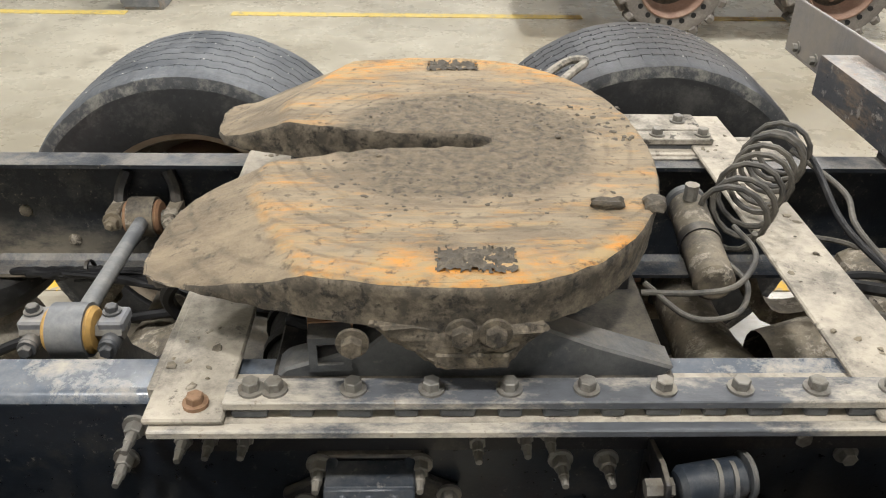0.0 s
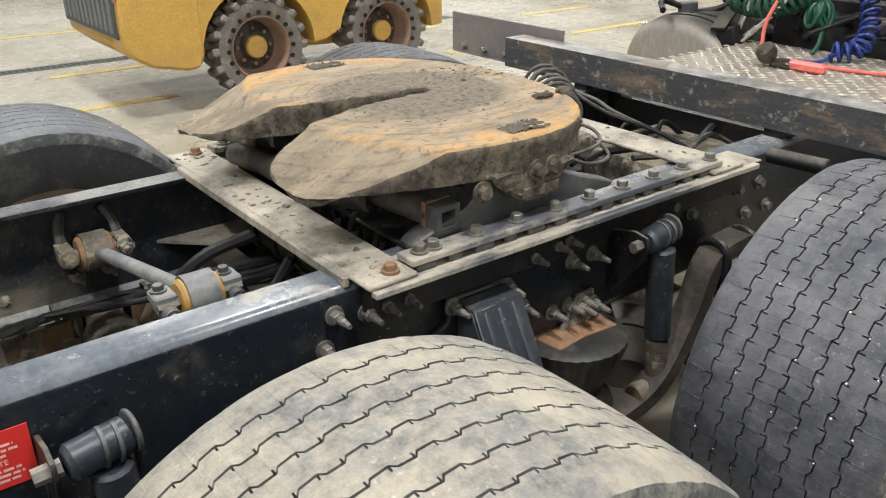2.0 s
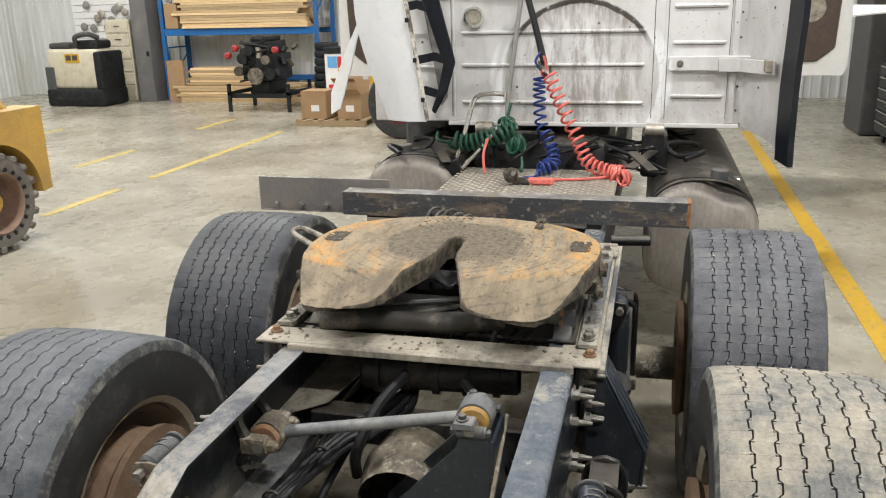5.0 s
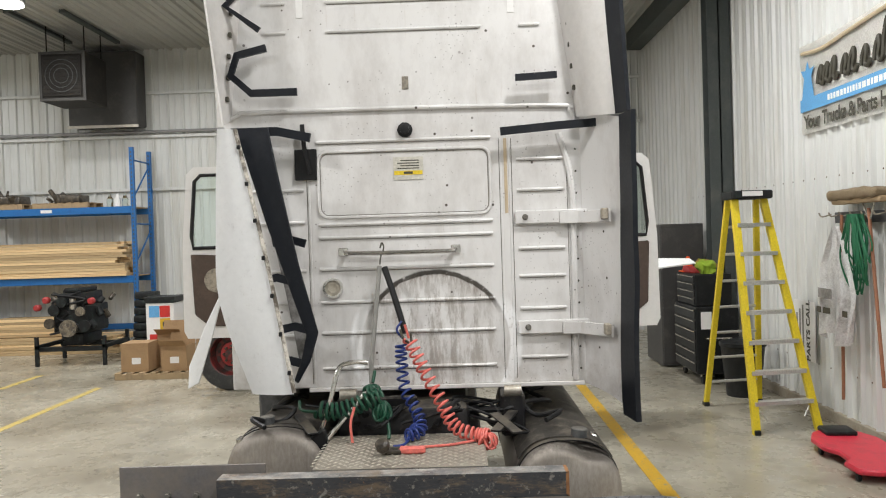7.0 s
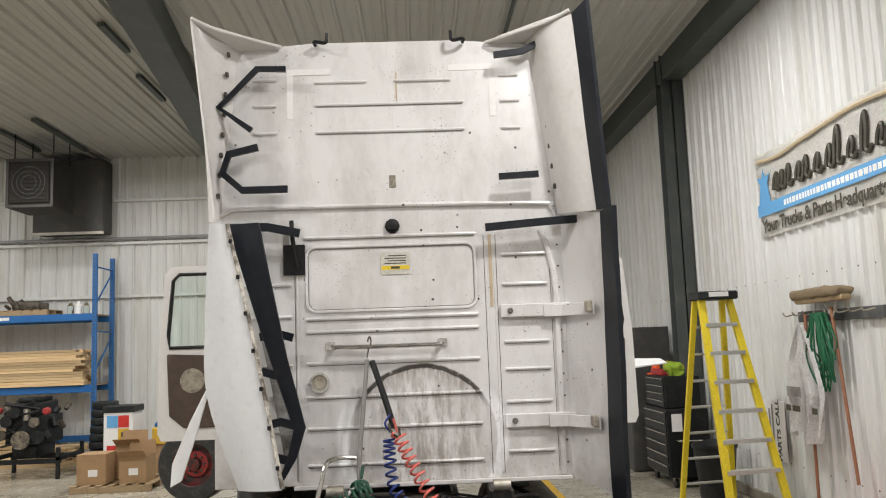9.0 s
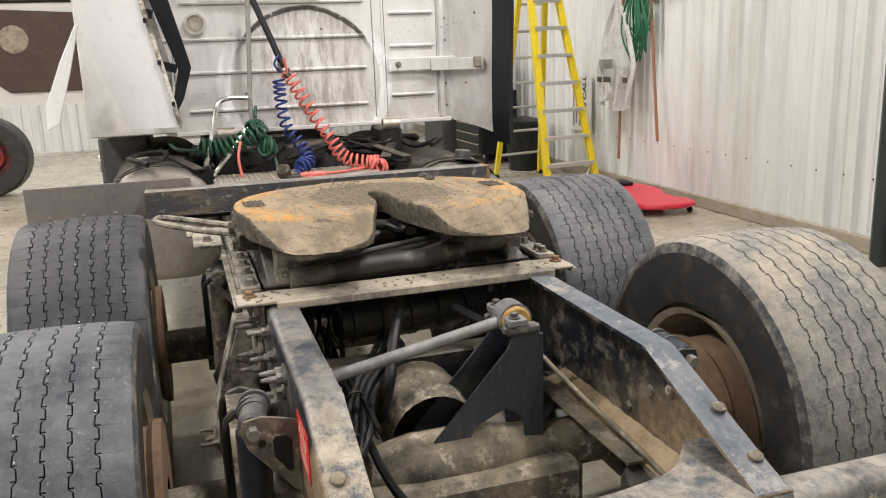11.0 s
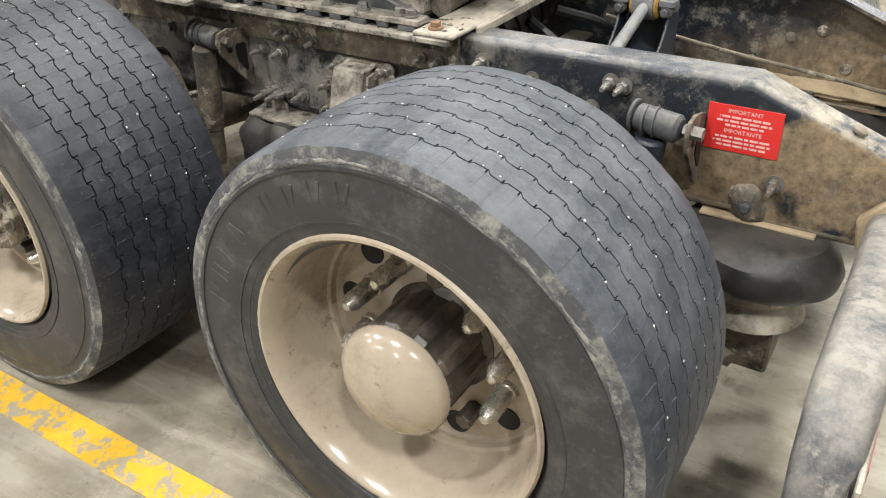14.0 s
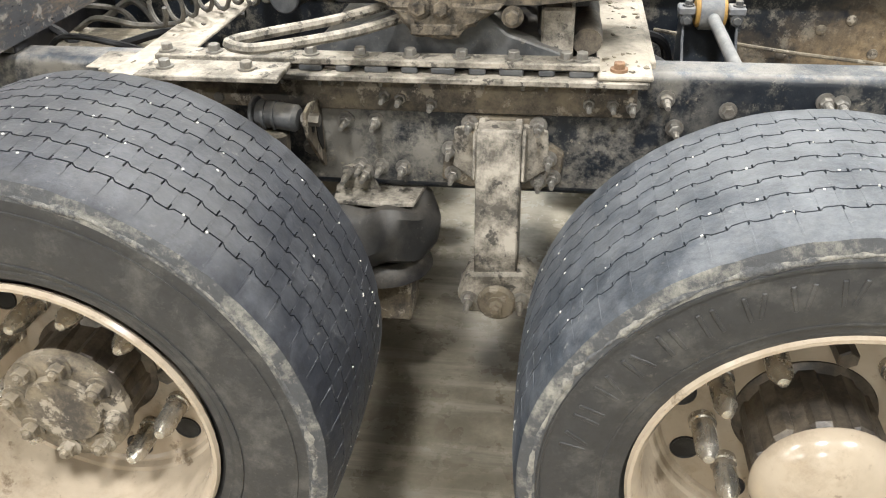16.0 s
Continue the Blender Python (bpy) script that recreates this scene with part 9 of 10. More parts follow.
# ---- walkie stacker, cabinets and pegboard in the corner
def stacker():
    s = empty("pallet_stacker", "cream and black electric pallet stacker", "pallet truck", m=pose(12.7, 10.93, 0))
    part("body", box(-0.3, 0.45, -0.62, 0.62, 0.35, 1.15, 0.08, segs=3), M_cream, s)
    part("bumper", box(-0.36, 0.5, -0.68, 0.68, 0.0, 0.36, 0.06, segs=2), M_engine, s)
    part("pillar", box(-0.32, 0.45, -0.68, -0.50, 0.3, 1.1, 0.05, segs=2), M_engine, s)
    part("mast", box(-0.33, -0.2, 0.45, 0.66, 0.1, 0.8, 0.02), M_column, s)
    part("control_head", box(-0.25, 0.25, -0.6, -0.05, 1.15, 1.32, 0.06, segs=2), M_engine, s)
    part("tiller", hose([(-0.2, -0.1, 1.2), (-0.3, -0.15, 1.38), (-0.25, -0.4, 1.44), (-0.1, -0.55, 1.36)], 0.05, 10), M_greydoor, s)
    part("seat_pad", box(-0.2, 0.3, 0.1, 0.6, 1.15, 1.27, 0.05, segs=2), M_greydoor, s)
    part("badge", box(-0.308, -0.30, -0.18, 0.16, 0.88, 1.06, 0.002), M_line, s, "black and yellow badge")
    for k in range(2):
        part("badge_mark", box(-0.312, -0.308, -0.14 + 0.15 * k, -0.02 + 0.15 * k, 0.93, 1.03, 0), M_ink, s)


stacker()
M_locker = surface("grey_locker_steel", (0.14, 0.135, 0.132), 0.45, second=(0.2, 0.19, 0.18), second_scale=3.0)
tagged(part("duct_pipe", rod((14.0, 10.05, 2.6), (14.0, 10.05, CEIL - 0.01), 0.2, 20), M_heater, None), "dark round duct coming down from the ceiling", "duct", kind="structure")
cab_ = empty("steel_cabinet", "tall grey steel cabinet with a red case on top", "cabinet")
part("case", box(13.3, 13.9, 9.68, 10.06, 0.0, 2.1, 0.008), M_locker, cab_)
part("door_edge", box(13.292, 13.3, 9.70, 10.04, 0.06, 2.07, 0.002), M_locker, cab_)
part("latch", box(13.27, 13.292, 9.72, 9.77, 0.95, 1.05, 0.004), M_engine, cab_)
whole("red_case", box(13.35, 13.8, 9.86, 10.06, 2.101, 2.33, 0.02), M_cap, "red steel case on top of the grey cabinet", "case")
drawers = empty("drawer_cabinet", "cream drawer cabinet below the pegboard", "cabinet")
part("case", box(13.5, 14.2, 10.25, 10.85, 0.0, 1.7, 0.01), M_cream, drawers)
for k in range(6):
    part("drawer", box(13.485, 13.50, 10.29, 10.81, 0.08 + 0.27 * k, 0.31 + 0.27 * k, 0.004), M_cream, drawers)
    part("pull", box(13.47, 13.485, 10.48, 10.62, 0.2 + 0.27 * k, 0.22 + 0.27 * k, 0.003), M_hub, drawers)
peg = empty("slat_board", "white slatted wall board hung with clear bags of parts", "wall board")
for k in range(14):
    part("slat", box(14.42, 14.60, 10.3, 12.3, 1.0 + 0.145 * k, 1.135 + 0.145 * k, 0.004), M_whitetrim, peg)
part("shelf_edge", box(14.2, 14.42, 10.7, 12.2, 2.38, 2.43, 0.004), M_engine, peg)
for k in range(14):
    y, z = 10.45 + 0.12 * k, 1.5 + 0.62 * rng.random()
    part("hung_bag", rough_up(lathe([(0, 0.0), (0.02, 0.08), (0.05, 0.09), (0.07, 0.06), (0.08, 0.0)], (14.42, y, z), (-1, 0, 0), 12), 0.02, 12, k), rng.choice((M_flap, M_alu, M_dusty)), peg)


# ---- tool chest and cabinets along the right wall
def tool_chest():
    t = empty("tool_chest", "black rolling tool chest with stacked drawers", "tool chest", m=pose(8.42, -3.44, 0))
    part("lower_case", box(0, 1.05, -0.56, 0.0, 0.14, 1.03, 0.012), M_tool, t)
    part("upper_case", box(0.12, 1.0, -0.52, -0.03, 1.031, 1.46, 0.012), M_tool, t)
    for k in range(6):
        z = 0.17 + 0.14 * k
        d = part("drawer", box(0.03, 1.02, 0.0, 0.014, z, z + 0.128, 0.004), M_tool, t)
        part("drawer_pull", box(0.06, 0.99, 0.014, 0.03, z + 0.104, z + 0.12, 0.003), M_nut, d)
    for k in range(4):
        z = 1.05 + 0.1 * k
        d = part("drawer", box(0.15, 0.97, -0.03, -0.018, z, z + 0.09, 0.004), M_tool, t)
        part("drawer_pull", box(0.18, 0.94, -0.018, -0.004, z + 0.068, z + 0.082, 0.003), M_nut, d)
    for x in (0.1, 0.95):
        for y in (-0.46, -0.1):
            part("castor", rod((x, y - 0.02, 0.065), (x, y + 0.02, 0.065), 0.065, 18, chamfer=0.006), M_rubber, t)
            part("fork", box(x - 0.03, x + 0.03, y - 0.03, y + 0.03, 0.09, 0.14, 0.004), M_nut, t)
    part("paper", box(-0.006, -0.0005, -0.20, -0.06, 0.74, 0.97, 0), M_whitetrim, t)
    part("side_handle", hose([(-0.0, -0.12, 0.62), (-0.05, -0.12, 0.62), (-0.05, -0.44, 0.62), (0.0, -0.44, 0.62)], 0.012, 6, curved=False), M_nut, t)


tool_chest()
bm = box(8.58, 8.82, -3.76, -3.56, 1.455, 1.62, 0.04, segs=3)
bmesh.ops.subdivide_edges(bm, edges=bm.edges[:], cuts=2, use_grid_fill=True)
whole("hi_vis_vest", rough_up(bm, 0.08, 9), surface("lime_vest_cloth", (0.28, 0.42, 0.03), 0.8, second=(0.3, 0.10, 0.05), second_at=(0.5, 0.6), second_scale=6.0), "crumpled lime yellow vest on the tool chest", "vest")
cone = empty("traffic_cone", "small orange plastic cone on the tool chest", "cone")
part("base", box(9.17, 9.39, -3.70, -3.48, 1.461, 1.48, 0.006), M_orange, cone)
part("body", lathe([(0, 0.085), (0.16, 0.035), (0.20, 0.022), (0.205, 0.0)], (9.28, -3.59, 1.48), (0, 0, 1), 20), M_orange, cone)
bm = box(8.92, 9.2, -3.84, -3.50, 1.455, 1.53, 0.03, segs=2)
bmesh.ops.subdivide_edges(bm, edges=bm.edges[:], cuts=2, use_grid_fill=True)
whole("shop_rag", rough_up(bm, 0.06, 9), M_cap, "heap of dull red shop rags on the tool chest", "rag")
grey = empty("grey_locker", "grey steel locker against the sheet wall", "locker")
part("case", box(9.9, 10.9, -4.0, -3.35, 0.02, 2.15, 0.01), M_greydoor, grey)
part("door", box(9.885, 9.9, -3.98, -3.37, 0.06, 2.1, 0.004), M_greydoor, grey)
whole("black_bin", lathe([(0, 0), (0, 0.2), (0.6, 0.26), (0.62, 0.28), (0.66, 0.28), (0.68, 0.2), (0.72, 0)], (7.72, -3.80, 0), (0, 0, 1), 28), M_tool, "black plastic bin behind the ladder", "bin")


def step_ladder():
    l = empty("step_ladder", "tall yellow fibreglass step ladder with aluminium steps", "ladder")
    top = 2.40
    fl, fr, bl, br = Vector((5.76, -3.25, 0)), Vector((5.87, -3.92, 0)), Vector((7.17, -3.17, 0)), Vector((7.28, -3.83, 0))
    tl, tr, ul, ur = Vector((6.22, -3.235, top)), Vector((6.27, -3.55, top)), Vector((6.38, -3.225, top - 0.02)), Vector((6.43, -3.54, top - 0.02))
    for name, a, b in (("front_rail", fl, tl), ("front_rail", fr, tr), ("rear_rail", bl, ul), ("rear_rail", br, ur)):
        d = (b - a).normalized()
        w, q = (0.03, 0.036) if "front" in name else (0.026, 0.028)
        bm = bmesh.new()
        rings = []
        for p in (a, b):
            rings.append([bm.verts.new(p + Vector(o)) for o in ((-w, -q, 0), (w, -q, 0), (w, q, 0), (-w, q, 0))])
        for k in range(4):
            bm.faces.new((rings[0][k], rings[0][(k + 1) % 4], rings[1][(k + 1) % 4], rings[1][k]))
        bm.faces.new(rings[0]), bm.faces.new(rings[1])
        part(name, bm, M_ladder, l)
        part("rubber_foot", box(a.x - 0.05, a.x + 0.05, a.y - 0.03, a.y + 0.03, 0, 0.05, 0.006), M_rubber, l)
    for k in range(7):
        u = (k + 1) / 8
        a, b = fl.lerp(tl, u), fr.lerp(tr, u)
        bm = bmesh.new()
        for p, q in ((a, b),):
            v = [bm.verts.new(c + Vector((dx, 0, dz))) for c in (p, q) for dx, dz in ((-0.05, -0.02), (0.05, -0.02), (0.05, 0.02), (-0.05, 0.02))]
            for i in range(4):
                bm.faces.new((v[i], v[(i + 1) % 4], v[4 + (i + 1) % 4], v[4 + i]))
            bm.faces.new(v[:4]), bm.faces.new(v[4:])
        part("step", bm, M_rung, l)
        a, b = bl.lerp(ul, u), br.lerp(ur, u)
        part("rear_bar", rod(a, b, 0.016, 8), M_rung, l)
    for a, b in ((fl.lerp(tl, 0.12), fl.lerp(tl, 0.03) + Vector((0.0, -0.12, 0))), (fr.lerp(tr, 0.12), fr.lerp(tr, 0.03) + Vector((0.0, 0.12, 0)))):
        part("brace", rod(a + Vector((0.02, 0, 0)), b + Vector((0.02, 0, 0.07)), 0.01, 6), M_rung, l)
    part("top_cap", box(6.12, 6.49, -3.61, -3.18, top - 0.03, top + 0.06, 0.015), M_engine, l)
    part("cap_label", box(6.113, 6.12, -3.50, -3.29, top - 0.0, top + 0.05, 0), M_whitetrim, l)


step_ladder()


# ---- broom rack, bag, cord, creeper, signs on the right wall
rack = empty("tool_hanger", "long steel tool hanger on the sheet wall", "tool hanger")
part("bar", box(4.42, 6.02, WALL_S + 0.03, WALL_S + 0.06, 2.09, 2.20, 0.004), M_castgrey, rack)
for k in range(8):
    x = 4.55 + 0.22 * k
    part("hook", hose([(x, WALL_S + 0.06, 2.18), (x, WALL_S + 0.16, 2.16), (x, WALL_S + 0.19, 2.2)], 0.008, 6), M_dusty, rack)
for x, z1, lab in ((5.0, 2.22, "push broom with a tan bristle head hung upside down"), (5.72, 2.10, "broom handle hanging on the wall")):
    b = empty("broom", lab, "broom", "brooms on the hanger")
    part("handle", rod((x - 0.07 * (x < 5.5), WALL_S + 0.15, 0.60 if x < 5.5 else 0.34), (x + (0.16 if x < 5.5 else -0.08), WALL_S + (0.14 if x < 5.5 else 0.165), z1 + (0.07 if x > 5.5 else 0)), 0.016, 10), M_stick, b)
    if x < 5.5:
        part("head", box(4.85, 5.80, WALL_S + 0.09, WALL_S + 0.2, 2.27, 2.33, 0.025, segs=2), M_pallet, b)
        bm = box(4.86, 5.84, WALL_S + 0.06, WALL_S + 0.23, 2.31, 2.41, 0.045, segs=3)
        bmesh.ops.subdivide_edges(bm, edges=[e for e in bm.edges if e.calc_length() > 0.3], cuts=14, use_grid_fill=True)
        part("bristles", rough_up(bm, 0.022, 14), M_bristle, b)
        for dx in (-0.13, 0.13):
            part("stay", rod((x + 0.15, WALL_S + 0.14, 2.10), (x + 0.16 + dx, WALL_S + 0.14, 2.30), 0.008, 6), M_nut, b)
bag = empty("hung_bag", "white cloth bag with dark print hanging from the tool hanger", "bag")
bm = bmesh.new()
rows = []
for j in range(15):      # narrow where it hangs, wide and folded below
    u = j / 14
    z = 2.06 - 1.13 * u
    lo = 5.66 - 0.41 * min(1, u / 0.62) ** 0.8 + 0.14 * max(0, u - 0.62) / 0.38
    hi = 5.74 + 0.31 * min(1, u / 0.36) ** 0.8 + 0.05 * u
    rows.append([bm.verts.new((lo + (hi - lo) * i / 16, WALL_S + 0.19 + (0.015 + 0.045 * u) * math.sin(i * 0.95 + 1.5 * u) + 0.02 * math.sin(i * 2.3), z + 0.05 * u * math.sin(i * 0.5 + 2))) for i in range(17)])
for p, q in zip(rows, rows[1:]):
    for i in range(16):
        bm.faces.new((p[i], p[i + 1], q[i + 1], q[i]))
bmesh.ops.solidify(bm, geom=bm.faces[:], thickness=0.008)
part("cloth", bm, M_cloth, bag)
part("print_block", box(5.68, 5.98, WALL_S + 0.262, WALL_S + 0.266, 1.34, 1.44, 0), M_innergrey, bag)
for x0, x1 in ((5.92, 6.02), (5.72, 5.88), (5.36, 5.46)):
    part("print_bar", box(x0, x1, WALL_S + 0.262, WALL_S + 0.266, 1.19, 1.25, 0), M_ink, bag)
cord = empty("green_cord", "tangled green cord hanging from the tool hanger", "cord")
for k in range(18):
    x = 5.12 + 0.022 * k
    z = 1.28 + 0.5 * rng.random() - 0.2 * (k == 7)
    part("strand", hose([(5.2 + 0.014 * k, WALL_S + 0.17, 2.17), (x + rng.uniform(-0.14, 0.14), WALL_S + 0.16, 1.9), (x + rng.uniform(-0.12, 0.12), WALL_S + 0.15, z), (x + rng.uniform(-0.16, 0.16), WALL_S + 0.2, 1.75), (5.25 + 0.012 * k, WALL_S + 0.2, 2.17)], 0.0085, 6, per=6), surface("green_cord", (0.008, 0.12, 0.05), 0.6) if k == 0 else bpy.data.materials["green_cord"], cord)


def creeper():
    c = empty("creeper", "red moulded mechanic's creeper lying on castors", "creeper", m=pose(4.72, -3.79, 0, 0, 0, -5))
    pts = [(-0.68, 0.12), (-0.62, 0.27), (-0.4, 0.30), (-0.3, 0.22), (-0.05, 0.22), (0.1, 0.30), (0.4, 0.30), (0.62, 0.22), (0.74, 0.10), (0.74, -0.10), (0.62, -0.22), (0.4, -0.30), (0.1, -0.30), (-0.05, -0.22), (-0.3, -0.22), (-0.4, -0.30), (-0.62, -0.27), (-0.68, -0.12)]
    part("board", prism(pts, "z", 0.07, 0.12, bevel=0.014), M_creeper, c)
    part("head_rest", box(0.45, 0.72, -0.14, 0.14, 0.115, 0.16, 0.03, segs=2), M_engine, c)
    for x, y in ((-0.55, 0.24), (-0.55, -0.24), (0.25, 0.26), (0.25, -0.26), (0.6, 0.15), (0.6, -0.15)):
        part("castor", rod((x, y - 0.015, 0.036), (x, y + 0.015, 0.036), 0.036, 14, chamfer=0.004), M_rubber, c)


creeper()
sign = empty("wall_sign", "small white wall sign with black print", "sign")
part("board", box(6.57, 7.13, WALL_S + 0.04, WALL_S + 0.05, 0.56, 1.23, 0.002), M_whitetrim, sign)


def flat_text(name, words, size, material, parent, m, bold=0.0):
    """Words cut from the built-in font, as a thin mesh."""
    cu = bpy.data.curves.new(name, "FONT")
    cu.body, cu.size, cu.align_x, cu.align_y = words, size, "CENTER", "CENTER"
    cu.extrude, cu.offset = 0.0008, bold
    tmp = bpy.data.objects.new(name, cu)
    scene.collection.objects.link(tmp)
    me = bpy.data.meshes.new_from_object(tmp.evaluated_get(bpy.context.evaluated_depsgraph_get()))
    bpy.data.objects.remove(tmp)
    me.materials.append(material)
    return piece(name, me, parent, m)


flat_text("upright_words", "PARTS CALL", 0.125, M_ink, sign, pose(6.74, WALL_S + 0.052, 0.90, 90, 0, 180) @ pose(0, 0, 0, 0, 0, 90), 0.004)
bm = bmesh.new()
for k in range(3):
    box(6.86 + 0.08 * k, 6.90 + 0.08 * k, WALL_S + 0.05, WALL_S + 0.0515, 0.62 + 0.03 * (k % 2), 1.18 - 0.05 * k, 0, bm)
tagged(part("small_print", bm, M_flap, sign), kind="stuff")


def banner():
    b = empty("wall_banner", "white vinyl banner with black lettering and a blue stripe", "banner")
    y = WALL_S + 0.045
    x0, x1, z0, z1 = 3.6, 6.8, 3.08, 4.06
    bm = bmesh.new()
    rows = []
    for j in range(13):
        rows.append([bm.verts.new((x0 + (x1 - x0) * i / 40, y + 0.012 * math.sin(i * 0.9) * math.sin(j * 0.35), z0 + (z1 - z0) * j / 12 + 0.05 * math.sin(math.pi * i / 20) * (j / 12) * 0.4)) for i in range(41)])
    for a, c in zip(rows, rows[1:]):
        for i in range(40):
            bm.faces.new((a[i], a[i + 1], c[i + 1], c[i]))
    bmesh.ops.solidify(bm, geom=bm.faces[:], thickness=0.004)
    part("sheet", bm, M_banner, b)
    f = y + 0.022
    part("stripe", box(x0 + 0.03, x1 - 0.03, f, f + 0.001, 3.32, 3.46, 0), M_bannerblue, b)
    part("arc_stripe", hose([(x1 - 0.1, f, 3.96), (x1 - 0.6, f, 3.92), (x1 - 1.2, f, 3.96), (x1 - 2.2, f, 4.01), (x0 + 0.2, f, 3.96)], 0.022, 6), M_bannertan, b)
    # emblem and script name as plain shapes
    part("emblem", prism([(x + 0.3, z + 0.06) for x, z in ((6.42, 3.40), (6.12, 3.40), (6.18, 3.62), (6.10, 3.72), (6.22, 3.70), (6.27, 3.80), (6.32, 3.70), (6.44, 3.72), (6.36, 3.62))], "y", f, f + 0.001), M_bannerblue, b)
    rg = random.Random(2)
    x = 6.32
    while x > 4.1:      # slanted strokes joined by loops, like brush writing, and no letters
        h = rg.choice((0.17, 0.20, 0.17, 0.34))
        part("script_shape", hose([(x, f, 3.57), (x - 0.03, f, 3.57 + h * 0.6), (x - 0.09, f, 3.57 + h), (x - 0.10, f, 3.57 + h * 0.55), (x - 0.07, f, 3.59), (x - 0.12, f, 3.55), (x - 0.17, f, 3.60)], 0.024, 6), M_ink, b)
        x -= rg.choice((0.14, 0.16, 0.24))
    bm = bmesh.new()
    x = 6.1
    while x > 4.1:
        w = rg.uniform(0.03, 0.07)
        box(x - w, x, f + 0.001, f + 0.002, 3.36, 3.42, 0, bm)
        x -= w + 0.02
    tagged(part("stripe_bars", bm, M_banner, b), kind="stuff")
    cu = bpy.data.curves.new("slogan", "FONT")
    cu.body, cu.size = "Your Trucks & Parts Headquarters", 0.20
    cu.space_character = 0.95
    cu.offset = 0.006
    tmp = bpy.data.objects.new("slogan", cu)
    scene.collection.objects.link(tmp)
    me = bpy.data.meshes.new_from_object(tmp.evaluated_get(bpy.context.evaluated_depsgraph_get()))
    bpy.data.objects.remove(tmp)
    me.materials.append(M_ink)
    piece("slogan", me, b, pose(6.68, f + 0.001, 3.135, 90, 0, 180))


banner()


# ---- yellow skid steer loader across the bay
ME_block = {s: mesh_of("tread_block", box(0.345, 0.403, *sorted((s * 0.01, s * 0.155)), -0.03, 0.03, 0.012), M_solid) for s in (1, -1)}


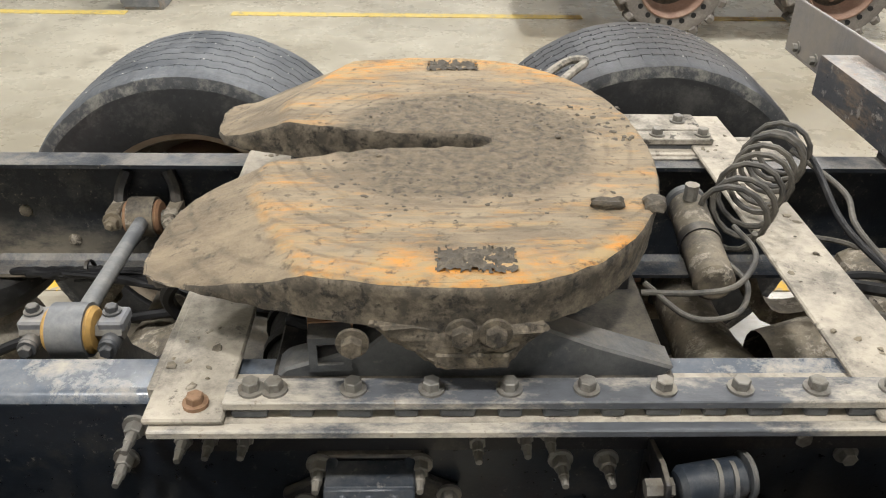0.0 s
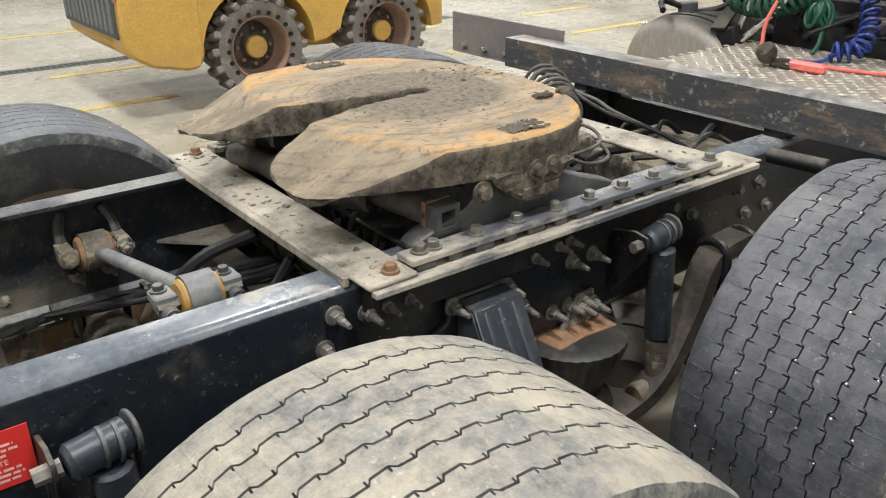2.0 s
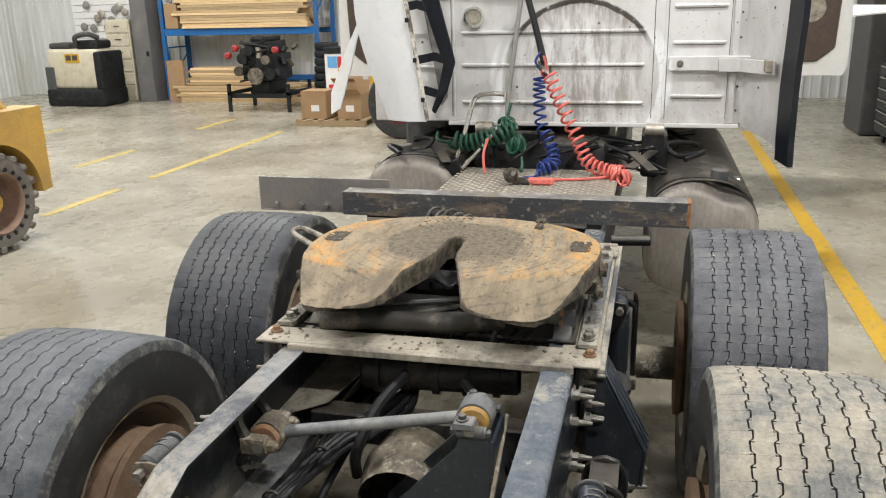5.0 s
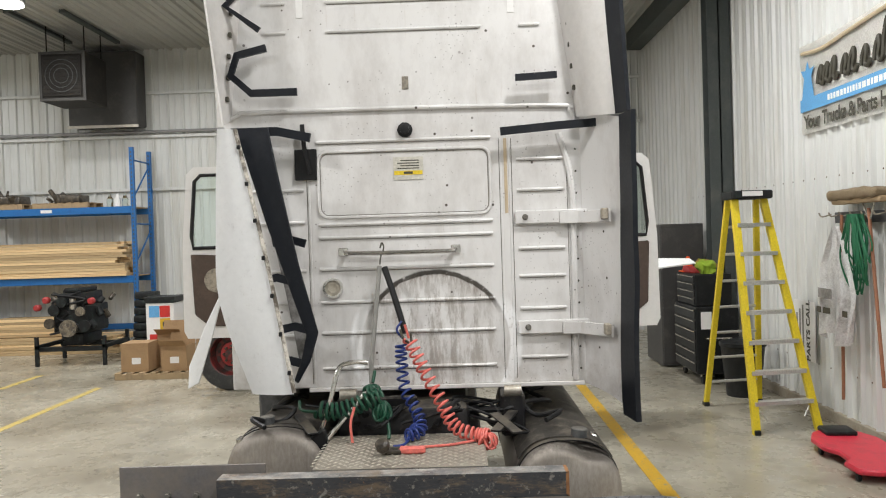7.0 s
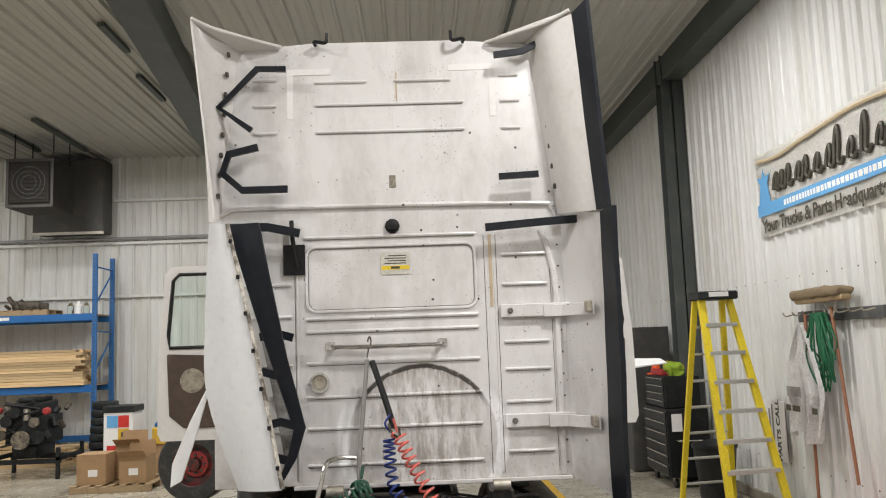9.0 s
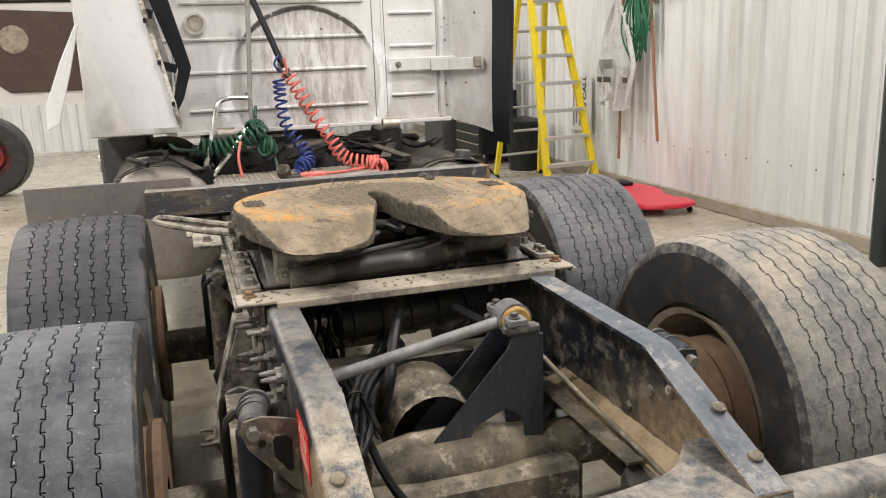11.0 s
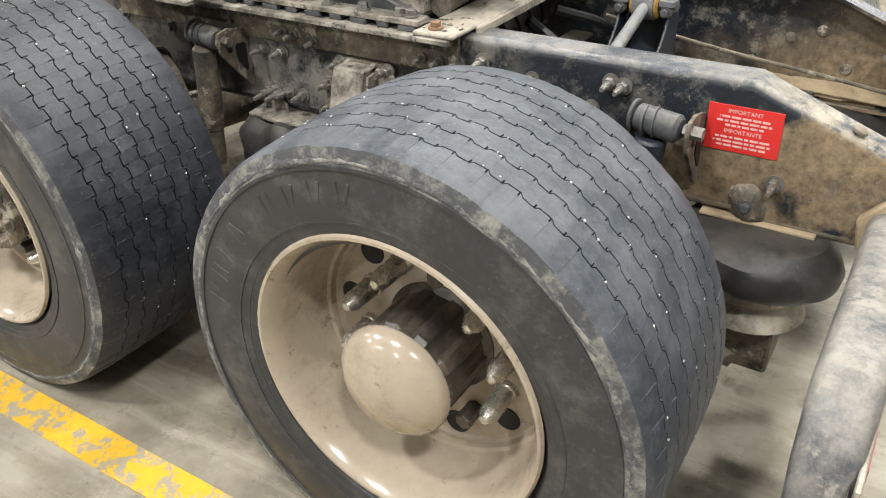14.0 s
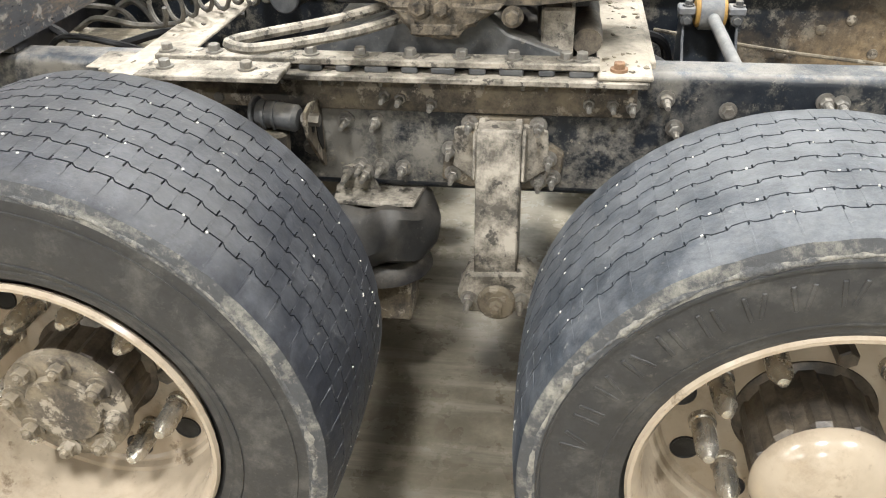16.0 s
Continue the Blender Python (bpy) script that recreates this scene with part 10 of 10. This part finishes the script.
def loader():
    l = empty("skid_steer_loader", "yellow skid steer loader with solid brown-rimmed tyres", "loader")
    y0 = 4.72
    body = [(0.78, 0.50), (0.95, 0.36), (3.55, 0.28), (3.75, 0.45), (3.75, 0.9), (3.2, 1.15), (2.9, 2.0), (1.7, 2.05), (1.5, 1.35), (0.78, 1.25)]
    part("body", prism(body, "y", y0, y0 + 1.2, bevel=0.02), M_yellow, l)
    part("fender", prism([(0.76, 1.25), (0.75, 0.62), (0.775, 0.47), (0.93, 0.365), (1.22, 0.305), (1.31, 0.33), (1.345, 0.42), (1.345, 1.25)], "y", y0 - 0.30, y0, bevel=0.025), M_yellow, l)
    for x in (1.81, 3.0):
        arch = [(x + 0.475 * math.cos(radians(q)), 0.405 + 0.475 * math.sin(radians(q))) for q in range(170, -1, -10)]
        bm = prism([(x - 0.60, 0.42), *arch, (x + 0.59, 0.42), (x + 0.59, 1.12), (x - 0.60, 1.12)], "y", y0 - 0.285, y0 - 0.004)
        part("wheel_arch", bm, M_yellow, l, "rounded yellow wheel arch")
    part("deck_strip", box(1.5, 3.6, y0 - 0.12, y0, 0.86, 0.98, 0.02), M_yellow, l)
    part("grille_frame", box(0.735, 0.765, y0 - 0.22, y0 + 1.1, 0.58, 1.2, 0.008), M_column, l)
    for k in range(11):
        part("grille_bar", box(0.722, 0.742, y0 - 0.18 + 0.115 * k, y0 - 0.12 + 0.115 * k, 0.62, 1.16, 0.004), M_bracketgrey, l)
    part("tail_lamp", box(0.735, 0.755, y0 - 0.285, y0 - 0.235, 0.84, 0.91, 0.006), M_lens_red, l)
    part("lift_arm", hose([(0.95, y0 - 0.06, 1.35), (1.6, y0 - 0.06, 1.6), (2.8, y0 - 0.06, 1.5), (3.5, y0 - 0.06, 0.95), (3.62, y0 - 0.06, 0.5)], 0.07, 8), M_yellow, l)
    for x in (1.81, 3.0):
        w = empty("wheel")
        w.parent = l
        w.matrix_basis = pose(x, y0 - 0.15, 0.405, 0, 0, 180)
        bm = lathe([(-0.12, 0.24), (-0.14, 0.30), (-0.135, 0.355), (0.135, 0.355), (0.14, 0.30), (0.12, 0.24)], (0, 0, 0), (0, 1, 0), 48)
        tyre = part("tyre", bm, M_solid, w, "chunky solid rubber tyre")
        for k in range(18):
            for s in (1, -1):
                piece("tread_block", ME_block[s], tyre, Matrix.Rotation(radians(20 * k + 5 * s), 4, "Y") @ pose(0, 0, 0, 18 * s, 0, 0))
        part("rim", lathe([(0.132, 0.252), (0.134, 0.243), (0.12, 0.232), (0.05, 0.222), (-0.02, 0.205), (-0.045, 0.19)], (0, 0, 0), (0, 1, 0), 40), M_brownrim, w)
        part("disc", lathe([(-0.045, 0.20), (-0.02, 0.12), (0.02, 0.09), (0.02, 0)], (0, 0, 0), (0, 1, 0), 32), M_hub, w, "dark dirty wheel disc")
        part("hub", lathe([(0.02, 0.088), (0.055, 0.088), (0.065, 0.078), (0.065, 0)], (0, 0, 0), (0, 1, 0), 24), M_yellow, w, "yellow hub cap")
        for k in range(20):
            a = radians(18 * k)
            part("hole", rod((0.276 * math.cos(a), 0.12, 0.276 * math.sin(a)), (0.276 * math.cos(a), 0.1385, 0.276 * math.sin(a)), 0.019, 8), M_rubber, w)
        for k in range(8):
            a = radians(45 * k)
            part("nut", rod((0.14 * math.cos(a), -0.035, 0.14 * math.sin(a)), (0.14 * math.cos(a), 0.0, 0.14 * math.sin(a)), 0.016, 6), M_brownrim, w)


loader()


def loader_attachment():
    """A heavy steel frame of a loader attachment, set down on the floor."""
    b = empty("loader_attachment", "worn grey steel loader attachment standing on the concrete floor", "attachment")
    a0, a1 = Vector((-1.94, 5.13)), Vector((-2.0, 6.95))
    u = (a1 - a0).normalized()
    m = Matrix(((u.y, u.x, 0, a0.x), (-u.x, u.y, 0, a0.y), (0, 0, 1, 0), (0, 0, 0, 1)))
    long_side = (a1 - a0).length

    def put(name, bm, material, label=""):
        bm.transform(m)
        part(name, bm, material, b, label)
    put("back_plate", box(-0.11, -0.07, 0.02, long_side - 0.02, 0.16, 1.05, 0.006), M_bucket, "tall scuffed steel back plate")
    put("foot_flange", prism([(0.0, 0.0), (-0.30, 0.0), (-0.30, 0.02), (-0.12, 0.03), (-0.07, 0.17), (-0.055, 0.17), (0.0, 0.03)], "y", 0.0, long_side, bevel=0.003), M_bucket, "sloping brown-grey foot")
    for y in (0.0, long_side - 0.03):
        put("end_plate", prism([(-0.03, 0.02), (-0.30, 0.02), (-0.38, 0.20), (-0.38, 1.0), (-0.07, 1.05), (-0.06, 0.20)], "y", y - 0.012, y + 0.02, bevel=0.003), M_rodgrey, "blue-grey end plate")
    put("pin_boss", rod((-0.42, -0.06, 0.24), (-0.42, 0.10, 0.24), 0.075, 20, chamfer=0.01), M_brownrim, "rusty pin boss")
    for y in (0.25, 0.75, 1.25):
        for z in (0.32, 0.66):
            put("slot", box(-0.0725, -0.0675, y, y + 0.05, z, z + 0.12, 0.001), M_rubber)


M_bucket = surface("scuffed_attachment_steel", (0.16, 0.165, 0.17), 0.5, 0.2, second=(0.26, 0.2, 0.13), second_at=(0.46, 0.66), second_scale=5.0, bump=0.3, dust=DUST, dust_amount=0.5, spatter=(0.1, 0.08, 0.06))
loader_attachment()
